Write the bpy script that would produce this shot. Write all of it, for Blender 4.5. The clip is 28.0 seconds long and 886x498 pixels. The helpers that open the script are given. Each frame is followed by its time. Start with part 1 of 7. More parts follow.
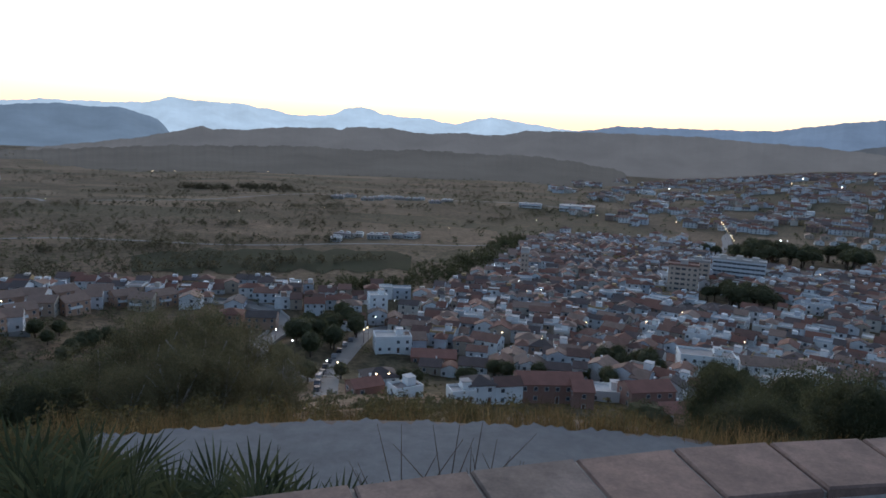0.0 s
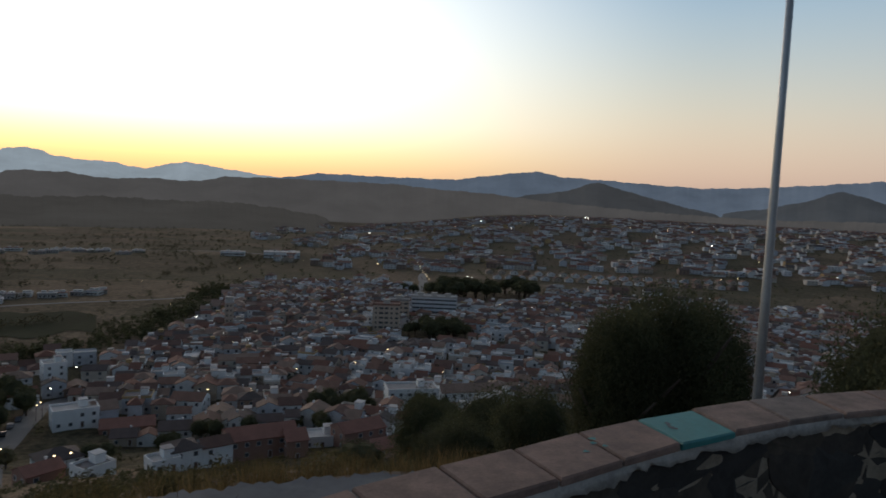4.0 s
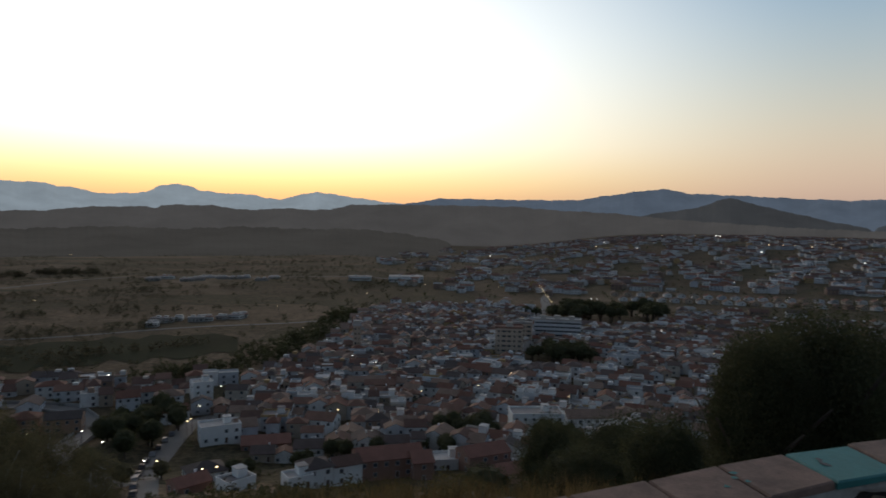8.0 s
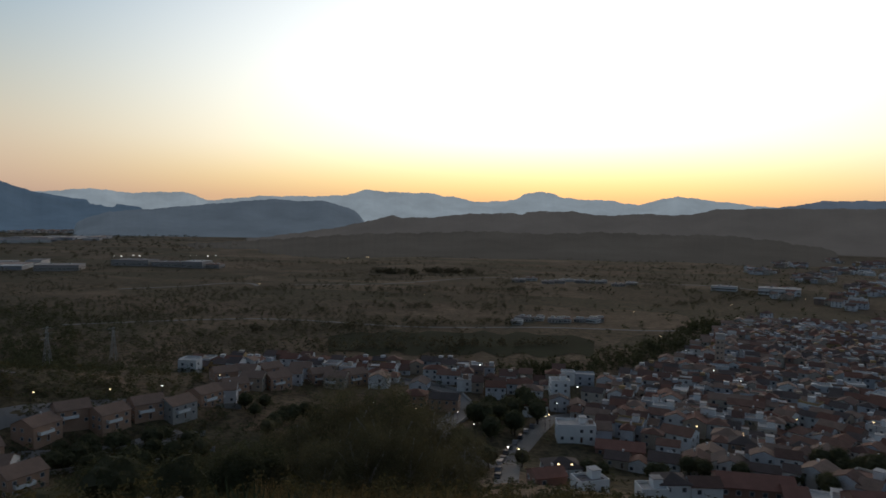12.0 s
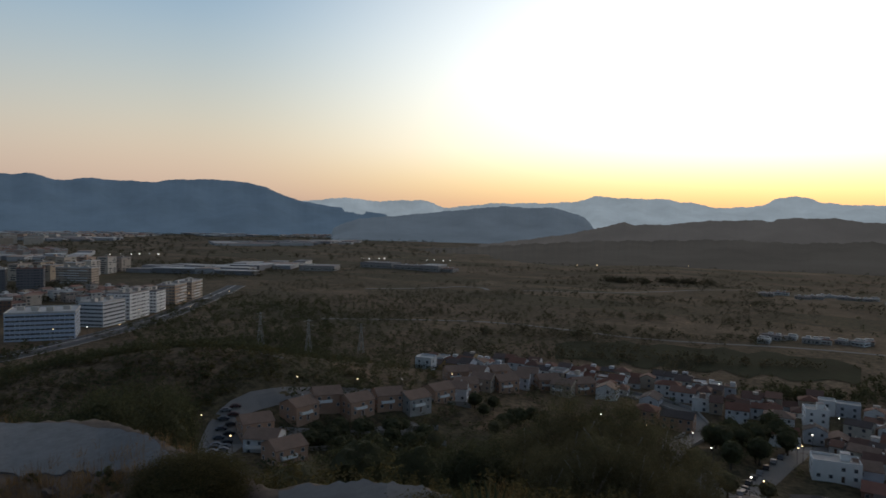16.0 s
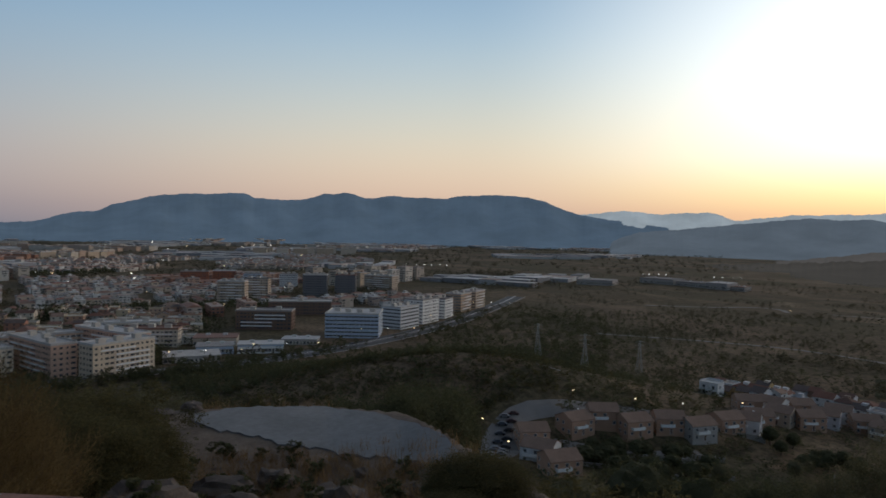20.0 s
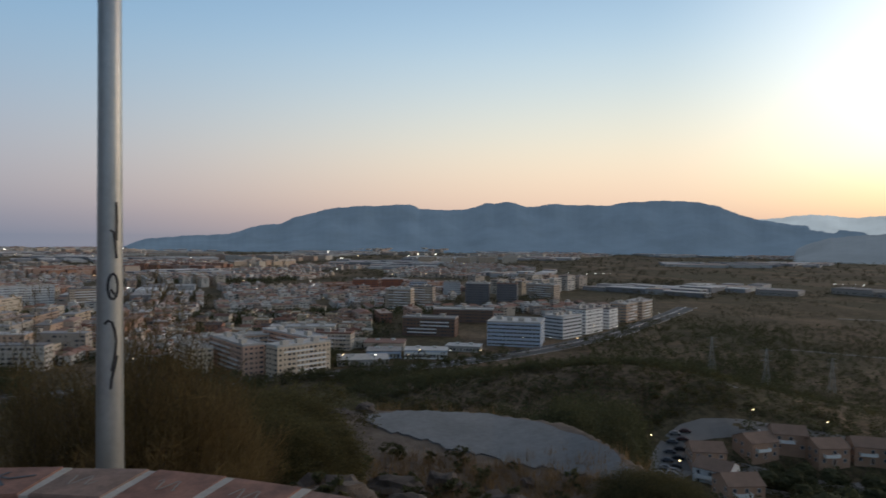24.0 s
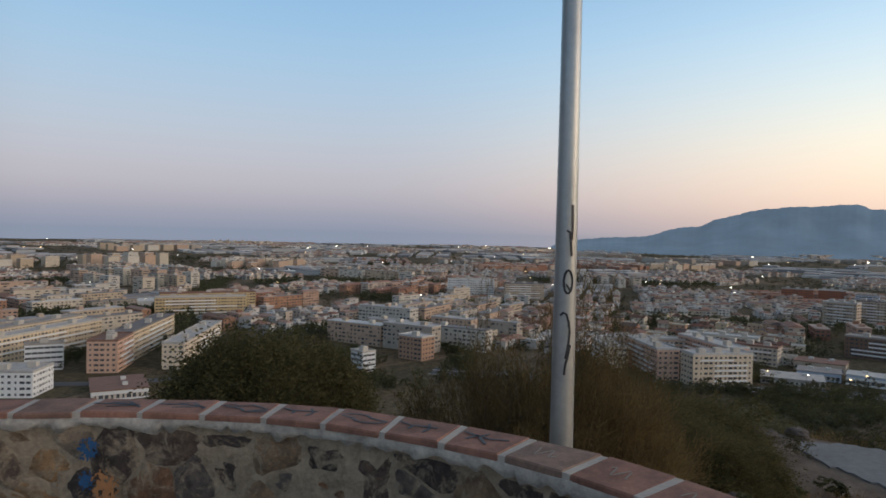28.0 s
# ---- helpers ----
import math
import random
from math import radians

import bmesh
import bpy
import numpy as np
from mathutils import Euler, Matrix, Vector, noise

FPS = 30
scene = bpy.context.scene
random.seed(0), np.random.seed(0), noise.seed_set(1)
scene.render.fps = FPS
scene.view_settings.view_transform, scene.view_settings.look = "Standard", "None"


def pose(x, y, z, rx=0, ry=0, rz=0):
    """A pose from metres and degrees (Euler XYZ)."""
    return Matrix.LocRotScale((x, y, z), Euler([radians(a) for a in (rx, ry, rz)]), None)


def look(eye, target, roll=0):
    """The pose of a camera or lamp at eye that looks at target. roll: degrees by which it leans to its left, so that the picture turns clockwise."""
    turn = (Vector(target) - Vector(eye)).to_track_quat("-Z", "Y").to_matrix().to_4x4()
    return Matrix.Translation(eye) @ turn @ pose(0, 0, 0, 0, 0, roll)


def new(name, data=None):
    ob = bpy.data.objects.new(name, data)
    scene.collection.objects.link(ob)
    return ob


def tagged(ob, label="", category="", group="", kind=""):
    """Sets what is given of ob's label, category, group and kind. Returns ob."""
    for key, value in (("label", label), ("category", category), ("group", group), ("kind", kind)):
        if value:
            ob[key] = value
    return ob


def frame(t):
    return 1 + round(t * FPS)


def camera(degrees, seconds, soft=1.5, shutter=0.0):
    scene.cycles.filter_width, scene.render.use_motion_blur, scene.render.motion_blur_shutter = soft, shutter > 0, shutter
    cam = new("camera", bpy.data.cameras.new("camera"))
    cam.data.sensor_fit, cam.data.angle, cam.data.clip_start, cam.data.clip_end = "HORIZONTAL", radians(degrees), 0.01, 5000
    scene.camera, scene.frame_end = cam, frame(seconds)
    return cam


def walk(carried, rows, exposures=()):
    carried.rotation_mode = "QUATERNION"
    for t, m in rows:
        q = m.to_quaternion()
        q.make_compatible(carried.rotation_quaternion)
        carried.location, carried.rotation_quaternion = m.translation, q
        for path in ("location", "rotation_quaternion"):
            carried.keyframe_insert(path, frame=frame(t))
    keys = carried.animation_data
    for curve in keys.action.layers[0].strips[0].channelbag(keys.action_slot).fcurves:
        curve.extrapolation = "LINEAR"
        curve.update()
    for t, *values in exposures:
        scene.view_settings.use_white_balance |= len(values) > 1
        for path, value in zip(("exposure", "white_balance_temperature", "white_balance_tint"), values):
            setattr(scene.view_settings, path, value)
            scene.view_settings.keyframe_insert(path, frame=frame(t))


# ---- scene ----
cam = camera(66.66, 28.0, soft=1.6, shutter=0.5)
ROWS = [
    (0.0, 0.000, -0.000, 1.600, 0.22, -9.19, -2.56),
    (0.5, 0.003, 0.006, 1.599, -0.07, -7.94, -2.27),
    (1.0, 0.010, 0.014, 1.597, -0.70, -6.26, -2.22),
    (1.5, 0.025, 0.023, 1.594, -3.56, -4.74, -2.46),
    (2.0, 0.040, 0.024, 1.594, -8.23, -4.71, -2.66),
    (2.5, 0.054, 0.020, 1.594, -12.92, -4.50, -2.71),
    (3.0, 0.073, 0.023, 1.596, -17.01, -4.55, -2.11),
    (3.5, 0.088, 0.017, 1.592, -21.11, -4.37, -2.37),
    (4.0, 0.103, 0.012, 1.595, -24.57, -4.16, -2.70),
    (4.5, 0.109, -0.002, 1.598, -26.68, -3.42, -2.69),
    (5.3, 0.116, -0.002, 1.600, -28.10, -2.95, -2.30),
    (6.5, 0.115, -0.003, 1.602, -23.30, -2.28, -1.47),
    (7.0, 0.106, -0.001, 1.604, -21.09, -2.15, -1.26),
    (7.5, 0.098, -0.005, 1.607, -18.11, -2.35, -0.94),
    (8.0, 0.084, -0.007, 1.608, -14.36, -2.55, -1.04),
    (8.5, 0.057, -0.002, 1.607, -9.73, -2.48, -1.20),
    (9.0, 0.027, 0.001, 1.605, -4.58, -2.35, -0.88),
    (9.5, -0.003, 0.002, 1.604, 0.38, -2.40, -0.70),
    (10.0, -0.030, 0.000, 1.604, 4.80, -2.43, -0.39),
    (10.5, -0.057, -0.003, 1.603, 9.39, -2.89, -0.42),
    (11.0, -0.072, -0.007, 1.603, 11.88, -3.13, -0.64),
    (11.5, -0.083, -0.009, 1.602, 13.78, -2.76, -0.83),
    (12.0, -0.092, -0.012, 1.602, 15.38, -2.56, -0.85),
    (12.5, -0.109, -0.018, 1.602, 18.35, -2.51, -1.09),
    (14.5, -0.157, -0.038, 1.601, 26.83, -2.49, -1.08),
    (15.0, -0.171, -0.046, 1.601, 29.47, -2.34, -1.01),
    (15.5, -0.186, -0.056, 1.601, 32.35, -2.30, -0.87),
    (16.0, -0.198, -0.064, 1.601, 34.68, -2.29, -1.01),
    (16.5, -0.208, -0.072, 1.601, 36.83, -2.22, -1.27),
    (17.0, -0.221, -0.082, 1.601, 39.45, -2.26, -1.30),
    (17.5, -0.234, -0.094, 1.601, 42.24, -2.24, -1.08),
    (18.0, -0.248, -0.109, 1.601, 45.55, -2.32, -0.78),
    (18.5, -0.260, -0.123, 1.602, 48.42, -1.85, -1.14),
    (19.0, -0.273, -0.139, 1.602, 51.55, -1.56, -1.29),
    (19.5, -0.287, -0.160, 1.602, 55.45, -1.34, -1.29),
    (20.0, -0.296, -0.175, 1.603, 57.98, -1.55, -1.09),
    (20.5, -0.305, -0.192, 1.603, 60.75, -1.48, -0.80),
    (21.0, -0.309, -0.202, 1.604, 62.03, -1.44, -0.75),
    (21.5, -0.313, -0.213, 1.605, 63.27, -1.30, -0.62),
    (23.5, -0.329, -0.261, 1.608, 68.37, -0.89, -0.80),
    (24.0, -0.337, -0.269, 1.603, 71.62, -1.00, -0.46),
    (24.5, -0.338, -0.278, 1.601, 76.99, -1.54, 0.16),
    (25.0, -0.355, -0.289, 1.595, 82.24, -2.02, 0.12),
    (25.5, -0.345, -0.302, 1.598, 86.18, -2.13, -0.02),
    (26.0, -0.348, -0.326, 1.595, 90.50, -2.07, -0.27),
    (26.5, -0.336, -0.352, 1.594, 94.62, -1.82, -0.85),
    (27.0, -0.328, -0.371, 1.595, 98.96, -1.46, -1.25),
    (27.5, -0.322, -0.380, 1.597, 103.49, -0.98, -1.56),
    (28.0, -0.317, -0.386, 1.595, 106.02, -1.30, -1.22),
]
EXPOSURES = [(0.0, 0.98, 5650, 10), (0.7, 0.83, 5750, 10), (1.6, 0.37, 6050, 10), (3.0, 0.08, 6400, 10), (4.5, -0.05, 6500, 10), (7.0, 0.0, 6450, 10), (8.0, -0.17, 6500, 10), (11.0, -0.3, 6500, 10), (15.0, -0.16, 6500, 10), (18.0, -0.05, 6500, 10), (20.0, 0.05, 6550, 10), (21.0, 0.17, 6550, 10), (22.5, 0.2, 6600, 10), (23.5, 0.27, 6650, 10), (24.2, 0.42, 6650, 10), (25.0, 0.63, 6700, 10), (28.0, 0.74, 6800, 10)]
walk(cam, [(t, pose(x, y, z, 90 + pitch, roll, yaw)) for t, x, y, z, yaw, pitch, roll in ROWS], EXPOSURES)

EYE_Z = 1.6        # eye over the paving of the lookout
PLAIN = -84.0      # level of the plain

# ---- twilight sky: the sun has just set straight ahead (+y) ----
world = bpy.data.worlds.new("sky")
scene.world = world
world.use_nodes = True
wt = world.node_tree
for n in list(wt.nodes):
    wt.nodes.remove(n)


def wnode(kind, **inputs):
    n = wt.nodes.new(kind)
    for k, v in inputs.items():
        n.inputs[int(k[1:])].default_value = v
    return n


def wmath(op, a, b=None, clamp=False):
    n = wt.nodes.new("ShaderNodeMath")
    n.operation, n.use_clamp = op, clamp
    for i, v in enumerate((a, b)):
        if v is None:
            continue
        if isinstance(v, (int, float)):
            n.inputs[i].default_value = v
        else:
            wt.links.new(v, n.inputs[i])
    return n.outputs[0]


def wramp(fac, stops, smooth=True):
    n = wt.nodes.new("ShaderNodeValToRGB")
    n.color_ramp.interpolation = "B_SPLINE" if smooth else "LINEAR"
    el = n.color_ramp.elements
    while len(el) < len(stops):
        el.new(0.5)
    for e, (p, c) in zip(el, stops):
        e.position, e.color = p, (c[0] / 4, c[1] / 4, c[2] / 4, 1)
    wt.links.new(fac, n.inputs[0])
    return n.outputs[0]


def wmix(fac, a, b):
    n = wt.nodes.new("ShaderNodeMix")
    n.data_type = "RGBA"
    wt.links.new(fac, n.inputs[0])
    wt.links.new(a, n.inputs[6])
    wt.links.new(b, n.inputs[7])
    return n.outputs[2]


coord = wnode("ShaderNodeTexCoord")
sep = wnode("ShaderNodeSeparateXYZ")
wt.links.new(coord.outputs["Generated"], sep.inputs[0])
sx, sy, sz = sep.outputs
flat = wmath("SQRT", wmath("ADD", wmath("MULTIPLY", sx, sx), wmath("ADD", wmath("MULTIPLY", sy, sy), 1e-6)))
toward = wmath("DIVIDE", wmath("ADD", wmath("MULTIPLY", sy, 0.997), wmath("MULTIPLY", sx, -0.08)), flat)
high = wmath("SQRT", wmath("MAXIMUM", sz, 0.0))
WARM = [(0.0, (0.95, 0.46, 0.27)), (0.17, (1.2, 0.68, 0.30)), (0.25, (1.55, 1.2, 0.5)), (0.33, (1.8, 1.7, 1.3)), (0.46, (1.9, 1.9, 1.8)), (0.6, (1.3, 1.36, 1.38)), (0.75, (0.34, 0.36, 0.40)), (1.0, (0.13, 0.14, 0.17))]
MILD = [(0.0, (0.35, 0.28, 0.27)), (0.17, (0.62, 0.43, 0.34)), (0.28, (0.76, 0.59, 0.44)), (0.38, (0.70, 0.67, 0.54)), (0.5, (0.41, 0.55, 0.65)), (0.6, (0.24, 0.39, 0.57)), (0.75, (0.14, 0.19, 0.27)), (1.0, (0.12, 0.13, 0.16))]
COOL = [(0.0, (0.145, 0.178, 0.245)), (0.15, (0.185, 0.205, 0.27)), (0.26, (0.30, 0.29, 0.33)), (0.38, (0.295, 0.345, 0.42)), (0.5, (0.21, 0.345, 0.49)), (0.6, (0.15, 0.29, 0.47)), (0.75, (0.13, 0.18, 0.26)), (1.0, (0.12, 0.13, 0.16))]
near = wmath("POWER", wmath("MULTIPLY", wmath("SUBTRACT", toward, 0.62), 1 / 0.38, clamp=True), 2.0)
half_sun = wnode("ShaderNodeMapRange")
half_sun.interpolation_type = "SMOOTHSTEP"
wt.links.new(toward, half_sun.inputs[0])
half_sun.inputs[1].default_value, half_sun.inputs[2].default_value = -0.35, 0.75
glow = wmix(half_sun.outputs[0], wramp(high, COOL), wramp(high, MILD))
glow = wmix(near, glow, wramp(high, WARM))
# the eastern sky, behind the lookout, already lies in the earth's shadow
east = wnode("ShaderNodeMapRange")
east.interpolation_type = "SMOOTHSTEP"
wt.links.new(toward, east.inputs[0])
east.inputs[1].default_value, east.inputs[2].default_value, east.inputs[3].default_value, east.inputs[4].default_value = -0.98, -0.66, 0.35, 1.0
nishita = wnode("ShaderNodeTexSky")
nishita.sky_type = "NISHITA"
nishita.sun_disc = False
nishita.sun_elevation, nishita.sun_rotation = radians(0.5), 0.0
back = wnode("ShaderNodeBackground", i1=4.0)
wt.links.new(glow, back.inputs[0])
wt.links.new(wmath("MULTIPLY", east.outputs[0], 4.0), back.inputs[1])
back2 = wnode("ShaderNodeBackground", i1=0.01)
wt.links.new(nishita.outputs[0], back2.inputs[0])
both = wnode("ShaderNodeAddShader")
wt.links.new(back.outputs[0], both.inputs[0])
wt.links.new(back2.outputs[0], both.inputs[1])
wout = wnode("ShaderNodeOutputWorld")
wt.links.new(both.outputs[0], wout.inputs[0])

# the last glow over the western ridge, as one very wide and weak sun
sun = new("sun", bpy.data.lights.new("sun", "SUN"))
sun.data.energy, sun.data.angle, sun.data.color = 0.24, radians(25), (1.0, 0.55, 0.32)
sun.matrix_world = look((0, 0, 50), (0, -50, 36))

# ---- materials ----
def nodes_of(name):
    m = bpy.data.materials.new(name)
    m.use_nodes = True
    t = m.node_tree
    return m, t, t.nodes["Principled BSDF"], t.nodes["Material Output"]


def link(t, a, b):
    t.links.new(a, b)


def tex_noise(t, scale, detail=4.0, rough=0.6, coords="Object", distort=0.0):
    c = t.nodes.new("ShaderNodeTexCoord")
    n = t.nodes.new("ShaderNodeTexNoise")
    n.inputs["Scale"].default_value, n.inputs["Detail"].default_value, n.inputs["Roughness"].default_value = scale, detail, rough
    n.inputs["Distortion"].default_value = distort
    link(t, c.outputs[coords], n.inputs["Vector"])
    return n.outputs["Fac"]


def ramp(t, fac, stops, mode="LINEAR"):
    n = t.nodes.new("ShaderNodeValToRGB")
    n.color_ramp.interpolation = mode
    el = n.color_ramp.elements
    while len(el) < len(stops):
        el.new(0.5)
    for e, (p, c) in zip(el, stops):
        e.position, e.color = p, (*c, 1)
    link(t, fac, n.inputs[0])
    return n.outputs[0]


def mixc(t, fac, a, b, blend="MIX"):
    n = t.nodes.new("ShaderNodeMix")
    n.data_type, n.blend_type = "RGBA", blend
    for s, v in ((0, fac), (6, a), (7, b)):
        if isinstance(v, (int, float)):
            n.inputs[s].default_value = v
        elif isinstance(v, tuple):
            n.inputs[s].default_value = (*v, 1)
        else:
            link(t, v, n.inputs[s])
    return n.outputs[2]


def bump(t, bsdf, height, strength=0.4, distance=0.05):
    b = t.nodes.new("ShaderNodeBump")
    b.inputs["Strength"].default_value, b.inputs["Distance"].default_value = strength, distance
    link(t, height, b.inputs["Height"])
    link(t, b.outputs[0], bsdf.inputs["Normal"])


def shade(c, k):
    return tuple(min(1.0, v * k) for v in c)


def plain(name, colour, rough=0.8, metal=0.0, big=0.6, small=8.0, amount=0.3, relief=0.02, coords="Object"):
    """A surface of one colour with stains, fine grain and relief."""
    m, t, b, _ = nodes_of(name)
    a = ramp(t, tex_noise(t, big, 5, coords=coords), [(0.3, shade(colour, 1 - amount)), (0.7, shade(colour, 1 + amount * 0.6))])
    g = tex_noise(t, small, 6, 0.7, coords=coords)
    c = mixc(t, 0.45, a, ramp(t, g, [(0.25, shade(colour, 1 - amount)), (0.75, shade(colour, 1 + amount))]))
    link(t, c, b.inputs["Base Color"])
    b.inputs["Roughness"].default_value, b.inputs["Metallic"].default_value = rough, metal
    if relief:
        bump(t, b, g, 0.5, relief)
    return m


def by_object(name, stops, rough=0.85, big=0.25, amount=0.25, island=False):
    """A family of colours, one picked for each object (or each loose piece)."""
    m, t, b, _ = nodes_of(name)
    if island:
        pick = t.nodes.new("ShaderNodeNewGeometry").outputs["Random Per Island"]
    else:
        pick = t.nodes.new("ShaderNodeObjectInfo").outputs["Random"]
    c = ramp(t, pick, stops, "CONSTANT")
    dirt = ramp(t, tex_noise(t, big, 6, 0.7), [(0.3, (1 - amount,) * 3), (0.65, (1, 1, 1))])
    grain = ramp(t, tex_noise(t, big * 12, 4, 0.7), [(0.3, (1 - amount * 0.5,) * 3), (0.7, (1, 1, 1))])
    c = mixc(t, 1.0, mixc(t, 1.0, c, dirt, "MULTIPLY"), grain, "MULTIPLY")
    link(t, c, b.inputs["Base Color"])
    b.inputs["Roughness"].default_value = rough
    return m


WALLS = [(0.0, (0.70, 0.71, 0.73)), (0.20, (0.80, 0.80, 0.79)), (0.40, (0.56, 0.58, 0.62)), (0.50, (0.46, 0.38, 0.30)), (0.60, (0.62, 0.56, 0.48)), (0.70, (0.30, 0.21, 0.16)), (0.78, (0.74, 0.73, 0.71)), (0.95, (0.50, 0.35, 0.17))]
ROOFS = [(0.0, (0.21, 0.095, 0.065)), (0.22, (0.155, 0.085, 0.065)), (0.40, (0.26, 0.14, 0.10)), (0.56, (0.14, 0.10, 0.088)), (0.72, (0.30, 0.20, 0.15)), (0.88, (0.11, 0.085, 0.078))]
FLATS = [(0.0, (0.40, 0.37, 0.35)), (0.25, (0.58, 0.55, 0.52)), (0.5, (0.30, 0.17, 0.13)), (0.68, (0.66, 0.64, 0.62)), (0.88, (0.24, 0.22, 0.22))]
CITY = [(0.0, (0.64, 0.56, 0.45)), (0.2, (0.58, 0.40, 0.28)), (0.36, (0.70, 0.65, 0.57)), (0.5, (0.52, 0.31, 0.21)), (0.64, (0.62, 0.50, 0.34)), (0.8, (0.46, 0.42, 0.38)), (0.9, (0.42, 0.21, 0.14))]
M_WALL = by_object("lime_render", WALLS)
M_ROOF = by_object("clay_roof_tiles", ROOFS, 0.9, 0.4, 0.35)
M_FLAT = by_object("flat_roof_membrane", FLATS, 0.9, 0.3, 0.3)
M_CITY = by_object("block_render", CITY)
M_FARWALL = by_object("far_render", WALLS, island=True)
M_FARROOF = by_object("far_roof", ROOFS, island=True)
M_FARCITY = by_object("far_block_render", CITY, island=True)
M_SHED = by_object("shed_cladding", [(0.0, (0.48, 0.49, 0.50)), (0.35, (0.34, 0.35, 0.37)), (0.6, (0.58, 0.58, 0.57)), (0.8, (0.24, 0.25, 0.27))], 0.7, island=True)
M_GLASS, _t, _b, _ = nodes_of("window_glass")
_b.inputs["Base Color"].default_value = (0.085, 0.09, 0.10, 1)
_b.inputs["Roughness"].default_value = 0.12
M_FRAME = plain("painted_frame", (0.55, 0.54, 0.52), 0.6, relief=0)
M_DOOR = plain("brown_door", (0.12, 0.07, 0.045), 0.6)
M_MORTAR = plain("lime_mortar", (0.30, 0.24, 0.175), 0.95, 0, 12.0, 45.0, 0.6, 0.04)


def stone_material():
    """Rubble of several browns, stained and half smeared over with mortar."""
    m, t, b, _ = nodes_of("rubble_stone")
    pick = t.nodes.new("ShaderNodeObjectInfo").outputs["Random"]
    c = ramp(t, pick, [(0.0, (0.24, 0.175, 0.12)), (0.18, (0.13, 0.10, 0.085)), (0.36, (0.30, 0.195, 0.11)), (0.5, (0.085, 0.07, 0.066)), (0.64, (0.26, 0.215, 0.17)), (0.78, (0.20, 0.12, 0.08)), (0.9, (0.15, 0.13, 0.12))], "CONSTANT")
    mottle = ramp(t, tex_noise(t, 14, 7, 0.75), [(0.3, (0.45, 0.43, 0.42)), (0.5, (0.95, 0.92, 0.9)), (0.7, (1.6, 1.45, 1.25))])
    c = mixc(t, 1.0, c, mottle, "MULTIPLY")
    smear_ = ramp(t, tex_noise(t, 9, 8, 0.72, distort=0.6), [(0.49, (0, 0, 0)), (0.58, (0.8, 0.8, 0.8))])
    c = mixc(t, smear_, c, ramp(t, tex_noise(t, 30, 6, 0.7), [(0.35, (0.26, 0.20, 0.14)), (0.65, (0.48, 0.40, 0.30))]))
    link(t, c, b.inputs["Base Color"])
    b.inputs["Roughness"].default_value = 0.92
    b.inputs["Specular IOR Level"].default_value = 0.25
    bump(t, b, tex_noise(t, 26, 8, 0.75), 1.0, 0.03)
    return m


M_STONE = stone_material()
M_TILE = by_object("terracotta_tile", [(0.0, (0.36, 0.175, 0.125)), (0.3, (0.32, 0.18, 0.135)), (0.6, (0.38, 0.185, 0.13)), (0.85, (0.31, 0.20, 0.155))], 0.8, 7.0, 0.6)
M_OLDTILE = by_object("faded_tile", [(0.0, (0.31, 0.20, 0.155)), (0.3, (0.28, 0.195, 0.155)), (0.6, (0.33, 0.22, 0.17)), (0.85, (0.27, 0.205, 0.17))], 0.85, 9.0, 0.55)
M_TEAL = plain("teal_paint", (0.035, 0.20, 0.19), 0.6, 0, 6.0, 40.0, 0.3, 0.004)
M_INK = plain("black_marker", (0.02, 0.02, 0.025), 0.5, 0, 8, 60, 0.2, 0)
M_POLE = plain("galvanised_steel", (0.42, 0.43, 0.43), 0.45, 0.75, 2.0, 30.0, 0.25, 0.002)
M_CONCRETE = plain("pale_concrete", (0.18, 0.185, 0.19), 0.95, 0, 0.5, 4.0, 0.34, 0.03)
M_TRACK = plain("dusty_track_concrete", (0.135, 0.14, 0.145), 0.95, 0, 0.5, 4.0, 0.34, 0.03)
M_ASPHALT = plain("asphalt", (0.09, 0.09, 0.095), 0.9, 0, 0.1, 3.0, 0.25, 0.01)
M_PAVE = plain("street_concrete", (0.20, 0.19, 0.18), 0.9, 0, 0.1, 2.0, 0.25, 0.01)
M_ROCK = plain("hill_rock", (0.125, 0.10, 0.085), 0.95, 0, 1.2, 14.0, 0.45, 0.06)
M_PALEBARK = plain("pale_bark", (0.30, 0.27, 0.23), 0.9, 0, 2.0, 20.0, 0.3, 0.02)
M_BARK = plain("bark", (0.10, 0.075, 0.055), 0.95, 0, 2.0, 20.0, 0.4, 0.03)
M_WHITE = plain("white_paint", (0.78, 0.78, 0.77), 0.7, 0, 0.3, 3.0, 0.12, 0)
M_BLUEP = plain("pale_blue_cladding", (0.42, 0.50, 0.62), 0.6, 0, 0.3, 3.0, 0.15, 0)
M_METAL = plain("dark_metal", (0.06, 0.06, 0.065), 0.5, 0.5, 2, 20, 0.2, 0)


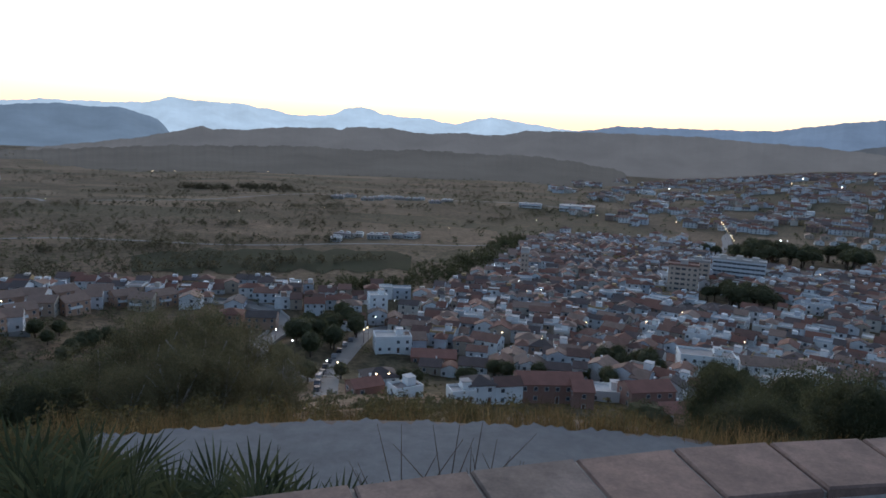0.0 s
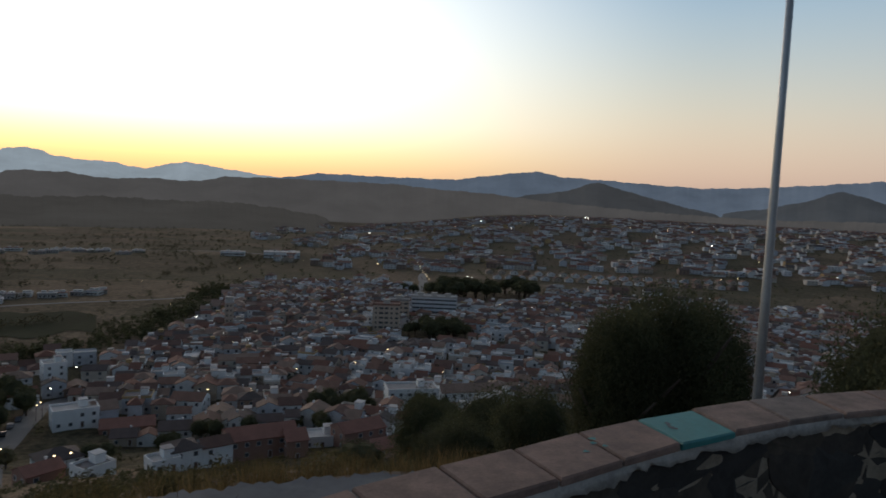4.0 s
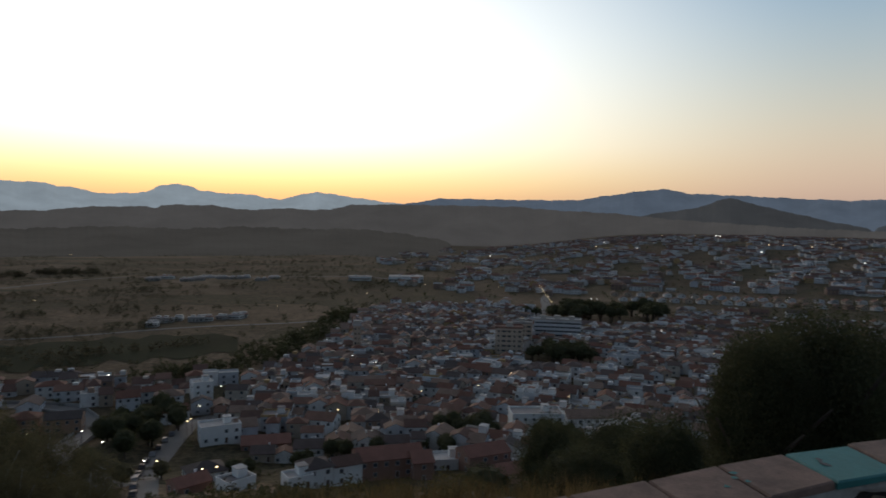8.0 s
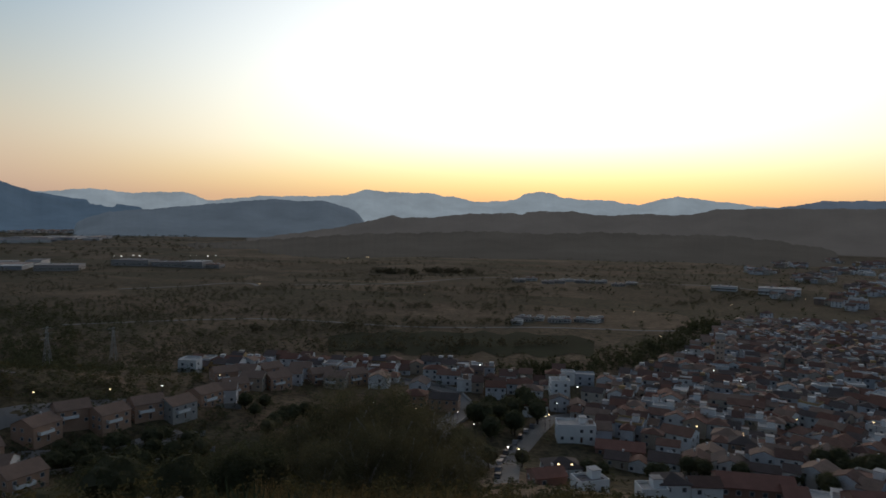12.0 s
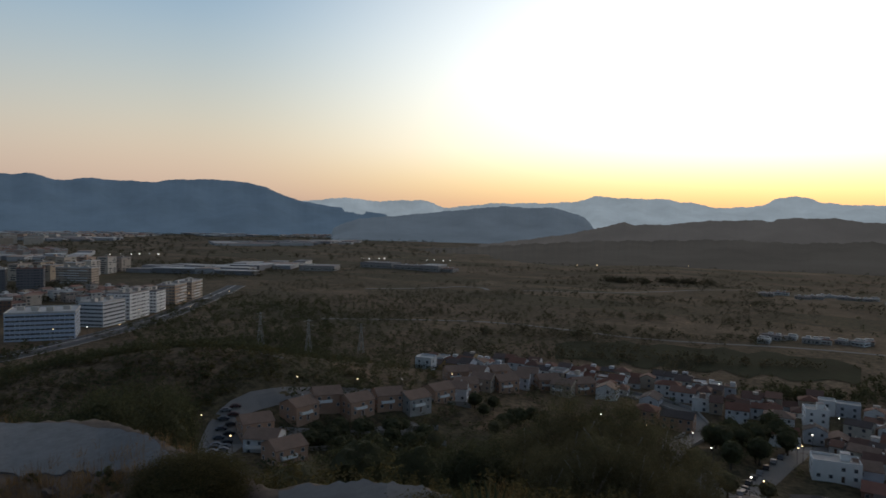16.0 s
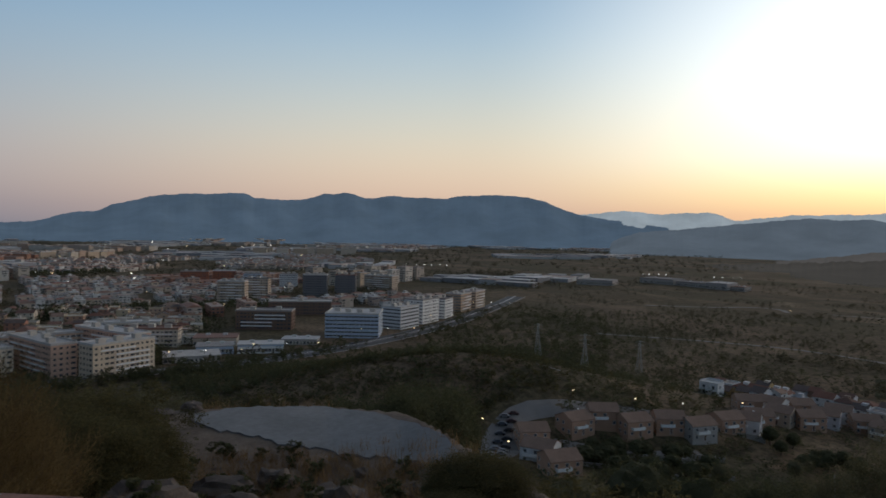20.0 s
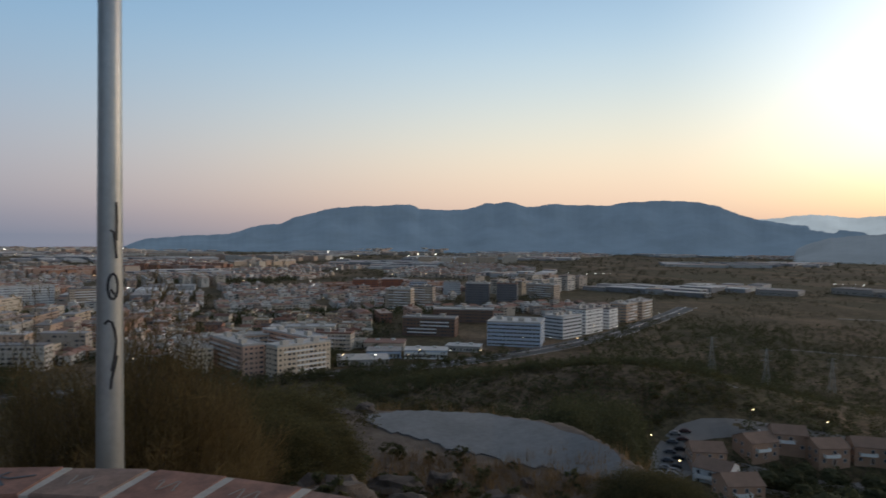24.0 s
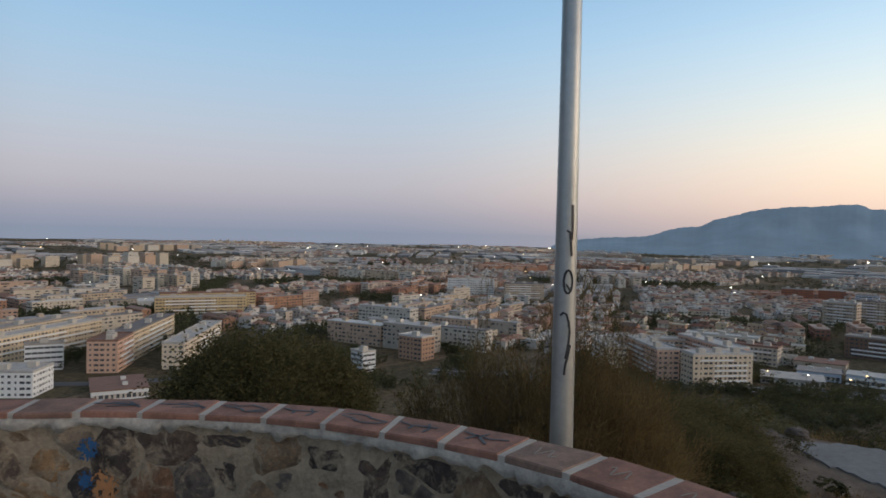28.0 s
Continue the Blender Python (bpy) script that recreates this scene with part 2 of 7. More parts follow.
def leaf_material(name, dark, light):
    """Leaves: matt, and letting part of the light through."""
    m, t, b, out = nodes_of(name)
    pick = t.nodes.new("ShaderNodeNewGeometry").outputs["Random Per Island"]
    c = ramp(t, pick, [(0.0, dark), (0.6, tuple((a + c) / 2 for a, c in zip(dark, light))), (1.0, light)])
    tone = ramp(t, tex_noise(t, 0.5, 3), [(0.35, (0.6, 0.6, 0.6)), (0.65, (1.1, 1.1, 1.1))])
    c = mixc(t, 1.0, c, tone, "MULTIPLY")
    link(t, c, b.inputs["Base Color"])
    b.inputs["Roughness"].default_value = 0.8
    b.inputs["Specular IOR Level"].default_value = 0.2
    thin = t.nodes.new("ShaderNodeBsdfTranslucent")
    link(t, c, thin.inputs[0])
    mix = t.nodes.new("ShaderNodeMixShader")
    mix.inputs[0].default_value = 0.5
    link(t, b.outputs[0], mix.inputs[1])
    link(t, thin.outputs[0], mix.inputs[2])
    link(t, mix.outputs[0], out.inputs[0])
    return m


M_LEAF = leaf_material("dark_green_leaves", (0.075, 0.082, 0.042), (0.145, 0.145, 0.076))
# lighter than the near leaves: haze of distance put into their colour
M_FARLEAF = leaf_material("far_tree_leaves", (0.10, 0.094, 0.060), (0.18, 0.16, 0.10))
M_OLIVE = leaf_material("olive_green_leaves", (0.12, 0.115, 0.062), (0.24, 0.215, 0.12))
M_BROOM = leaf_material("dry_broom_twigs", (0.13, 0.094, 0.042), (0.29, 0.20, 0.092))
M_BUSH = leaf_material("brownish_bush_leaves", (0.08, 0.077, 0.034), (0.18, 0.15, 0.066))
M_PALM = leaf_material("palm_fronds", (0.04, 0.055, 0.03), (0.11, 0.13, 0.07))
M_STRAW = leaf_material("dry_grass", (0.20, 0.125, 0.062), (0.38, 0.25, 0.13))


def glow_material(name, colour, power):
    m, t, b, _ = nodes_of(name)
    b.inputs["Base Color"].default_value = (*colour, 1)
    b.inputs["Emission Color"].default_value = (*colour, 1)
    b.inputs["Emission Strength"].default_value = power
    return m


M_LAMP = glow_material("sodium_lamp", (1.0, 0.72, 0.38), 4.0)
M_LAMPW = glow_material("white_lamp", (1.0, 0.93, 0.8), 6.0)


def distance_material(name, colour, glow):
    """Plain backdrop for far ridges: evening haze painted in as colour and faint glow."""
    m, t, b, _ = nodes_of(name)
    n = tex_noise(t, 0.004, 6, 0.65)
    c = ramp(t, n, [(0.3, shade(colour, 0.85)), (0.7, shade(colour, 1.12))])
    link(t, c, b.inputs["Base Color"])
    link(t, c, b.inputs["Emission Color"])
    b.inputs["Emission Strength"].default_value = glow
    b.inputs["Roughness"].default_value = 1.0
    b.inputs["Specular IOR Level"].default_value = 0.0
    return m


M_EARTH, _t, _b, _ = nodes_of("dry_hillside_ground")
_fields = _t.nodes.new("ShaderNodeTexVoronoi")
_co = _t.nodes.new("ShaderNodeTexCoord")
_map = _t.nodes.new("ShaderNodeMapping")
_map.inputs["Scale"].default_value = (0.006, 0.014, 0.0)
_map.inputs["Rotation"].default_value = (0, 0, 0.5)
link(_t, _co.outputs["Object"], _map.inputs[0])
_wob = _t.nodes.new("ShaderNodeTexNoise")
_wob.inputs["Scale"].default_value = 0.012
link(_t, _co.outputs["Object"], _wob.inputs["Vector"])
_add = _t.nodes.new("ShaderNodeVectorMath")
_add.operation = "MULTIPLY_ADD"
link(_t, _wob.outputs["Color"], _add.inputs[0])
_add.inputs[1].default_value = (0.5, 0.5, 0)
link(_t, _map.outputs[0], _add.inputs[2])
link(_t, _add.outputs[0], _fields.inputs["Vector"])
_fields.inputs["Scale"].default_value = 1.0
_cells = _t.nodes.new("ShaderNodeSeparateColor")
link(_t, _fields.outputs["Color"], _cells.inputs[0])
_fc = ramp(_t, _cells.outputs[0], [(0.0, (0.125, 0.11, 0.07)), (0.22, (0.21, 0.155, 0.108)), (0.42, (0.155, 0.125, 0.082)), (0.6, (0.25, 0.185, 0.128)), (0.76, (0.18, 0.135, 0.095)), (0.9, (0.28, 0.21, 0.148))], "CONSTANT")
_scrub = ramp(_t, tex_noise(_t, 0.03, 8, 0.7), [(0.36, (0.05, 0.05, 0.03)), (0.52, (0.095, 0.078, 0.052)), (0.7, (0.19, 0.13, 0.085))])
_spots = ramp(_t, tex_noise(_t, 0.35, 6, 0.75), [(0.4, (0.62, 0.61, 0.6)), (0.6, (1.38, 1.3, 1.22))])
_cover = ramp(_t, tex_noise(_t, 0.0075, 9, 0.62, distort=0.8), [(0.42, (0, 0, 0)), (0.58, (0.75, 0.75, 0.75))])
_thick = ramp(_t, tex_noise(_t, 0.12, 7, 0.7), [(0.35, (0.06, 0.055, 0.034)), (0.65, (0.115, 0.094, 0.06))])
_c = mixc(_t, 1.0, mixc(_t, _cover, mixc(_t, 0.42, _fc, _scrub), _thick), _spots, "MULTIPLY")
# bare stony soil on the top of the hill
_len = _t.nodes.new("ShaderNodeVectorMath")
_len.operation = "LENGTH"
link(_t, _co.outputs["Object"], _len.inputs[0])
_top = _t.nodes.new("ShaderNodeMapRange")
link(_t, _len.outputs["Value"], _top.inputs[0])
_top.inputs[1].default_value, _top.inputs[2].default_value = 32.0, 60.0
_soil = ramp(_t, tex_noise(_t, 1.1, 9, 0.75), [(0.3, (0.10, 0.082, 0.068)), (0.5, (0.165, 0.132, 0.108)), (0.72, (0.235, 0.195, 0.16))])
_c = mixc(_t, _top.outputs[0], _soil, _c)
link(_t, _c, _b.inputs["Base Color"])
_b.inputs["Roughness"].default_value = 1.0
_b.inputs["Specular IOR Level"].default_value = 0.1
bump(_t, _b, tex_noise(_t, 1.5, 8, 0.7), 0.6, 0.25)

# ---- building helpers ----
def mesh_of(name, verts, faces, mats, index=None, smooth=False):
    me = bpy.data.meshes.new(name)
    me.from_pydata([tuple(v) for v in verts], [], [tuple(f) for f in faces])
    for m in mats:
        me.materials.append(m)
    if index is not None:
        me.polygons.foreach_set("material_index", np.asarray(index, dtype=np.int32))
    if smooth:
        me.polygons.foreach_set("use_smooth", np.ones(len(me.polygons), dtype=bool))
    me.update()
    return me


def quad_mesh(name, corners, material):
    """Loose four-cornered leaves or blades, from an array of corner points."""
    me = bpy.data.meshes.new(name)
    co = np.ascontiguousarray(corners, dtype=np.float32).reshape(-1)
    n = len(co) // 12
    me.vertices.add(n * 4)
    me.vertices.foreach_set("co", co)
    me.loops.add(n * 4)
    me.loops.foreach_set("vertex_index", np.arange(n * 4, dtype=np.int32))
    me.polygons.add(n)
    me.polygons.foreach_set("loop_start", np.arange(0, n * 4, 4, dtype=np.int32))
    me.materials.append(material)
    me.update(calc_edges=True)
    return me


def part(name, bm, material, parent=None, label=""):
    """Links a bmesh or a mesh as one object, under a thing or a part."""
    if isinstance(bm, bmesh.types.BMesh):
        me = bpy.data.meshes.new(name)
        bm.to_mesh(me)
        bm.free()
        me.materials.append(material)
    else:
        me = bm
    ob = new(name, me)
    ob.parent = parent
    if label:
        ob["label"] = label
    return ob


def polar(az, r):
    """A point of the plan, from the bearing in degrees (left of straight ahead) and the distance."""
    a = radians(az)
    return -r * math.sin(a), r * math.cos(a)


def bearing(x, y):
    return math.degrees(math.atan2(-x, y)), math.hypot(x, y)


def ease(v, a, b):
    k = np.clip((v - a) / (b - a), 0, 1)
    return k * k * (3 - 2 * k)


def waves(x, y, scale, seed=0):
    """Cheap smooth relief: a few crossed sines."""
    s = 0
    for i, (u, v, p) in enumerate(((1.0, 0.31, 0.3), (-0.47, 1.13, 1.7), (0.83, -0.91, 4.1), (1.7, 1.3, 2.2), (-2.1, 1.5, 5.0))):
        s = s + np.sin((u * x + v * y) / scale + p + seed) * (0.5 if i < 3 else 0.25)
    return s


def ground_z(x, y):
    """The height of the land: the lookout's hill, the plain, the low ridge in the west."""
    x, y = np.asarray(x, float), np.asarray(y, float)
    r = np.hypot(x, y)
    az = np.degrees(np.arctan2(-x, y))
    shelf_r = np.interp(az, [-40, -21, -10, 0, 28, 40, 50, 57, 62, 68], [12.3, 11.7, 11.4, 11.2, 11.3, 12.7, 14.0, 19.0, 24.5, 27.0])
    shelf_z = np.interp(az, [28, 40, 50, 57, 62, 68], [-3.25, -3.3, -3.8, -4.6, -5.3, -5.6])
    z = -1.6 + (-0.5) * np.clip(r / 5.5, 0, 1)
    deep = np.interp(az, [50, 57, 62, 68], [3.0, 4.0, 7.0, 9.5])
    z = np.where(r > 5.5, -2.1 + (shelf_z + 2.2) * np.clip((r - 5.5) / (shelf_r - deep - 5.5), 0, 1), z)
    z = np.where(r > shelf_r - deep, shelf_z + 0.1 - 0.1 * np.clip((r - shelf_r + deep) / deep, 0, 1), z)
    z = np.where(r > shelf_r, shelf_z - 1.6 * np.clip((r - shelf_r) / 2, 0, 1), z)
    z = np.where(r > shelf_r + 2, shelf_z - 1.6 + (-25 - shelf_z + 1.6) * (r - shelf_r - 2) / (58 - shelf_r), z)
    z = np.where(r > 60, np.interp(r, [60, 120, 180, 230, 300], [-25, -50, -71, -79, PLAIN]), z)
    rough = ease(r, 12, 40) * (1 - ease(r, 230, 420))
    z = z + rough * (1.6 * waves(x, y, 17) + 0.5 * waves(x, y, 5, 2)) + ease(r, 400, 900) * 1.5 * waves(x, y, 90, 1)
    # rocky hump on the bank below the parapet
    z = z + 1.05 * np.exp(-((r - 10.3) / 2.1) ** 2 - ((az - 84.5) / 9.0) ** 2)
    # spur of dry grass beside the main road
    z = z + 27 * np.exp(-(((x + 262) * 0.79 - (y - 178) * 0.61) / 62) ** 2 - (((x + 262) * 0.61 + (y - 178) * 0.79) / 105) ** 2)
    # the far part of the white town climbs to the north
    z = z + 50 * ease(-az, 16, 34) * ease(r, 780, 1600) * (1 - ease(np.abs(az), 100, 130))
    return z


def gz(x, y):
    return float(ground_z(x, y))


# ---- ground sheet ----
rings = np.concatenate([np.linspace(0.03, 40, 66), np.geomspace(41, 420, 130), np.geomspace(425, 4930, 170)])
spokes = np.radians(np.concatenate([np.linspace(-72, 150, 741), np.linspace(154, 284, 40)]))
aa, rr = np.meshgrid(spokes, rings)
gx, gy = -rr * np.sin(aa), rr * np.cos(aa)
gh = ground_z(gx, gy)
R_, A_ = gx.shape
idx = np.arange(R_ * A_).reshape(R_, A_)
nxt = np.roll(idx, -1, axis=1)
quads = np.stack([idx[:-1], idx[1:], nxt[1:], nxt[:-1]], -1).reshape(-1, 4)
ground = new("ground", mesh_of("ground", np.stack([gx, gy, gh], -1).reshape(-1, 3).tolist(), quads.tolist(), [M_EARTH], smooth=True))
tagged(ground, "dry scrub hillside and dark fields of the plain", "ground", kind="structure")


# ---- far mountains ----
def mountain(name, peaks, r, colour, glow, az0, az1, base, jag=1.0, seed=0, label="", near=0.80):
    """A far range over a low base: its shoulders and peaks as (bearing, rise in degrees), joined by smooth slopes and ragged by fine relief."""
    n = int((az1 - az0) / 0.1)
    az = np.linspace(az0, az1, n)
    peaks = sorted(peaks)
    el = np.interp(az, [p[0] for p in peaks], [p[1] for p in peaks], left=base, right=base)
    el = np.convolve(np.pad(el, 2, mode="edge"), np.hanning(7)[1:-1] / np.hanning(7).sum(), "valid")
    el = el + 0.035 * jag * (np.sin(az * 2.3 + seed) + 0.8 * np.sin(az * 5.1 + 2 * seed) + 0.6 * np.sin(az * 11.7 + seed) + 0.4 * np.sin(az * 23 + seed))
    edge = np.minimum(ease(az, az0, az0 + 2.5), 1 - ease(az, az1 - 2.5, az1))
    crest = EYE_Z + r * np.tan(np.radians(el))
    steps = np.linspace(0, 1, 26)
    verts, faces = [], []
    for s in steps:
        rad = r * (near + (1 - near) * s)
        fold = 1 + 0.10 * (1 - s) * s * 4 * (np.sin(az * 0.8 + 5 * s + seed) + 0.6 * np.sin(az * 1.9 - 4 * s))
        h = PLAIN - 5 + (crest - PLAIN + 5) * (s ** 1.35) * np.where(s < 1, fold, 1.0) * edge
        verts += list(zip((-rad * np.sin(np.radians(az))).tolist(), (rad * np.cos(np.radians(az))).tolist(), h.tolist()))
    for i in range(len(steps) - 1):
        for j in range(n - 1):
            a = i * n + j
            faces.append((a, a + 1, a + n + 1, a + n))
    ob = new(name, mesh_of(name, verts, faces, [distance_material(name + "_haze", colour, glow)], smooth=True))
    return tagged(ob, label, "mountain range", kind="structure")


# colour and glow of each range hold the haze painted for its distance
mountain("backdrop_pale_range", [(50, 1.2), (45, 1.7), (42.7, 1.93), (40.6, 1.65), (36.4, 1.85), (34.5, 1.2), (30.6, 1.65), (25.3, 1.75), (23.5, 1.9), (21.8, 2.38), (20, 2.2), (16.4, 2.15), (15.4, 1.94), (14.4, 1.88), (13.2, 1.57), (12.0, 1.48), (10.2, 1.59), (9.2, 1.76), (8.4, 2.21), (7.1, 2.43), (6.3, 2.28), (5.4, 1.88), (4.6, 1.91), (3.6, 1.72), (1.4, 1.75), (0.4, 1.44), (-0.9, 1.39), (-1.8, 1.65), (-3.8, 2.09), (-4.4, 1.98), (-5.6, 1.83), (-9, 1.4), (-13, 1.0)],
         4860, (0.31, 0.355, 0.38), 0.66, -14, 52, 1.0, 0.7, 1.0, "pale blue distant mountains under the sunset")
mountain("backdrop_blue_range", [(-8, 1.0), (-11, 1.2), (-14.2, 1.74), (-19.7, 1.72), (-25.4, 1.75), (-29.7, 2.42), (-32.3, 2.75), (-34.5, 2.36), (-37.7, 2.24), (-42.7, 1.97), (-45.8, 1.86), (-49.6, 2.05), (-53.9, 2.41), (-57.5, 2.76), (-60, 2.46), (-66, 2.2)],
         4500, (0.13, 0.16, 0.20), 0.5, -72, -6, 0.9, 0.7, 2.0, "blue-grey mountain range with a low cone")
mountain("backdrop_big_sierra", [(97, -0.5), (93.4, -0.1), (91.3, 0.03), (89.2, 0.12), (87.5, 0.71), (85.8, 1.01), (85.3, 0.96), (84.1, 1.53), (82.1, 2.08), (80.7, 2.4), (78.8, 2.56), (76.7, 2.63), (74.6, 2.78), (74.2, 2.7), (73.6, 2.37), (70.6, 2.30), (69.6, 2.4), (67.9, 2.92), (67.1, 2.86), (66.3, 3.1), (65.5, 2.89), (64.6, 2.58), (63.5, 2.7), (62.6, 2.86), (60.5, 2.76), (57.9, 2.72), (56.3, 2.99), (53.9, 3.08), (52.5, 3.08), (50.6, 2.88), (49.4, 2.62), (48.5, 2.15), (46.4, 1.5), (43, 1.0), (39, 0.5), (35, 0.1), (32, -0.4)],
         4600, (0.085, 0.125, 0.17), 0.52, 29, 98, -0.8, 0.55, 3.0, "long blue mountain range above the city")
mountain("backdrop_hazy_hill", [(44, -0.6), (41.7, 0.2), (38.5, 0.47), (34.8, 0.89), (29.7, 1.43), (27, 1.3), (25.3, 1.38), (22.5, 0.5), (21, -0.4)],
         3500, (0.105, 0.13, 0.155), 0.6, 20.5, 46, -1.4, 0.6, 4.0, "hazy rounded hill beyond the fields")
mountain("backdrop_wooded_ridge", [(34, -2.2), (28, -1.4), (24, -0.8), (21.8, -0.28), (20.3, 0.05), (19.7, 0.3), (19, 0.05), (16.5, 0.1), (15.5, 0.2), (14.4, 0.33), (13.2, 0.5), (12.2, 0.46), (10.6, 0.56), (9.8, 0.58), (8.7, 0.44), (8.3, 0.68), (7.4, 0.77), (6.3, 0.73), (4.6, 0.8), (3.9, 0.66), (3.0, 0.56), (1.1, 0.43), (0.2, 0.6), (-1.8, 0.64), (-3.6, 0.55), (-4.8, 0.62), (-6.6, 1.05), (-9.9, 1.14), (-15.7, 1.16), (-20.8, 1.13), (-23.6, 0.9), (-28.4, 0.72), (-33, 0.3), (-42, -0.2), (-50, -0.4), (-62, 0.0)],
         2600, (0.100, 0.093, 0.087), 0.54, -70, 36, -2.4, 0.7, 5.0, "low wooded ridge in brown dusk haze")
# added low rise: covers the far plain so that painted haze glows there
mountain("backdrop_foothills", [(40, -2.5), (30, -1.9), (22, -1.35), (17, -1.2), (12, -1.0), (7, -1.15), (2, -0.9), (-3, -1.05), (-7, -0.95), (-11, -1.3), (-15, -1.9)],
         2150, (0.086, 0.079, 0.070), 0.38, -17, 42, -2.6, 1.2, 8.0, "low brown hazed rise added over the far fields", 0.62)
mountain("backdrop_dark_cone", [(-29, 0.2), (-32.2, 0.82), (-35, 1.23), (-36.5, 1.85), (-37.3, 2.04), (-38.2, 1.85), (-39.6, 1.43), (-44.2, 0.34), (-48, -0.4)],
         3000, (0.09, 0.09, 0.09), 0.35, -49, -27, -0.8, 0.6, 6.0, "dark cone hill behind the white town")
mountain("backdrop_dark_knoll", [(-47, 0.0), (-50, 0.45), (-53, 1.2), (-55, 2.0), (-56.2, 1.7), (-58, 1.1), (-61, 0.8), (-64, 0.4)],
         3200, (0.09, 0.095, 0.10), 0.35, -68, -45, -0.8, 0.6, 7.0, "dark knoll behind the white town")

# ---- solid shapes ----
def box_data(x0, x1, y0, y1, z0, z1):
    v = [(x0, y0, z0), (x1, y0, z0), (x1, y1, z0), (x0, y1, z0), (x0, y0, z1), (x1, y0, z1), (x1, y1, z1), (x0, y1, z1)]
    f = [(0, 3, 2, 1), (4, 5, 6, 7), (0, 1, 5, 4), (1, 2, 6, 5), (2, 3, 7, 6), (3, 0, 4, 7)]
    return v, f


def join(pieces):
    """Joins (verts, faces, material index) triples."""
    V, F, I = [], [], []
    for v, f, i in pieces:
        o = len(V)
        V += list(v)
        F += [tuple(k + o for k in q) for q in f]
        I += [i] * len(f)
    return V, F, I


def tube(points, radii, sides=10, cap=True):
    """A tapered tube along points."""
    V, F = [], []
    pts = [Vector(p) for p in points]
    for i, p in enumerate(pts):
        d = (pts[min(i + 1, len(pts) - 1)] - pts[max(i - 1, 0)]).normalized()
        side = d.orthogonal().normalized()
        up = d.cross(side)
        for k in range(sides):
            a = 2 * math.pi * k / sides
            V.append(p + (side * math.cos(a) + up * math.sin(a)) * radii[i])
    for i in range(len(pts) - 1):
        for k in range(sides):
            F.append((i * sides + k, i * sides + (k + 1) % sides, (i + 1) * sides + (k + 1) % sides, (i + 1) * sides + k))
    if cap:
        F.append(tuple(range(sides))[::-1])
        F.append(tuple(range((len(pts) - 1) * sides, len(pts) * sides)))
    return V, F


# ---- the lookout: a round paved platform behind a rubble wall with a tiled coping ----
CX, CY = 1.31, -2.67
RADIUS = [(40, 5.0), (60, 5.0), (70, 4.85), (81, 4.61), (92, 4.40), (104, 4.31), (113, 4.30), (130, 4.46), (149, 4.56), (155, 4.53), (158, 4.49), (161.6, 4.44), (165, 4.395), (168.6, 4.315), (172.1, 4.21), (175.5, 4.125), (179, 4.02), (182.2, 3.925), (187, 3.82), (215, 3.7), (260, 3.8), (310, 4.2), (360, 4.7), (400, 5.0)]
_ph = np.linspace(40, 400, 721)
_ro = np.interp(_ph, [p for p, _ in RADIUS], [q for _, q in RADIUS])
_pad = np.concatenate([_ro[-13:-1], _ro, _ro[1:13]])
_ro = np.convolve(_pad, np.hanning(25) / np.hanning(25).sum(), "valid")
WALL_T, WALL_TOP = 0.235, 0.85


def rim(phi, inset=0.0):
    p = (phi - 40) % 360 + 40
    r = float(np.interp(p, _ph, _ro)) - inset
    return CX + r * math.cos(radians(phi)), CY + r * math.sin(radians(phi))


def ring_strip(levels, step=1.5):
    """A closed ring: a loop of (inset, z) carried round the rim."""
    phis = np.arange(0, 360, step)
    V, F = [], []
    n = len(levels)
    for p in phis:
        for ins, z in levels:
            V.append((*rim(p, ins), z))
    m = len(phis)
    for i in range(m):
        for k in range(n):
            F.append((i * n + k, i * n + (k + 1) % n, ((i + 1) % m) * n + (k + 1) % n, ((i + 1) % m) * n + k))
    return V, F


V, F = ring_strip([(0.012, -1.6), (0.012, 0.80), (WALL_T - 0.010, 0.80), (WALL_T - 0.010, -0.05)])
wall_round = tagged(new("wall_round", mesh_of("wall_round", V, F, [M_MORTAR])), "round rubble stone parapet with pale mortar joints", "wall", kind="structure")
floor = tagged(new("floor", mesh_of("floor", [(*rim(p, WALL_T - 0.05), 0.0) for p in range(0, 360, 3)] + [(*rim(p, WALL_T - 0.05), -1.2) for p in range(0, 360, 3)],
                                    [tuple(range(120))] + [(i, i + 120, (i + 1) % 120 + 120, (i + 1) % 120) for i in range(120)], [M_PAVE])),
               "worn concrete paving of the lookout", "floor", kind="structure")

# mortar bed under the tiles, lumpy on its inner edge
rng = random.Random(5)
V, F = [], []
phis = np.arange(0, 360, 0.4)
for p in phis:
    spot_ = Vector((p * 0.55, 3.0, 0.0))
    lump = 0.016 + 0.02 * noise.noise(spot_ * 2.3) + 0.02 * noise.noise(spot_ * 7.0) + 0.01 * rng.random()
    drop = max(0.008, 0.028 + 0.03 * noise.noise(spot_) + 0.03 * noise.noise(spot_ * 3.3) + 0.025 * noise.noise(spot_ * 9.0) + 0.012 * rng.random())
    for ins, z in ((0.004, 0.828), (0.0, 0.76), (WALL_T - 0.02, 0.74), (WALL_T - 0.018, 0.812 - drop), (WALL_T + lump * 0.6, 0.812 - drop + 0.01), (WALL_T + lump * 0.3, 0.820), (WALL_T - 0.004, 0.828)):
        V.append((*rim(p, ins), z))
m = len(phis)
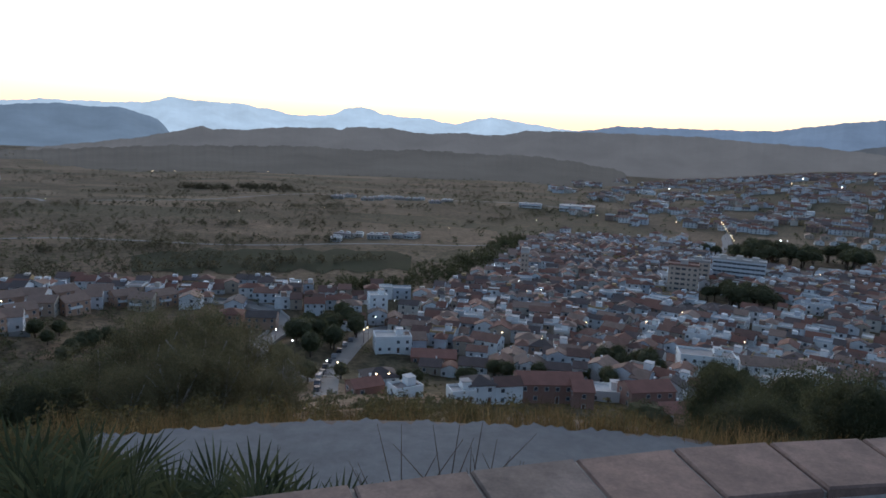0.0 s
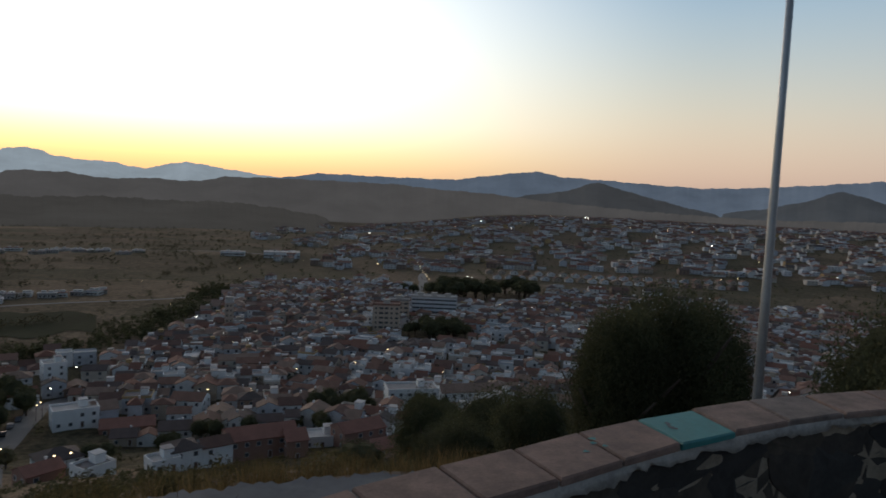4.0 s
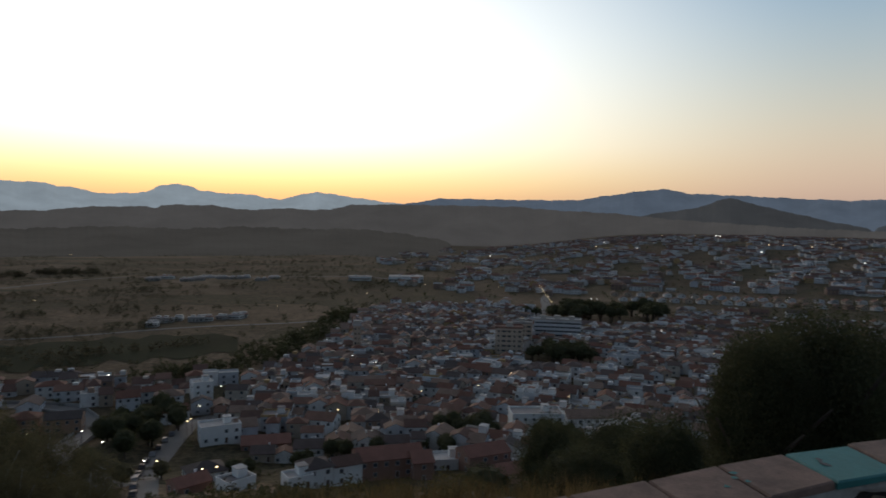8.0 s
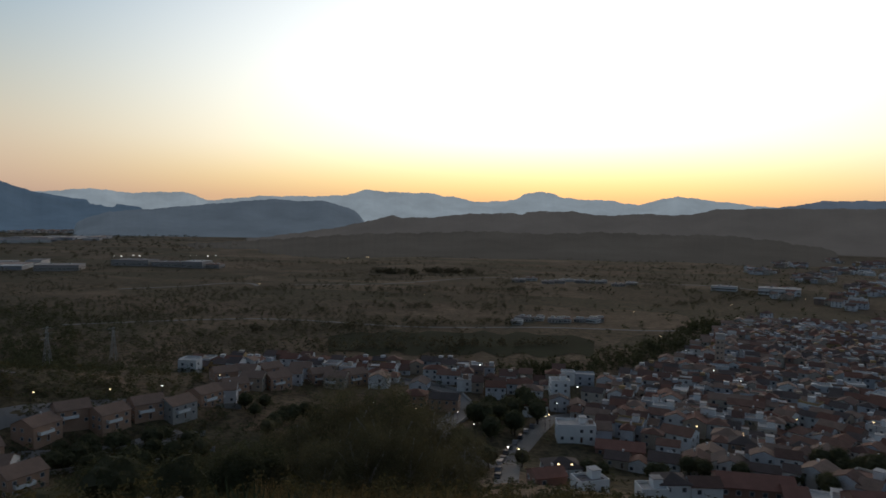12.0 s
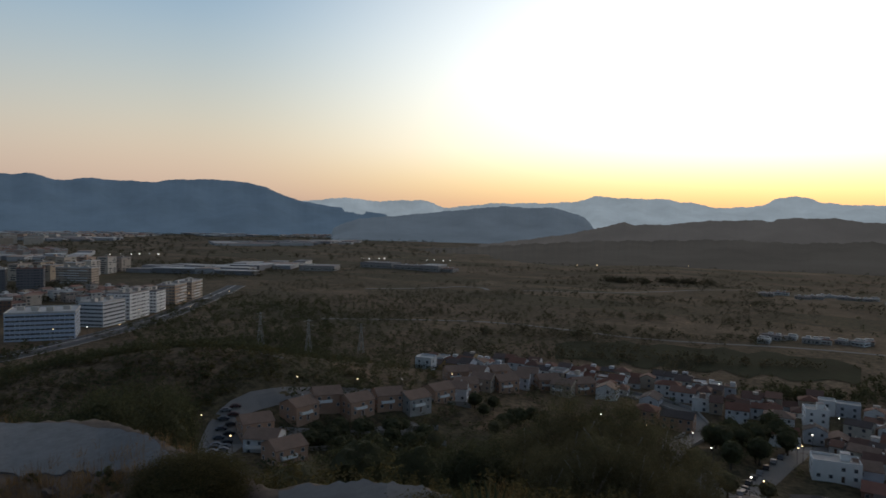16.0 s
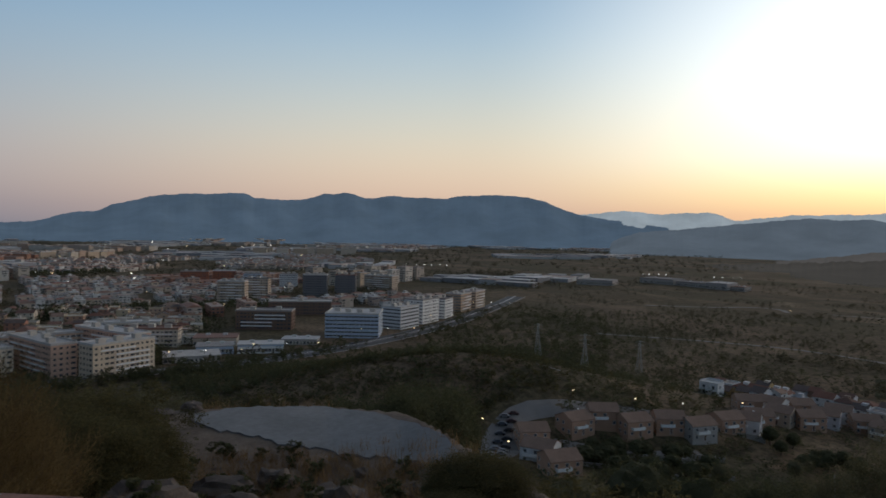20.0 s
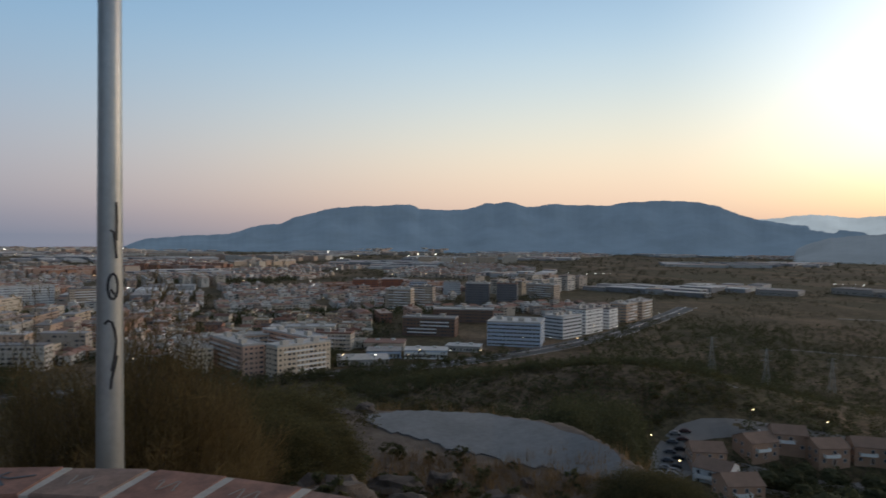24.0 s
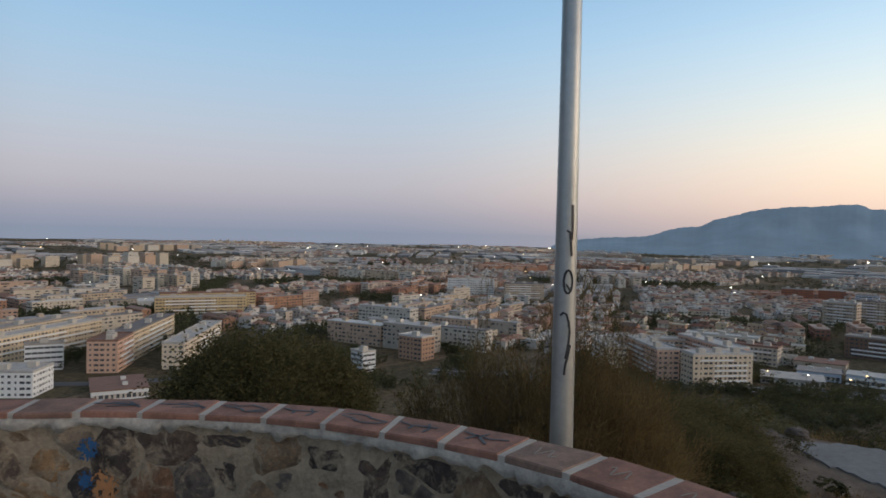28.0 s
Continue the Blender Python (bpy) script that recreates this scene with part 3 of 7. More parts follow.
F = [(i * 7 + k, i * 7 + (k + 1) % 7, ((i + 1) % m) * 7 + (k + 1) % 7, ((i + 1) % m) * 7 + k) for i in range(m) for k in range(7)]
M_BED = plain("pale_mortar_bed", (0.43, 0.40, 0.36), 0.95, 0, 11.0, 40.0, 0.6, 0.05)
part("mortar_bed", mesh_of("mortar_bed", V, F, [M_BED], smooth=True), None, wall_round, "pale lumpy mortar bed")

# coping tiles, each laid by hand
joints = [80.87 - 3.8 * k for k in range(24, 0, -1)] + [80.87 + 3.66 * k for k in range(9)] + [110.15 + 3.405 * k for k in range(1, 12)] + [147.6 + 3.43 * k for k in range(1, 25)]


def askew(p, outer):
    """The joints lean a little where the wall bends away from its circle."""
    k = 0.55 * float(ease(p % 360, 150, 162)) * (1 - float(ease(p % 360, 200, 230)))
    return p + (k if outer else -k)



a_end, b_end = joints[-1], joints[0] + 360
joints += [a_end + (b_end - a_end) * k / round((b_end - a_end) / 3.9) for k in range(1, round((b_end - a_end) / 3.9) + 1)]
for i in range(len(joints) - 1):
    p0, p1 = joints[i], joints[i + 1]
    gap = 0.19 if 122 < (p0 % 360) < 240 else 0.07
    painted = abs(p0 - 80.87) < 0.1
    low = [rng.uniform(-0.004, 0.004) for _ in range(4)]
    out = rng.uniform(-0.006, 0.008)
    loop = [(askew(p0, True) + gap, -out), (askew(p1, True) - gap, -out), (askew(p1, False) - gap, WALL_T + 0.006 - out), (askew(p0, False) + gap, WALL_T + 0.006 - out)]
    base = [(*rim(p, ins), 0.824) for p, ins in loop]
    rise = [(*rim(p, ins), 0.842 + low[k]) for k, (p, ins) in enumerate(loop)]
    cxm, cym = sum(v[0] for v in rise) / 4, sum(v[1] for v in rise) / 4
    top = [(v[0] + (cxm - v[0]) * 0.035, v[1] + (cym - v[1]) * 0.035, v[2] + 0.006) for v in rise]
    F = [(3, 2, 1, 0), (8, 9, 10, 11)] + [(k, (k + 1) % 4, 4 + (k + 1) % 4, 4 + k) for k in range(4)] + [(4 + k, 4 + (k + 1) % 4, 8 + (k + 1) % 4, 8 + k) for k in range(4)]
    part("coping_tile", mesh_of("coping_tile", base + rise + top, F, [M_TEAL if painted else M_TILE if 118 < (p0 % 360) < 250 else M_OLDTILE]), None, wall_round, "teal painted tile" if painted else "")

# pale mortar between the tiles
M_JOINT = plain("pale_joint_mortar", (0.42, 0.38, 0.34), 0.95, 0, 8.0, 60.0, 0.25, 0.004)
M_GROUT = plain("grey_joint_mortar", (0.26, 0.235, 0.21), 0.95, 0, 8.0, 60.0, 0.25, 0.004)
for broad in (True, False):
    pieces = []
    for p in joints[:-1]:
        if (122 < (p % 360) < 240) != broad:
            continue
        w = 0.19 + rng.uniform(-0.02, 0.06) if broad else 0.07
        top = 0.8455 if broad else 0.838
        loop = [(askew(p, True) - w, 0.0), (askew(p, True) + w, 0.0), (askew(p, False) + w, WALL_T), (askew(p, False) - w, WALL_T)]
        pieces.append(([(*rim(a, i), 0.822) for a, i in loop] + [(*rim(a, i), top) for a, i in loop], [(3, 2, 1, 0), (4, 5, 6, 7), (0, 1, 5, 4), (1, 2, 6, 5), (2, 3, 7, 6), (3, 0, 4, 7)], 0))
    V, F, I = join(pieces)
    part("joint_mortar", mesh_of("joint_mortar", V, F, [M_JOINT if broad else M_GROUT]), None, wall_round, "pale mortar joints" if broad else "grey mortar joints")["kind"] = "stuff"


def clip_cell(poly, px, pz, qx, qz):
    """Keeps the side of a cell that is nearer to p than to q."""
    mx, mz, nx, nz = (px + qx) / 2, (pz + qz) / 2, qx - px, qz - pz
    out = []
    for i in range(len(poly)):
        a, b = poly[i], poly[(i + 1) % len(poly)]
        da, db = (a[0] - mx) * nx + (a[1] - mz) * nz, (b[0] - mx) * nx + (b[1] - mz) * nz
        if da <= 0:
            out.append(a)
        if da * db < 0:
            t = da / (da - db)
            out.append((a[0] + (b[0] - a[0]) * t, a[1] + (b[1] - a[1]) * t))
    return out


def wall_stones(phi0, phi1, fill=(0.9, 1.14), material=None):
    """Irregular stones fitted to one another in the inner face of the parapet."""
    R = 4.3
    U = radians(phi1 - phi0) * R
    seeds = []
    tries = 0
    while tries < 9000:
        tries += 1
        u, z = rng.uniform(0, U), rng.uniform(0.0, 0.77)
        gap = 0.125 + 0.11 * abs(math.sin(u * 3.1 + z * 7)) * rng.random()
        if all(((u - a) * 0.72) ** 2 + ((z - b) * 1.3) ** 2 > gap * gap for a, b in seeds):
            seeds.append((u, z))
    for u, z in seeds:
        cell = [(u - 0.2, max(0.0, z - 0.14)), (u + 0.2, max(0.0, z - 0.14)), (u + 0.2, min(0.775, z + 0.14)), (u - 0.2, min(0.775, z + 0.14))]
        for a, b in seeds:
            if (a, b) != (u, z) and abs(a - u) < 0.4 and abs(b - z) < 0.35:
                cell = clip_cell(cell, u, z, a, b)
        if len(cell) < 3:
            continue
        cu, cz = sum(c[0] for c in cell) / len(cell), sum(c[1] for c in cell) / len(cell)
        pts = cell
        for _ in range(2):  # rounds the corners off
            pts = [((a[0] * k + b[0] * (1 - k)), (a[1] * k + b[1] * (1 - k))) for a, b in zip(pts, pts[1:] + pts[:1]) for k in (0.82, 0.18)]
        keep = rng.uniform(*fill)
        dep = rng.uniform(-0.003, 0.018)
        rings_, n = [[], [], []], len(pts)
        for a, b in pts:
            rough = Vector((a * 16, b * 16, u))
            k = keep * (1 + 0.20 * noise.noise(rough) + 0.16 * noise.noise(rough * 2.7))
            for ring_, f_ in zip(rings_, (1.0, 0.93, 0.55)):
                ring_.append((cu + (a - cu) * k * f_, cz + (b - cz) * k * f_))
        ang = lambda v: phi0 + math.degrees(v / R)
        V = [(*rim(ang(a), WALL_T - 0.035), b) for a, b in rings_[0]]
        V += [(*rim(ang(a), WALL_T - 0.013 + dep * 0.55 + 0.005 * noise.noise(Vector((a * 30, b * 30, 1)))), b) for a, b in rings_[1]]
        V += [(*rim(ang(a), WALL_T - 0.010 + dep + 0.012 * noise.noise(Vector((a * 14, b * 14, 2)))), b) for a, b in rings_[2]] + [(*rim(ang(cu), WALL_T - 0.008 + dep), cz)]
        F = [(j * n + k, j * n + (k + 1) % n, (j + 1) * n + (k + 1) % n, (j + 1) * n + k) for j in (0, 1) for k in range(n)] + [(2 * n + k, 2 * n + (k + 1) % n, 3 * n) for k in range(n)]
        part("stone", mesh_of("stone", V, F, [material or M_STONE]), None, wall_round)


# darker, closely packed stones on the arc from 48 to 92 degrees
M_DARKSTONE = by_object("dark_rubble_stone", [(0.0, (0.075, 0.06, 0.048)), (0.3, (0.05, 0.043, 0.038)), (0.6, (0.10, 0.078, 0.058)), (0.85, (0.065, 0.058, 0.052))], 0.95, 6.0, 0.6)
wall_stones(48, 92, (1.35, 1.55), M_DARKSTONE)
wall_stones(134, 192)

# paint stains on the inner face
def smear(name, material, phi, z, w, h, seed, label):
    q = random.Random(seed)
    pieces = []
    for _ in range(70):
        d, t = math.sqrt(q.random()), q.uniform(0, 6.28)
        a, zz = phi + w * d * math.cos(t), z + h * d * math.sin(t)
        n, size_ = 7, (0.34 - 0.28 * d) * q.uniform(0.5, 1.2)
        pts = [(*rim(a + w * size_ * math.cos(2 * math.pi * k / n) * q.uniform(0.6, 1.2), WALL_T + 0.022 + 0.0002 * len(pieces)), zz + h * size_ * math.sin(2 * math.pi * k / n) * q.uniform(0.6, 1.2)) for k in range(n)]
        pieces.append((pts, [tuple(range(n))], 0))
    V, F, I = join(pieces)
    return part(name, mesh_of(name, V, F, [material]), None, wall_round, label)


M_BLUE = plain("blue_spray_paint", (0.02, 0.09, 0.22), 0.7, 0, 8, 60, 0.3, 0)
M_ORANGE = plain("orange_spray_paint", (0.40, 0.19, 0.08), 0.7, 0, 8, 60, 0.3, 0)
smear("paint_stain", M_BLUE, 177.0, 0.705, 0.62, 0.05, 1, "blue spray paint stain")
smear("paint_stain", M_BLUE, 177.1, 0.575, 0.45, 0.045, 2, "blue spray paint stain")
smear("paint_stain", M_ORANGE, 176.1, 0.545, 0.75, 0.08, 3, "orange spray paint stain")


# ---- scrawled strokes ----
def stroke(name, pts, width, material, parent, label="", normal=(0, 0, 1)):
    """A thin flat marker line lying on a surface."""
    V, F = [], []
    nrm = Vector(normal)
    P = [Vector(p) for p in pts]
    for i, p in enumerate(P):
        d = (P[min(i + 1, len(P) - 1)] - P[max(i - 1, 0)]).normalized()
        s = d.cross(nrm if nrm.length else Vector((0, 0, 1))).normalized() * width / 2
        V += [p - s, p + s, p + s + nrm * 0.001, p - s + nrm * 0.001]
    for i in range(len(P) - 1):
        for k in range(4):
            F.append((i * 4 + k, i * 4 + (k + 1) % 4, i * 4 + 4 + (k + 1) % 4, i * 4 + 4 + k))
    return part(name, mesh_of(name, V, F, [material]), None, parent, label)


for p, kind in ((156.2, 0), (159.6, 1), (163.1, 2), (166.4, 1), (169.8, 4), (173.2, 3), (176.8, 3)):
    def on(a, b, z=0.8505):
        return (*rim(askew(p + a * 1.2, b > 0), WALL_T / 2 - b * 0.07), z)
    if kind == 0:
        rows_ = [[(-1, 0.5), (-0.4, 0.1), (0.2, 0.35), (0.9, -0.5)], [(-0.2, -0.8), (0.1, 0.2), (0.0, 0.9)], [(0.1, 0.2), (0.9, 0.6)]]
    elif kind == 1:
        rows_ = [[(-0.9, 0.3), (0.2, 0.1), (0.9, 0.5)], [(-0.3, 0.8), (0.1, 0.0), (0.0, -0.8)], [(0.1, 0.1), (0.8, -0.6)]]
    elif kind == 2:
        rows_ = [[(math.cos(t) * 0.8, math.sin(t) * 0.7) for t in np.linspace(0.3, 6.5, 16)]]
    elif kind == 4:
        rows_ = [[(0.1, -0.8), (-0.6, -0.1), (-0.75, 0.5), (-0.35, 0.75), (0.05, 0.3), (0.45, 0.75), (0.85, 0.4), (0.6, -0.2), (0.1, -0.8), (-0.9, -0.6)]]
    else:
        rows_ = [[(-0.8, -0.6), (-0.5, 0.7), (0.2, 0.6), (0.0, 0.0), (-0.5, -0.1), (0.8, -0.5)], [(-0.9, 0.1), (0.9, 0.3)]]
    for q in rows_:
        stroke("scrawl", [on(a, b) for a, b in q], 0.012, M_INK, wall_round, "black marker scrawl")
for k in range(7):
    a0 = 141.0 + k * 0.85
    pts = [(*rim(a0 + 0.8 * math.sin(t * 3 + k), WALL_T + 0.036), 0.60 - 0.20 * t + 0.03 * math.sin(9 * t + k)) for t in np.linspace(0, 1, 9)]
    n = Vector((CX - pts[0][0], CY - pts[0][1], 0)).normalized()
    stroke("scrawl", pts, 0.02, M_INK, wall_round, "black spray scrawl", n)
for k, p in enumerate((153.0, 149.4, 146.0)):
    pts = [(*rim(p + 1.2 * (t - 0.5), WALL_T / 2 + 0.04 * math.sin(11 * t + k)), 0.8505) for t in np.linspace(0, 1, 12)]
    stroke("scrawl", pts, 0.005, M_GROUT, wall_round, "pale chalk scrawl")
for k, p in enumerate((83.0, 88.5)):
    q = random.Random(20 + k)
    pieces = []
    for _ in range(4):
        a, b = p + q.uniform(-0.7, 0.7), WALL_T / 2 + q.uniform(-0.05, 0.05)
        pieces.append(([(*rim(a + 0.2 * math.cos(t) * q.uniform(0.3, 1.2), b + 0.012 * math.sin(t) * q.uniform(0.5, 1.3)), 0.8502 + 0.0003 * len(pieces)) for t in np.linspace(0, 5.6, 8)], [tuple(range(8))], 0))
    V, F, I = join(pieces)
    part("paint_stain", mesh_of("paint_stain", V, F, [M_INK if k == 0 else M_TEAL]), None, wall_round, "dark chipped spot" if k == 0 else "teal paint splash")


# ---- poles outside the wall ----
def steel_pole(x, y, h, r, label, marks=()):
    z0 = gz(x, y) - 0.3
    root = tagged(new("steel_pole"), label, "pole")
    root.location = (x, y, z0)
    V, F = tube([(0, 0, 0), (0, 0, h * 0.42), (0, 0, h * 0.66), (0, 0, h)], [r * 1.25, r * 1.06, r * 0.9, r * 0.78], 20)
    shaft = part("shaft", mesh_of("shaft", V, F, [M_POLE], smooth=True), None, root)
    V, F = tube([(0, 0, 0), (0, 0, 0.32), (0, 0, 0.34)], [r * 2.3, r * 2.3, r * 1.2], 20)
    part("base_plate", mesh_of("base_plate", V, F, [M_POLE]), None, root)
    V, F = tube([(0, 0, h - 0.02), (0, 0, h + 0.03)], [r * 0.95, r * 0.5], 16)
    part("cap", mesh_of("cap", V, F, [M_METAL]), None, root)
    for z, curve in marks:
        pts = []
        for a, b in curve:
            t = radians(a)
            u_ = (z - z0 + b) / h
            rad_ = r * float(np.interp(u_, [0, 0.42, 0.66, 1], [1.25, 1.06, 0.9, 0.78])) + 0.0015
            pts.append((math.cos(t) * rad_, math.sin(t) * rad_, z - z0 + b))
        n = Vector((pts[len(pts) // 2][0], pts[len(pts) // 2][1], 0)).normalized()
        stroke("scrawl", pts, 0.010, M_INK, shaft, "black marker scrawl", n)
    return root


# bearings on the pole measured so that 10 degrees faces the lookout
steel_pole(-3.276, -0.678, 6.5, 0.049, "grey galvanised steel pole scrawled with black marker", [
    (1.66, [(36, 0.07), (38, 0.0), (36, -0.08)]), (1.60, [(8, 0.02), (24, 0.012), (30, -0.03), (36, -0.09)]), (1.40, [(20 + 22 * math.cos(t), 0.05 * math.sin(t)) for t in np.linspace(0, 6.4, 14)]), (1.37, [(10, 0.02), (34, -0.01)]),
    (1.25, [(-16, 0.005), (0, 0.018), (16, 0.01), (30, -0.03)]), (1.19, [(24, 0.05), (34, 0.0), (28, -0.06), (14, -0.12)]), (1.10, [(38, 0.03), (26, -0.02), (14, -0.06), (10, -0.10)])])
steel_pole(8.01, 6.5, 9.5, 0.058, "slim grey steel pole on the slope below the parapet")


# ---- the track and gravel terrace below the wall ----
def polar_strip(name, edges, lift, material, label, category="track", step=0.5, ragged=0.04, cols=6, seed=0):
    q = random.Random(seed)
    az = np.arange(edges[0][0], edges[-1][0] + 0.01, step)
    rin = np.interp(az, [e[0] for e in edges], [e[1] for e in edges])
    rout = np.interp(az, [e[0] for e in edges], [e[2] for e in edges])
    V, F = [], []
    for a, r0, r1 in zip(az, rin, rout):
        wob = 0.22 * math.sin(a * 1.9) * math.sin(a * 0.7 + 1) + 0.12 * math.sin(a * 5.3)
        r0, r1 = r0 + wob + q.uniform(-ragged, ragged), r1 + wob * 0.6 + q.uniform(-ragged, ragged) * 0.6
        for c in range(cols + 3):
            k = min(max(c - 1, 0), cols)
            x, y = polar(a, r0 + (r1 - r0) * k / cols)
            V.append((x, y, gz(x, y) + (lift if 0 < c < cols + 2 else -0.4)))
    cols += 2
    n = cols + 1
    for i in range(len(az) - 1):
        for c in range(cols):
            F.append((i * n + c, i * n + c + 1, (i + 1) * n + c + 1, (i + 1) * n + c))
    return tagged(new(name, mesh_of(name, V, F, [material])), label, category, kind="structure")


polar_strip("road_track", [(-75, 6.9, 12.0), (-40, 6.9, 12.0), (-20.7, 6.9, 11.42), (-12, 6.9, 11.15), (0, 7.0, 10.9), (16, 7.0, 10.9), (24, 7.2, 11.0), (30, 8.2, 11.2), (36, 9.6, 11.9), (42, 10.9, 12.7), (47, 11.6, 13.3), (49, 12.5, 13.2)], 0.07, M_TRACK, "pale concrete track below the lookout", cols=14)
polar_strip("pavement_terrace", [(57.2, 17.6, 18.2), (58.4, 17.6, 20.0), (60.7, 18.8, 22.2), (64.6, 20.0, 24.9), (68.4, 21.3, 26.7), (72, 22.3, 26.8), (76, 23.9, 26.7), (79, 25.3, 26.0)], 0.05, M_CONCRETE, "grey gravel terrace on the shoulder of the hill", step=0.5)

# ---- fields of the plain ----
M_CROP = plain("dark_green_crop", (0.05, 0.052, 0.03), 1.0, 0, 0.02, 0.4, 0.4, 0)
M_CROP.node_tree.nodes["Principled BSDF"].inputs["Specular IOR Level"].default_value = 0.05
for k, (a0, a1, r0, r1, slant, mat, lab) in enumerate(((2.5, 25.0, 424, 506, -6, M_CROP, "dark green crop field behind the houses"),)):
    V, F = [], []
    for i in range(25):
        for j in range(9):
            a = a0 + (a1 - a0) * i / 24
            r = r0 + (r1 - r0) * j / 8 + slant * (i / 24 - 0.5) + (7 * math.sin(a * 1.7 + k) + 4 * math.sin(a * 4.3)) * (1 if j in (0, 8) else 0) - 26 * (1 - min(i, 24 - i, 4) / 4) * (j / 8 - 0.5)
            x, y = polar(a, r)
            V.append((x, y, gz(x, y) + 0.35))
    F = [(i * 9 + j, i * 9 + j + 1, i * 9 + 10 + j, i * 9 + 9 + j) for i in range(24) for j in range(8)]
    tagged(new("ground_field", mesh_of("ground_field", V, F, [mat])), lab, "field", kind="structure")

# ---- houses ----
CACHE = {}


def cached(key, make):
    if key not in CACHE:
        CACHE[key] = make()
    return CACHE[key]


def inset_panel(x0, x1, z0, z1, t, front, back):
    """One framed pane: a proud frame that turns in to a pane set back; it faces -y."""
    v = [(x0, 0.04, z0), (x1, 0.04, z0), (x1, 0.04, z1), (x0, 0.04, z1), (x0, front, z0), (x1, front, z0), (x1, front, z1), (x0, front, z1),
         (x0 + t, front, z0 + t), (x1 - t, front, z0 + t), (x1 - t, front, z1 - t), (x0 + t, front, z1 - t), (x0 + t, back, z0 + t), (x1 - t, back, z0 + t), (x1 - t, back, z1 - t), (x0 + t, back, z1 - t)]
    f = []
    for o in (0, 4, 8):
        f += [(o + k, o + (k + 1) % 4, o + 4 + (k + 1) % 4, o + 4 + k) for k in range(4)]
    return v, f + [(12, 13, 14, 15)], [0] * 12 + [1]


def window_mesh(w, h):
    """A window: a proud frame round a dark pane set back."""
    def make():
        v, f, i = inset_panel(-w / 2, w / 2, 0, h, 0.09, -0.07, -0.01)
        return mesh_of("window", v, f, [M_FRAME, M_GLASS], i)
    return cached(("win", w, h), make)


def window_parts(w, h):
    """The same window in two pieces: the frame and the pane that sits in it."""
    def make():
        v, f, i = inset_panel(-w / 2, w / 2, 0, h, 0.09, -0.07, -0.01)
        frame_ = mesh_of("window", v, f[:-1], [M_FRAME])
        pane = mesh_of("pane", *box_data(-w / 2 + 0.085, w / 2 - 0.085, -0.03, -0.012, 0.085, h - 0.085), [M_GLASS])
        return frame_, pane
    return cached(("winparts", w, h), make)


def door_mesh():
    def make():
        v, f, i = inset_panel(-0.55, 0.55, 0, 2.15, 0.1, -0.08, -0.02)
        return mesh_of("door", v, f, [M_FRAME, M_DOOR], i)
    return cached("door", make)


def tray(x, y, z0, z1, t, floor):
    """A slab with a raised rim all round: parapet and roof deck in one."""
    v = [(-x, -y, z0), (x, -y, z0), (x, y, z0), (-x, y, z0), (-x, -y, z1), (x, -y, z1), (x, y, z1), (-x, y, z1),
         (-x + t, -y + t, z1), (x - t, -y + t, z1), (x - t, y - t, z1), (-x + t, y - t, z1), (-x + t, -y + t, floor), (x - t, -y + t, floor), (x - t, y - t, floor), (-x + t, y - t, floor)]
    f = [(3, 2, 1, 0)]
    for o in (0, 4, 8):
        f += [(o + k, o + (k + 1) % 4, o + 4 + (k + 1) % 4, o + 4 + k) for k in range(4)]
    return v, f + [(12, 13, 14, 15)], [0] * 13 + [1]


def roof_data(w, d, h, kind):
    """Roof of a house with its eaves at h: gable or hip with an overhang and thickness, or a flat roof inside a parapet."""
    o, t = 0.4, 0.16
    if kind == "flat":
        return tray(w / 2 + 0.02, d / 2 + 0.02, h - 0.1, h + 0.8, 0.2, h + 0.1)
    rise = d * 0.23
    X, Y = w / 2 + (o if kind == "hip" else 0.25), d / 2 + o
    rx = max(w / 2 - d / 2, 0.2) if kind == "hip" else X
    top = [(-X, -Y, h - 0.12), (X, -Y, h - 0.12), (X, Y, h - 0.12), (-X, Y, h - 0.12), (-rx, 0, h + rise), (rx, 0, h + rise)]
    low = [(x, y, z - t) for x, y, z in top]
    f = [(0, 1, 5, 4), (2, 3, 4, 5), (1, 2, 5), (3, 0, 4)]
    f2 = [tuple(k + 6 for k in q[::-1]) for q in f]
    edge = [(1, 0, 6, 7), (2, 1, 7, 8), (3, 2, 8, 9), (0, 3, 9, 6)]
    if kind == "gable":
        f, f2 = f[:2], f2[:2]
        edge = [(1, 0, 6, 7), (3, 2, 8, 9), (0, 4, 10, 6), (4, 3, 9, 10), (5, 1, 7, 11), (2, 5, 11, 8)]
    return top + low, f + f2 + edge, [0] * (len(f) * 2 + len(edge))


def body_data(w, d, h, kind):
    v, f = box_data(-w / 2, w / 2, -d / 2, d / 2, -3.0, h)
    if kind == "gable":
        r = d * 0.23 * 0.93
        v += [(-w / 2, 0, h + r), (w / 2, 0, h + r)]
        f = [q for q in f if q != (4, 5, 6, 7)] + [(4, 5, 9, 8), (6, 7, 8, 9), (5, 6, 9), (7, 4, 8)]
    return v, f


def facing(x, y, yaw):
    """Which two walls of a house look towards the lookout."""
    a = math.atan2(-y, -x) - yaw
    out = []
    out.append(0 if math.sin(a) < 0 else 2)
    out.append(1 if math.cos(a) > 0 else 3)
    return out


def put(name, mesh, x, y, z, yaw, parent):
    ob = new(name, mesh)
    ob.parent = parent
    ob.location, ob.rotation_euler = (x, y, z), (0, 0, yaw)
    return ob


LABELS = {"gable": "rendered town house with a clay tiled gable roof", "hip": "rendered villa with a hipped clay tile roof", "flat": "white box house with a flat roof and parapet"}


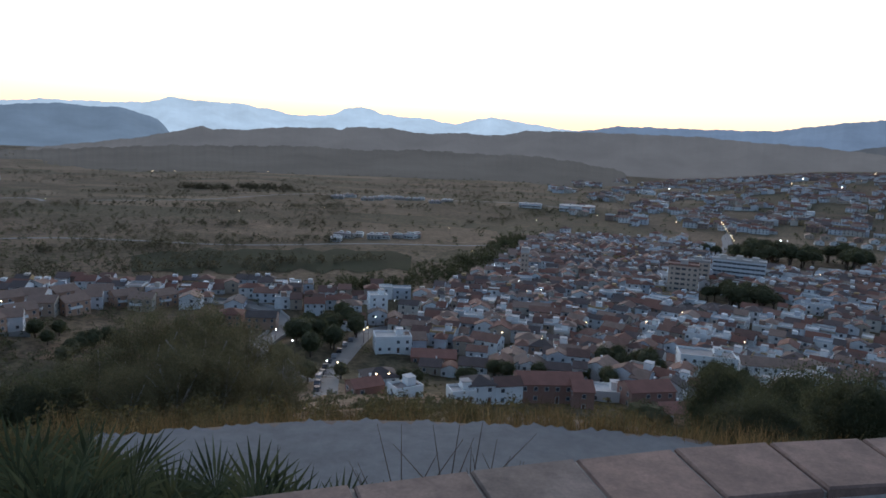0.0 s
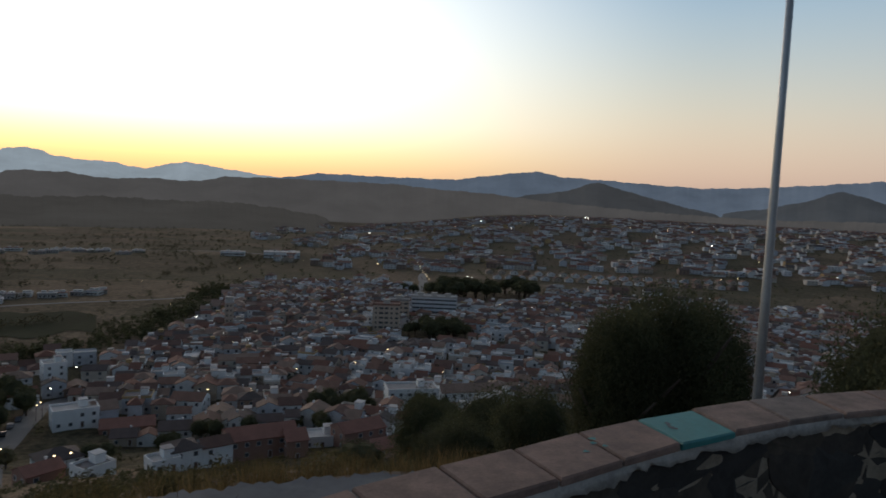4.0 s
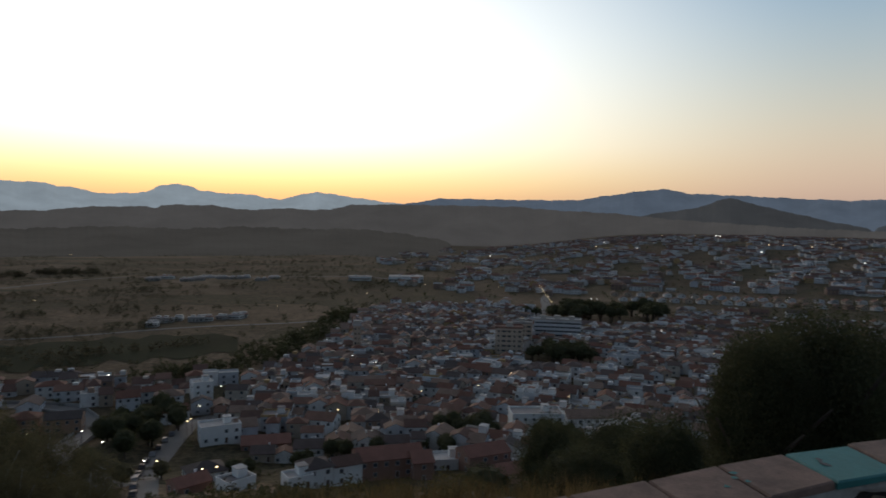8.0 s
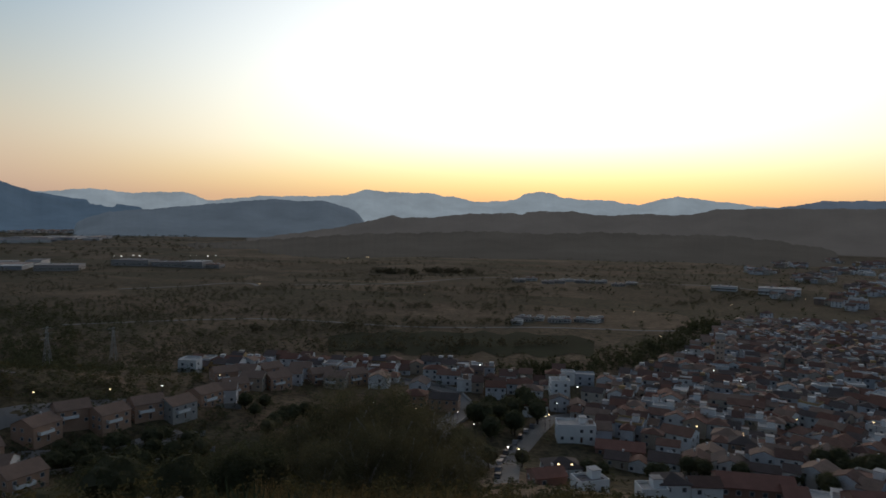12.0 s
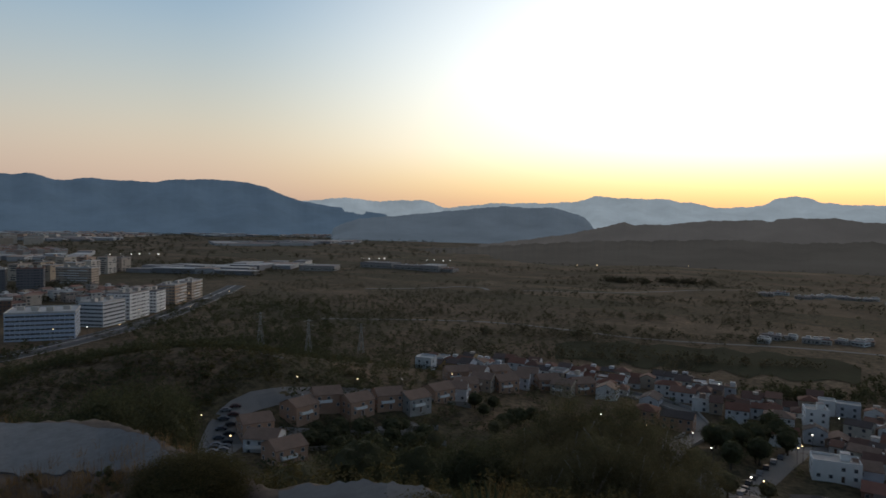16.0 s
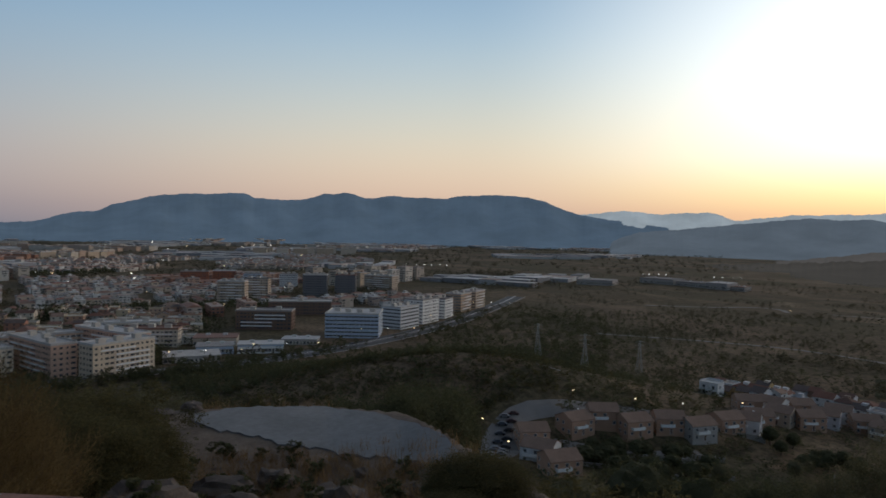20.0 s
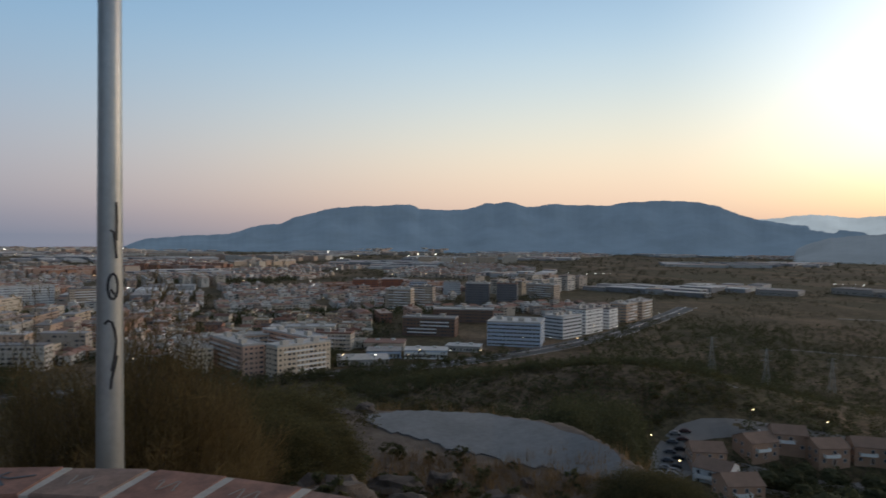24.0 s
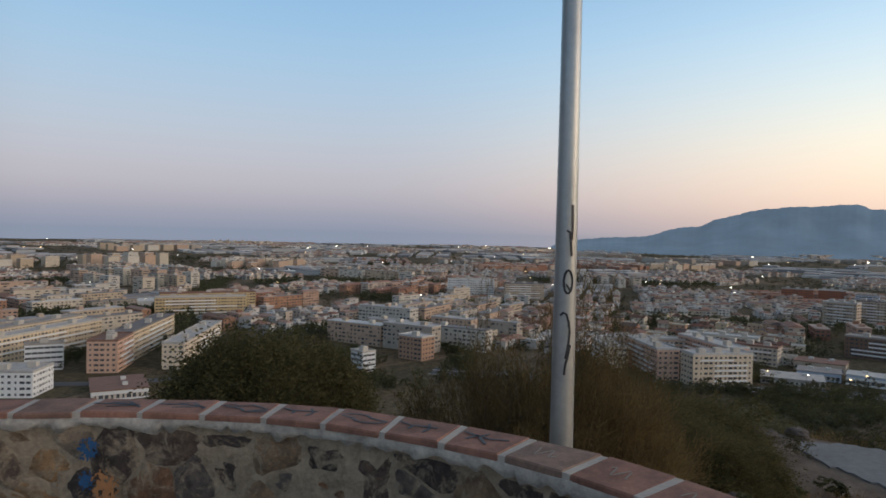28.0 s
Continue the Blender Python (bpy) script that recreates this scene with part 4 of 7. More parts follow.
def house(x, y, w, d, floors, yaw, kind, lod, rnd, label="", wall=None, roof=None, group="houses of the white town", z=None):
    h = floors * 2.75 + 0.3
    wall, roof = wall or M_WALL, roof or (M_FLAT if kind == "flat" else M_ROOF)
    z = gz(x, y) if z is None else z
    key = (round(w, 1), round(d, 1), floors, kind, wall.name, roof.name)
    lab = label or LABELS[kind]
    if True:
        root = new("house", cached(("body", *key), lambda: mesh_of("house", *body_data(w, d, h, kind), [wall])))

        def make_roof():
            V, F, I = roof_data(w, d, h, kind)
            return mesh_of("roof", V, F, [wall, roof] if kind == "flat" else [roof], I)
        put("roof", cached(("roof", *key), make_roof), 0, 0, 0, 0, root)
        for side in facing(x, y, yaw):
            span, off = (w, d / 2) if side in (0, 2) else (d, w / 2)
            n = max(1, int(span / 3.1)) if lod == 0 else max(1, int(span / 5.0))
            for fl in range(floors):
                for k in range(n):
                    if rnd.random() < 0.12:
                        continue
                    u = (k + 0.5) / n * span - span / 2
                    ang = (0, math.pi / 2, math.pi, -math.pi / 2)[side]
                    lx, ly = u * math.cos(ang) + off * math.sin(ang), u * math.sin(ang) - off * math.cos(ang)
                    if fl == 0 and k == n // 2 and side in (0, 2) and lod == 0:
                        put("door", door_mesh(), lx, ly, 0.0, ang, root)
                    else:
                        if "white town" in group:
                            put("window", window_mesh(1.2, 1.3), lx, ly, fl * 2.75 + 0.95, ang, root)
                        else:
                            fr, pn = window_parts(1.2, 1.3)
                            put("pane", pn, 0, 0, 0, 0, put("window", fr, lx, ly, fl * 2.75 + 0.95, ang, root))
        if lod == 0 and kind != "flat" and rnd.random() < 0.45:
            def make_chimney():
                V, F, I = join([(*box_data(-0.25, 0.25, -0.25, 0.25, 0, 1.1), 0), (*box_data(-0.33, 0.33, -0.33, 0.33, 1.1, 1.2), 0)])
                return mesh_of("chimney", V, F, [M_WHITE], I)
            put("chimney", cached("chimney", make_chimney), w * 0.22, d * 0.12, h + d * 0.12, 0, root)
        if lod == 0 and kind == "flat":
            def make_hut():
                V, F, I = join([(*box_data(-1.3, 1.3, -1.5, 1.5, 0, 2.3), 0), (*box_data(-1.45, 1.45, -1.65, 1.65, 2.3, 2.45), 1)])
                return mesh_of("stair_hut", V, F, [M_WHITE, M_FLAT], I)
            put("stair_hut", cached("hut", make_hut), w * 0.2, d * 0.15, h + 0.05, 0, root)
    root.location, root.rotation_euler = (x, y, z), (0, 0, yaw)
    return tagged(root, lab, "house", group)


TAKEN = [(*polar(a, r), 9) for a, r in ((52.4, 205), (53.2, 218), (53.4, 230), (53.2, 242), (52.6, 254), (51.2, 263), (49.4, 268))]          # circles (x, y, r) kept free


def free(x, y, r):
    return all((x - a) ** 2 + (y - b) ** 2 > (r + c) ** 2 for a, b, c in TAKEN)


# ---- houses of the near edge of the town, one by one ----
rh = random.Random(11)
M_BRICK = plain("red_brick_render", (0.30, 0.17, 0.13), 0.9, 0, 0.5, 6, 0.25, 0)
M_REDROOF = plain("red_clay_tiles", (0.25, 0.115, 0.085), 0.9, 0, 0.4, 5.0, 0.3, 0.03)
M_PINK = plain("pink_ochre_render", (0.42, 0.26, 0.18), 0.9, 0, 0.3, 4, 0.2, 0)
M_PALEWALL = plain("pale_garden_wall", (0.36, 0.34, 0.32), 0.9, 0, 0.3, 4, 0.25, 0)
M_TANROOF = plain("tan_clay_tiles", (0.24, 0.16, 0.12), 0.9, 0, 0.4, 5.0, 0.3, 0.03)
M_OCHRE = plain("ochre_render", (0.56, 0.42, 0.24), 0.9, 0, 0.3, 4, 0.2, 0)


def near_house(az, r, w, d, floors, turn, kind, label, wall=None, roof=None):
    x, y = polar(az, r)
    TAKEN.append((x, y, max(w, d) * 0.55))
    return house(x, y, w, d, floors, radians(az + turn), kind, 0, rh, label, wall, roof, group="houses at the foot of the hill")


near_house(-3.9, 184, 8, 8, 2, 20, "hip", "white two-storey house with a brown hipped roof", M_WHITE)
near_house(-6.3, 186, 8, 7, 2, 20, "gable", "white house wing with a brown tiled gable", M_WHITE)
near_house(-2.4, 179, 7, 6, 1, 20, "flat", "low white annexe with a flat terrace", M_WHITE)
near_house(-10.0, 192, 19, 10, 2, 14, "gable", "long red brick house with a red tiled roof", M_BRICK, M_REDROOF)
near_house(-12.8, 190, 6, 9, 2, 14, "gable", "red brick gable end with pale verges", M_BRICK, M_REDROOF)
near_house(-15.0, 202, 12, 8, 1, 10, "flat", "low white building with a flat roof", M_WHITE)
near_house(-18.2, 200, 14, 9, 2, 30, "gable", "red brick villa with a red tiled roof", M_BRICK, M_REDROOF)
near_house(-20.4, 194, 9, 8, 1, 30, "gable", "small red-roofed house below the trees", M_PINK, M_REDROOF)
near_house(-22.6, 262, 20, 11, 3, 12, "flat", "modern white block with a long terrace", M_WHITE)
near_house(-27.4, 277, 24, 10, 2, 18, "gable", "long white two-storey building", M_WHITE)
near_house(-4.4, 265, 12, 9, 2, -20, "gable", "house with a tall white gable wall", M_WHITE)
near_house(-8.0, 268, 10, 9, 2, -5, "hip", "white terraced villa with a dark roof", M_WHITE)
near_house(-10.6, 271, 9, 8, 2, -5, "gable", "cream terraced villa with a dark roof")
near_house(3.9, 254, 14, 9, 2, 8, "flat", "white house with blue shade and roof terrace", M_WHITE)
near_house(1.9, 257, 8, 9, 2, 8, "gable", "white house with a tiled lean-to")
near_house(5.0, 208, 11, 9, 1, 15, "hip", "low house with a dark grey roof", M_WHITE)
near_house(0.2, 246, 17, 9, 1, 0, "gable", "long low house with a red roof", M_BRICK, M_REDROOF)
near_house(7.5, 297, 12, 9, 2, 10, "gable", "white house behind the road with a grey roof", M_WHITE)
near_house(6.2, 183, 9, 7, 1, 25, "gable", "small brick house beside the junction", M_BRICK, M_REDROOF)
near_house(2.6, 176, 8, 6, 1, 30, "flat", "small white shed at the hill foot", M_WHITE)
near_house(15.0, 300, 13, 9, 2, -10, "gable", "pink ochre house over the curved wall", M_PINK)
near_house(17.5, 305, 10, 9, 2, -10, "hip", "pink ochre villa with hipped roof", M_PINK)

near_house(5.3, 332, 9, 9, 3, 10, "flat", "tall white flat-roofed house in the town", M_WHITE)


# ---- pink row houses on the spur ----
def row_house(az, r, turn, wall):
    """Twin-gabled row house with a balcony, terrace wall and chimney."""
    x, y = polar(az, r)
    TAKEN.append((x, y, 9))
    ob = house(x, y, 11, 10, 2, radians(az + turn), "gable", 0, rh, "beige row house with balcony and tiled roof", wall, M_TANROOF, group="row houses on the spur")
    V, F, I = join([(*box_data(-2.6, 2.6, -1.6, 0, 0, 0.18), 0), (*box_data(-2.6, 2.6, -1.6, -1.48, 0.18, 1.1), 1), (*box_data(-2.6, -2.48, -1.48, 0, 0.18, 1.1), 1), (*box_data(2.48, 2.6, -1.48, 0, 0.18, 1.1), 1)])
    b = put("balcony", cached("balcony", lambda: mesh_of("balcony", V, F, [M_WHITE, M_WHITE], I)), -1.5, -5.0, 2.9, 0, ob)
    return ob


for k, (az, r) in enumerate(((46.6, 259), (44.4, 263), (41.9, 266), (39.2, 268), (37.0, 274), (34.9, 286))):
    row_house(az, r + (0, 4, -2, 3, -3, 5)[k], (40, 12, 34, 16, 38)[k % 5], (M_PINK, M_PINK, M_PINK, M_PINK, M_PALEWALL)[k % 5])
for k, (az, r) in enumerate(((50.2, 246), (49.4, 228), (47.8, 216), (33.4, 300), (32.6, 313), (31.0, 326), (29.2, 328), (28.0, 340), (33.4, 334), (31.6, 344), (29.8, 352), (27.2, 356), (25.6, 345), (24.2, 338), (22.8, 344))):
    row_house(az, r, (16, -20, 28, -6)[k % 4], (M_PINK, M_WALL)[k % 2])
# garden walls and terraces below the row houses
for az, r, w in ((46.0, 243, 14), (42.6, 240, 16), (39.2, 243, 15), (36.4, 252, 14), (33.6, 288, 16), (44.5, 232, 18), (40.5, 226, 18), (36.0, 238, 16)):
    x, y = polar(az, r)
    yaw = radians(az + rh.uniform(-15, 15))
    wall_g = new("garden_wall", mesh_of("garden_wall", *box_data(-w / 2, w / 2, -0.15, 0.15, -2.5, 1.6), [M_PALEWALL]))
    wall_g.location, wall_g.rotation_euler = (x, y, gz(x, y)), (0, 0, yaw)
    tagged(wall_g, "pale rendered garden wall below row houses", "wall", "garden walls")

# ---- streets of the white town ----
PLOTS = []


def district(inside, ox, oy, ang, pitch, lot, depth, seed, floors=(1, 2, 2, 2), fill=0.94, kinds=("gable", "gable", "gable", "flat", "hip"), store=PLOTS):
    """Rows of houses back to back along parallel streets, where inside(bearing, distance) allows."""
    q = random.Random(seed)
    ca, sa = math.cos(ang), math.sin(ang)
    for i in range(-90, 91):
        for side in (0, 1):
            u = -950 + q.uniform(0, lot)
            v = i * pitch + (depth * 0.5 + 0.1) * (1 if side else -1)
            while u < 950:
                w = q.choice((0.7, 0.85, 1.0, 1.2, 1.5)) * lot
                uc = u + w / 2
                u += w + (q.choice((0, 0, 0, 0, 0.8, 4.5)))
                if q.random() > fill:
                    continue
                x, y = ox + uc * ca - v * sa, oy + uc * sa + v * ca
                x, y = x + 5.0 * math.sin(uc / 70 + i * 0.4), y + 4.0 * math.sin(uc / 55 + 0.7 * i)
                az, r = bearing(x, y)
                if not inside(az, r) or not free(x, y, lot * 0.4):
                    continue
                yaw = ang + q.uniform(-0.06, 0.06) + (math.pi / 2 if q.random() < 0.3 else 0)
                store.append((x, y, round(w, 1), round(depth * q.choice((0.85, 1.0, 1.0, 1.12)), 1), q.choice(floors), yaw, q.choice(kinds), q.random()))


def far_houses(name, items, wall, roof, label):
    """Hundreds of houses too small to pick apart, as one sheet of small solids with roofs, windows and chimneys."""
    V, F, I = [], [], []
    for x, y, w, d, fl, yaw, kind, luck in items:
        z, h = gz(x, y) + 0.6 * math.sin(luck * 40), fl * 2.75 + 0.3
        ca, sa = math.cos(yaw), math.sin(yaw)
        pieces = [(*body_data(w, d, h, kind if kind == "gable" else "flat"), 0)]
        v, f, i = roof_data(w, d, h, kind)
        for j, m in enumerate(i):
            if kind != "flat":
                i[j] = 1
            elif m:
                i[j] = 3
        away = math.hypot(x, y) > 900
        if not (away and kind == "flat"):
            pieces.append((v, f, i))
        if luck < 0.35 and not away:
            pieces.append((*box_data(w * 0.2 - 1.2, w * 0.2 + 1.2, -1.2, 1.4, h, h + 2.4), 0))
        n = max(1, int(w / 3.6))
        for side in facing(x, y, yaw):
            if side in (0, 2):
                s_ = -1 if side == 0 else 1
                for k in range(n):
                    u = (k + 0.5) / n * w - w / 2
                    for f_ in range(fl):
                        pieces.append((*box_data(u - 0.6, u + 0.6, s_ * d / 2 - 0.05, s_ * d / 2 + 0.05, f_ * 2.75 + 0.9, f_ * 2.75 + 2.2), 2))
            elif not away:
                s_ = 1 if side == 1 else -1
                for f_ in range(fl):
                    pieces.append((*box_data(s_ * w / 2 - 0.05, s_ * w / 2 + 0.05, -1.6, -0.4, f_ * 2.75 + 0.9, f_ * 2.75 + 2.2), 2))
        o = len(V)
        for v, f, m in pieces:
            o = len(V)
            V += [(x + a * ca - b * sa, y + a * sa + b * ca, z + c) for a, b, c in v]
            F += [tuple(k + o for k in qd) for qd in f]
            I += m if isinstance(m, list) else [m] * len(f)
    ob = new(name, mesh_of(name, V, F, [wall, roof, M_GLASS, M_FARFLAT], I))
    return tagged(ob, label, "houses", kind="stuff")


M_FARFLAT = by_object("far_flat_roof", FLATS, island=True)
TAKEN += [(174, 378, 24), (150, 404, 14), (168, 432, 12), (205, 456, 18), (313, 590, 42), (250, 560, 30), (278, 522, 42), (322, 535, 30), (240, 515, 24), (370, 600, 40), (430, 580, 40), (277, 600, 10), (290, 660, 10), (70, 236, 12), (98, 222, 12)]


def main_town(az, r):
    left = np.interp(r, [205, 230, 300, 350, 380, 420, 520, 640], [-20, 1, 4, 2, -1, -3.5, -6.5, -9])
    return -63 < az < left and r < 640 and r > np.interp(az, [-63, -34, -28, -20, -10, 0, 8], [275, 285, 240, 212, 214, 222, 300])


def left_town(az, r):
    return 3 < az < 36 and np.interp(az, [3, 12, 20, 30, 36], [305, 325, 330, 355, 365]) < r < np.interp(az, [3, 10, 20, 30, 36], [365, 372, 392, 400, 392])


TOWN_ANG = radians(-24)
district(lambda a, r: main_town(a, r) and a > -17 - 6 * math.sin(r / 60), 120, 400, radians(-8), 18.5, 6.6, 7.6, 1)
district(lambda a, r: main_town(a, r) and -40 < a <= -17 - 6 * math.sin(r / 60), 150, 400, radians(-34), 18.5, 6.6, 7.6, 11)
district(lambda a, r: main_town(a, r) and a <= -40, 300, 300, radians(-52), 18.5, 6.8, 7.6, 12)
district(left_town, -80, 340, radians(8), 20.0, 8.0, 8.5, 2, fill=0.8)
PLOTS.sort(key=lambda p: math.hypot(p[0], p[1]))
qn = random.Random(3)
for x, y, w, d, fl, yaw, kind, luck in PLOTS[:262]:
    house(x, y, w, d, fl, yaw, kind, 0, qn)
far_houses("town_houses", PLOTS[262:], M_FARWALL, M_FARROOF, "dense white and cream houses with clay tile roofs")


def north_town(az, r):
    if not (-66 < az < -9):
        return False
    gap = 26 * math.sin(az * 0.6) + 650
    sparse = max(0.0, (az + 26) * 0.09)
    return gap < r < 1900 and not (700 < r < 775) and not (az < -27 and 690 < r < np.interp(az, [-48, -27], [930, 830])) and math.sin(az * 1.3 + r * 0.011) + math.sin(r * 0.02 - az * 0.7) > -0.7 + sparse


FAR = []
district(north_town, 500, 900, radians(-30), 33.0, 11.0, 9.5, 3, fill=0.6, store=FAR)
far_houses("far_town_houses", FAR, M_FARWALL, M_FARROOF, "far white houses climbing towards the northern ridge")
# long terrace of identical houses beyond the pine park
terrace = []
for k in range(22):
    t = k / 21
    for (a, b), lift in (((polar(-28.8, 790), polar(-49, 885)), 0), ((polar(-29.5, 742), polar(-49, 832)), 1)):
        terrace.append((a[0] + (b[0] - a[0]) * t, a[1] + (b[1] - a[1]) * t, 9.0, 8.0, 1, math.atan2(b[1] - a[1], b[0] - a[0]) + math.pi / 2, "gable", 0.5))
far_houses("far_terrace_houses", terrace, M_FARWALL, M_FARROOF, "long terrace of white twin houses beyond the park")


# ---- apartment blocks ----
M_BAND = plain("block_facade_strip", (0.50, 0.46, 0.41), 0.85, 0, 0.3, 3.0, 0.2, 0)
def band_mesh(length, n, h=1.4, wall=None, long=False):
    """One storey's run of windows: a proud strip with panes set back between piers, all of one piece."""
    def make():
        step = length / n
        xs = [-length / 2]
        for k in range(n):
            c = -length / 2 + (k + 0.5) * step
            half_ = step * (0.46 if long else (0.16, 0.34, 0.26, 0.40, 0.2)[(k * 3 + n) % 5])
            xs += [c - half_, c + half_]
        xs.append(length / 2)
        zs = [0, 0.08, h - 0.08, h]
        V = [(x, -0.09, z) for x in xs for z in zs]
        F, I = [], []
        for i in range(len(xs) - 1):
            for j in range(3):
                q4 = (i * 4 + j, (i + 1) * 4 + j, (i + 1) * 4 + j + 1, i * 4 + j + 1)
                if i % 2 == 1 and j == 1:
                    o = len(V)
                    V += [(V[k][0], -0.01, V[k][2]) for k in q4]
                    F += [(q4[k], q4[(k + 1) % 4], o + (k + 1) % 4, o + k) for k in range(4)] + [(o, o + 1, o + 2, o + 3)]
                    I += [0] * 4 + [1]
                else:
                    F.append(q4)
                    I.append(0)
        return mesh_of("ribbon_window", V, F, [wall or M_BAND, M_GLASS], I)
    return cached(("band", round(length, 1), n, h, wall.name if wall else "", long), make)


def balcony_row_mesh(length):
    def make():
        V = [(x, y, z) for x in (-length / 2, length / 2) for y, z in ((0, 0), (-1.3, 0), (-1.3, 1.05), (-1.2, 1.05), (-1.2, 0.18), (0, 0.18))]
        F = [(k, (k + 1) % 6, 6 + (k + 1) % 6, 6 + k) for k in range(6)] + [(0, 5, 4, 3, 2, 1), (6, 7, 8, 9, 10, 11)]
        I = None
        return mesh_of("balcony", V, F, [M_WHITE], I)
    return cached(("balcony", round(length, 1)), make)


def block(x, y, length, depth, floors, yaw, label, wall=None, balconies=True, roof_huts=3, seed=0, z=None, group="apartment blocks"):
    """A flat-roofed block of flats: body, roof slab with parapet, window rows, balconies, lift huts."""
    q = random.Random(seed + int(x * 7 + y))
    wall = wall or M_CITY
    z = gz(x, y) if z is None else z
    h = floors * 3.0 + 0.6
    root = new("apartment_block", cached(("blk", round(length), round(depth), floors, wall.name), lambda: mesh_of("apartment_block", *box_data(-length / 2, length / 2, -depth / 2, depth / 2, -2, h), [wall])))
    root.location, root.rotation_euler = (x, y, z), (0, 0, yaw)

    def make_roof():
        V, F, I = tray(length / 2 + 0.25, depth / 2 + 0.25, h - 0.1, h + 1.1, 0.3, h + 0.25)
        return mesh_of("roof", V, F, [M_FLAT])
    put("roof", cached(("blkroof", round(length), round(depth), floors), make_roof), 0, 0, 0, 0, root)
    for k in range(roof_huts):
        V, F = box_data(-2.2, 2.2, -1.8, 1.8, 0, 2.8)
        put("lift_hut", cached("lift_hut", lambda: mesh_of("lift_hut", V, F, [M_BAND])), ((k + 0.5) / roof_huts - 0.5) * length * 0.9, q.uniform(-1, 1) * depth * 0.2, h + 0.25, 0, root)
    for side in facing(x, y, yaw):
        span, off = (length, depth / 2) if side in (0, 2) else (depth, length / 2)
        ang = (0, math.pi / 2, math.pi, -math.pi / 2)[side]
        for fl in range(floors):
            put("ribbon_window", band_mesh(span - 0.8, max(2, int(span / 3.0)), 1.4, None if wall == M_CITY else M_WHITE if wall == M_BLUEP else wall, wall in (M_BLUEP, M_PALE) and not balconies), off * math.sin(ang), -off * math.cos(ang), fl * 3.0 + 1.0, ang, root)
            if balconies and side in (0, 2) and fl and fl % 1 == 0:
                put("balcony", balcony_row_mesh(span * 0.55), off * math.sin(ang) + q.choice((-0.12, 0.12)) * span * math.cos(ang), -off * math.cos(ang) + 0.1 * span * math.sin(ang), fl * 3.0 - 0.1, ang, root)
    return tagged(root, label, "apartment block", group)


def toward(x0, y0, x1, y1):
    return math.atan2(y1 - y0, x1 - x0)


def block_between(x0, y0, x1, y1, depth, floors, label, wall=None, **k):
    return block((x0 + x1) / 2, (y0 + y1) / 2, math.hypot(x1 - x0, y1 - y0), depth, floors, toward(x0, y0, x1, y1), label, wall, **k)


M_PALE = plain("pale_office_render", (0.62, 0.64, 0.66), 0.7, 0, 0.2, 2.0, 0.1, 0)
M_GREYB = plain("dark_grey_block", (0.16, 0.16, 0.17), 0.7, 0, 0.2, 2.0, 0.15, 0)
M_REDB = plain("orange_brick_block", (0.36, 0.13, 0.07), 0.85, 0, 0.2, 2.0, 0.2, 0)
M_BROWNB = plain("brown_brick_block", (0.20, 0.125, 0.09), 0.85, 0, 0.2, 2.0, 0.2, 0)
M_CREAM = plain("cream_block_render", (0.66, 0.55, 0.42), 0.85, 0, 0.2, 2.0, 0.18, 0)
M_PINKB = plain("pink_block_render", (0.60, 0.39, 0.29), 0.85, 0, 0.2, 2.0, 0.18, 0)
M_SAND = plain("sand_block_render", (0.66, 0.52, 0.36), 0.85, 0, 0.2, 2.0, 0.18, 0)
M_BEIGE = plain("beige_block_render", (0.52, 0.42, 0.33), 0.85, 0, 0.2, 2.0, 0.2, 0)
# white town's own blocks
block(146, 397, 17, 12, 6, radians(-20), "beige block of flats above the white roofs", M_BEIGE, balconies=False, roof_huts=1)
block(168, 432, 14, 12, 5, radians(-24), "pale beige block of flats", M_BEIGE, balconies=False, roof_huts=1)
block(207, 460, 34, 12, 4, radians(-24), "long pale block of flats beside the pines", M_PALE, balconies=False)
block(53, 417, 5, 5, 6, radians(-8), "slim beige stair tower among the houses", M_BEIGE, balconies=False, roof_huts=1)
# offices along the main road
block(-499, 229, 42, 36, 6, radians(58), "pale blue office block with white window bands", M_BLUEP, balconies=False, roof_huts=4)
block_between(-516, 271, -530, 297, 20, 6, "white office block with blue panels", M_PALE, balconies=False)
block_between(-537, 305, -553, 332, 20, 7, "white apartment block with a stepped roof", M_WHITE)
block_between(-560, 344, -574, 362, 18, 6, "striped white corner block of flats", M_WHITE)
block_between(-592, 384, -608, 408, 18, 6, "grey-brown apartment block by the road", M_CITY)
block_between(-614, 418, -630, 442, 18, 6, "brown apartment block by the road", M_BEIGE)
block(-813, 318, 30, 16, 9, radians(60), "dark grey tower block of offices", M_GREYB, balconies=False)
block(-796, 352, 26, 16, 9, radians(60), "dark glass office tower block", M_GREYB, balconies=False)
block(-850, 430, 44, 18, 7, radians(35), "beige tower beyond the car park", M_BEIGE)
block(-760, 200, 30, 16, 8, radians(60), "grey-beige tower block of flats", M_BEIGE)
block(-800, 240, 28, 16, 8, radians(60), "beige tower block of flats", M_BEIGE)
block(-1060, 222, 40, 16, 6, radians(75), "orange brick block of flats", M_REDB, balconies=False)
block(-1068, 268, 34, 16, 6, radians(75), "orange brick block of flats", M_REDB, balconies=False)
block(-985, 288, 26, 16, 6, radians(70), "pale blue-grey block of flats", M_BLUEP, balconies=False)
block(-962, 334, 26, 16, 6, radians(70), "pale slab block of flats", M_PALE, balconies=False)
block(-640, 235, 60, 20, 4, radians(65), "low brown brick school block", M_BROWNB, balconies=False, roof_huts=1)
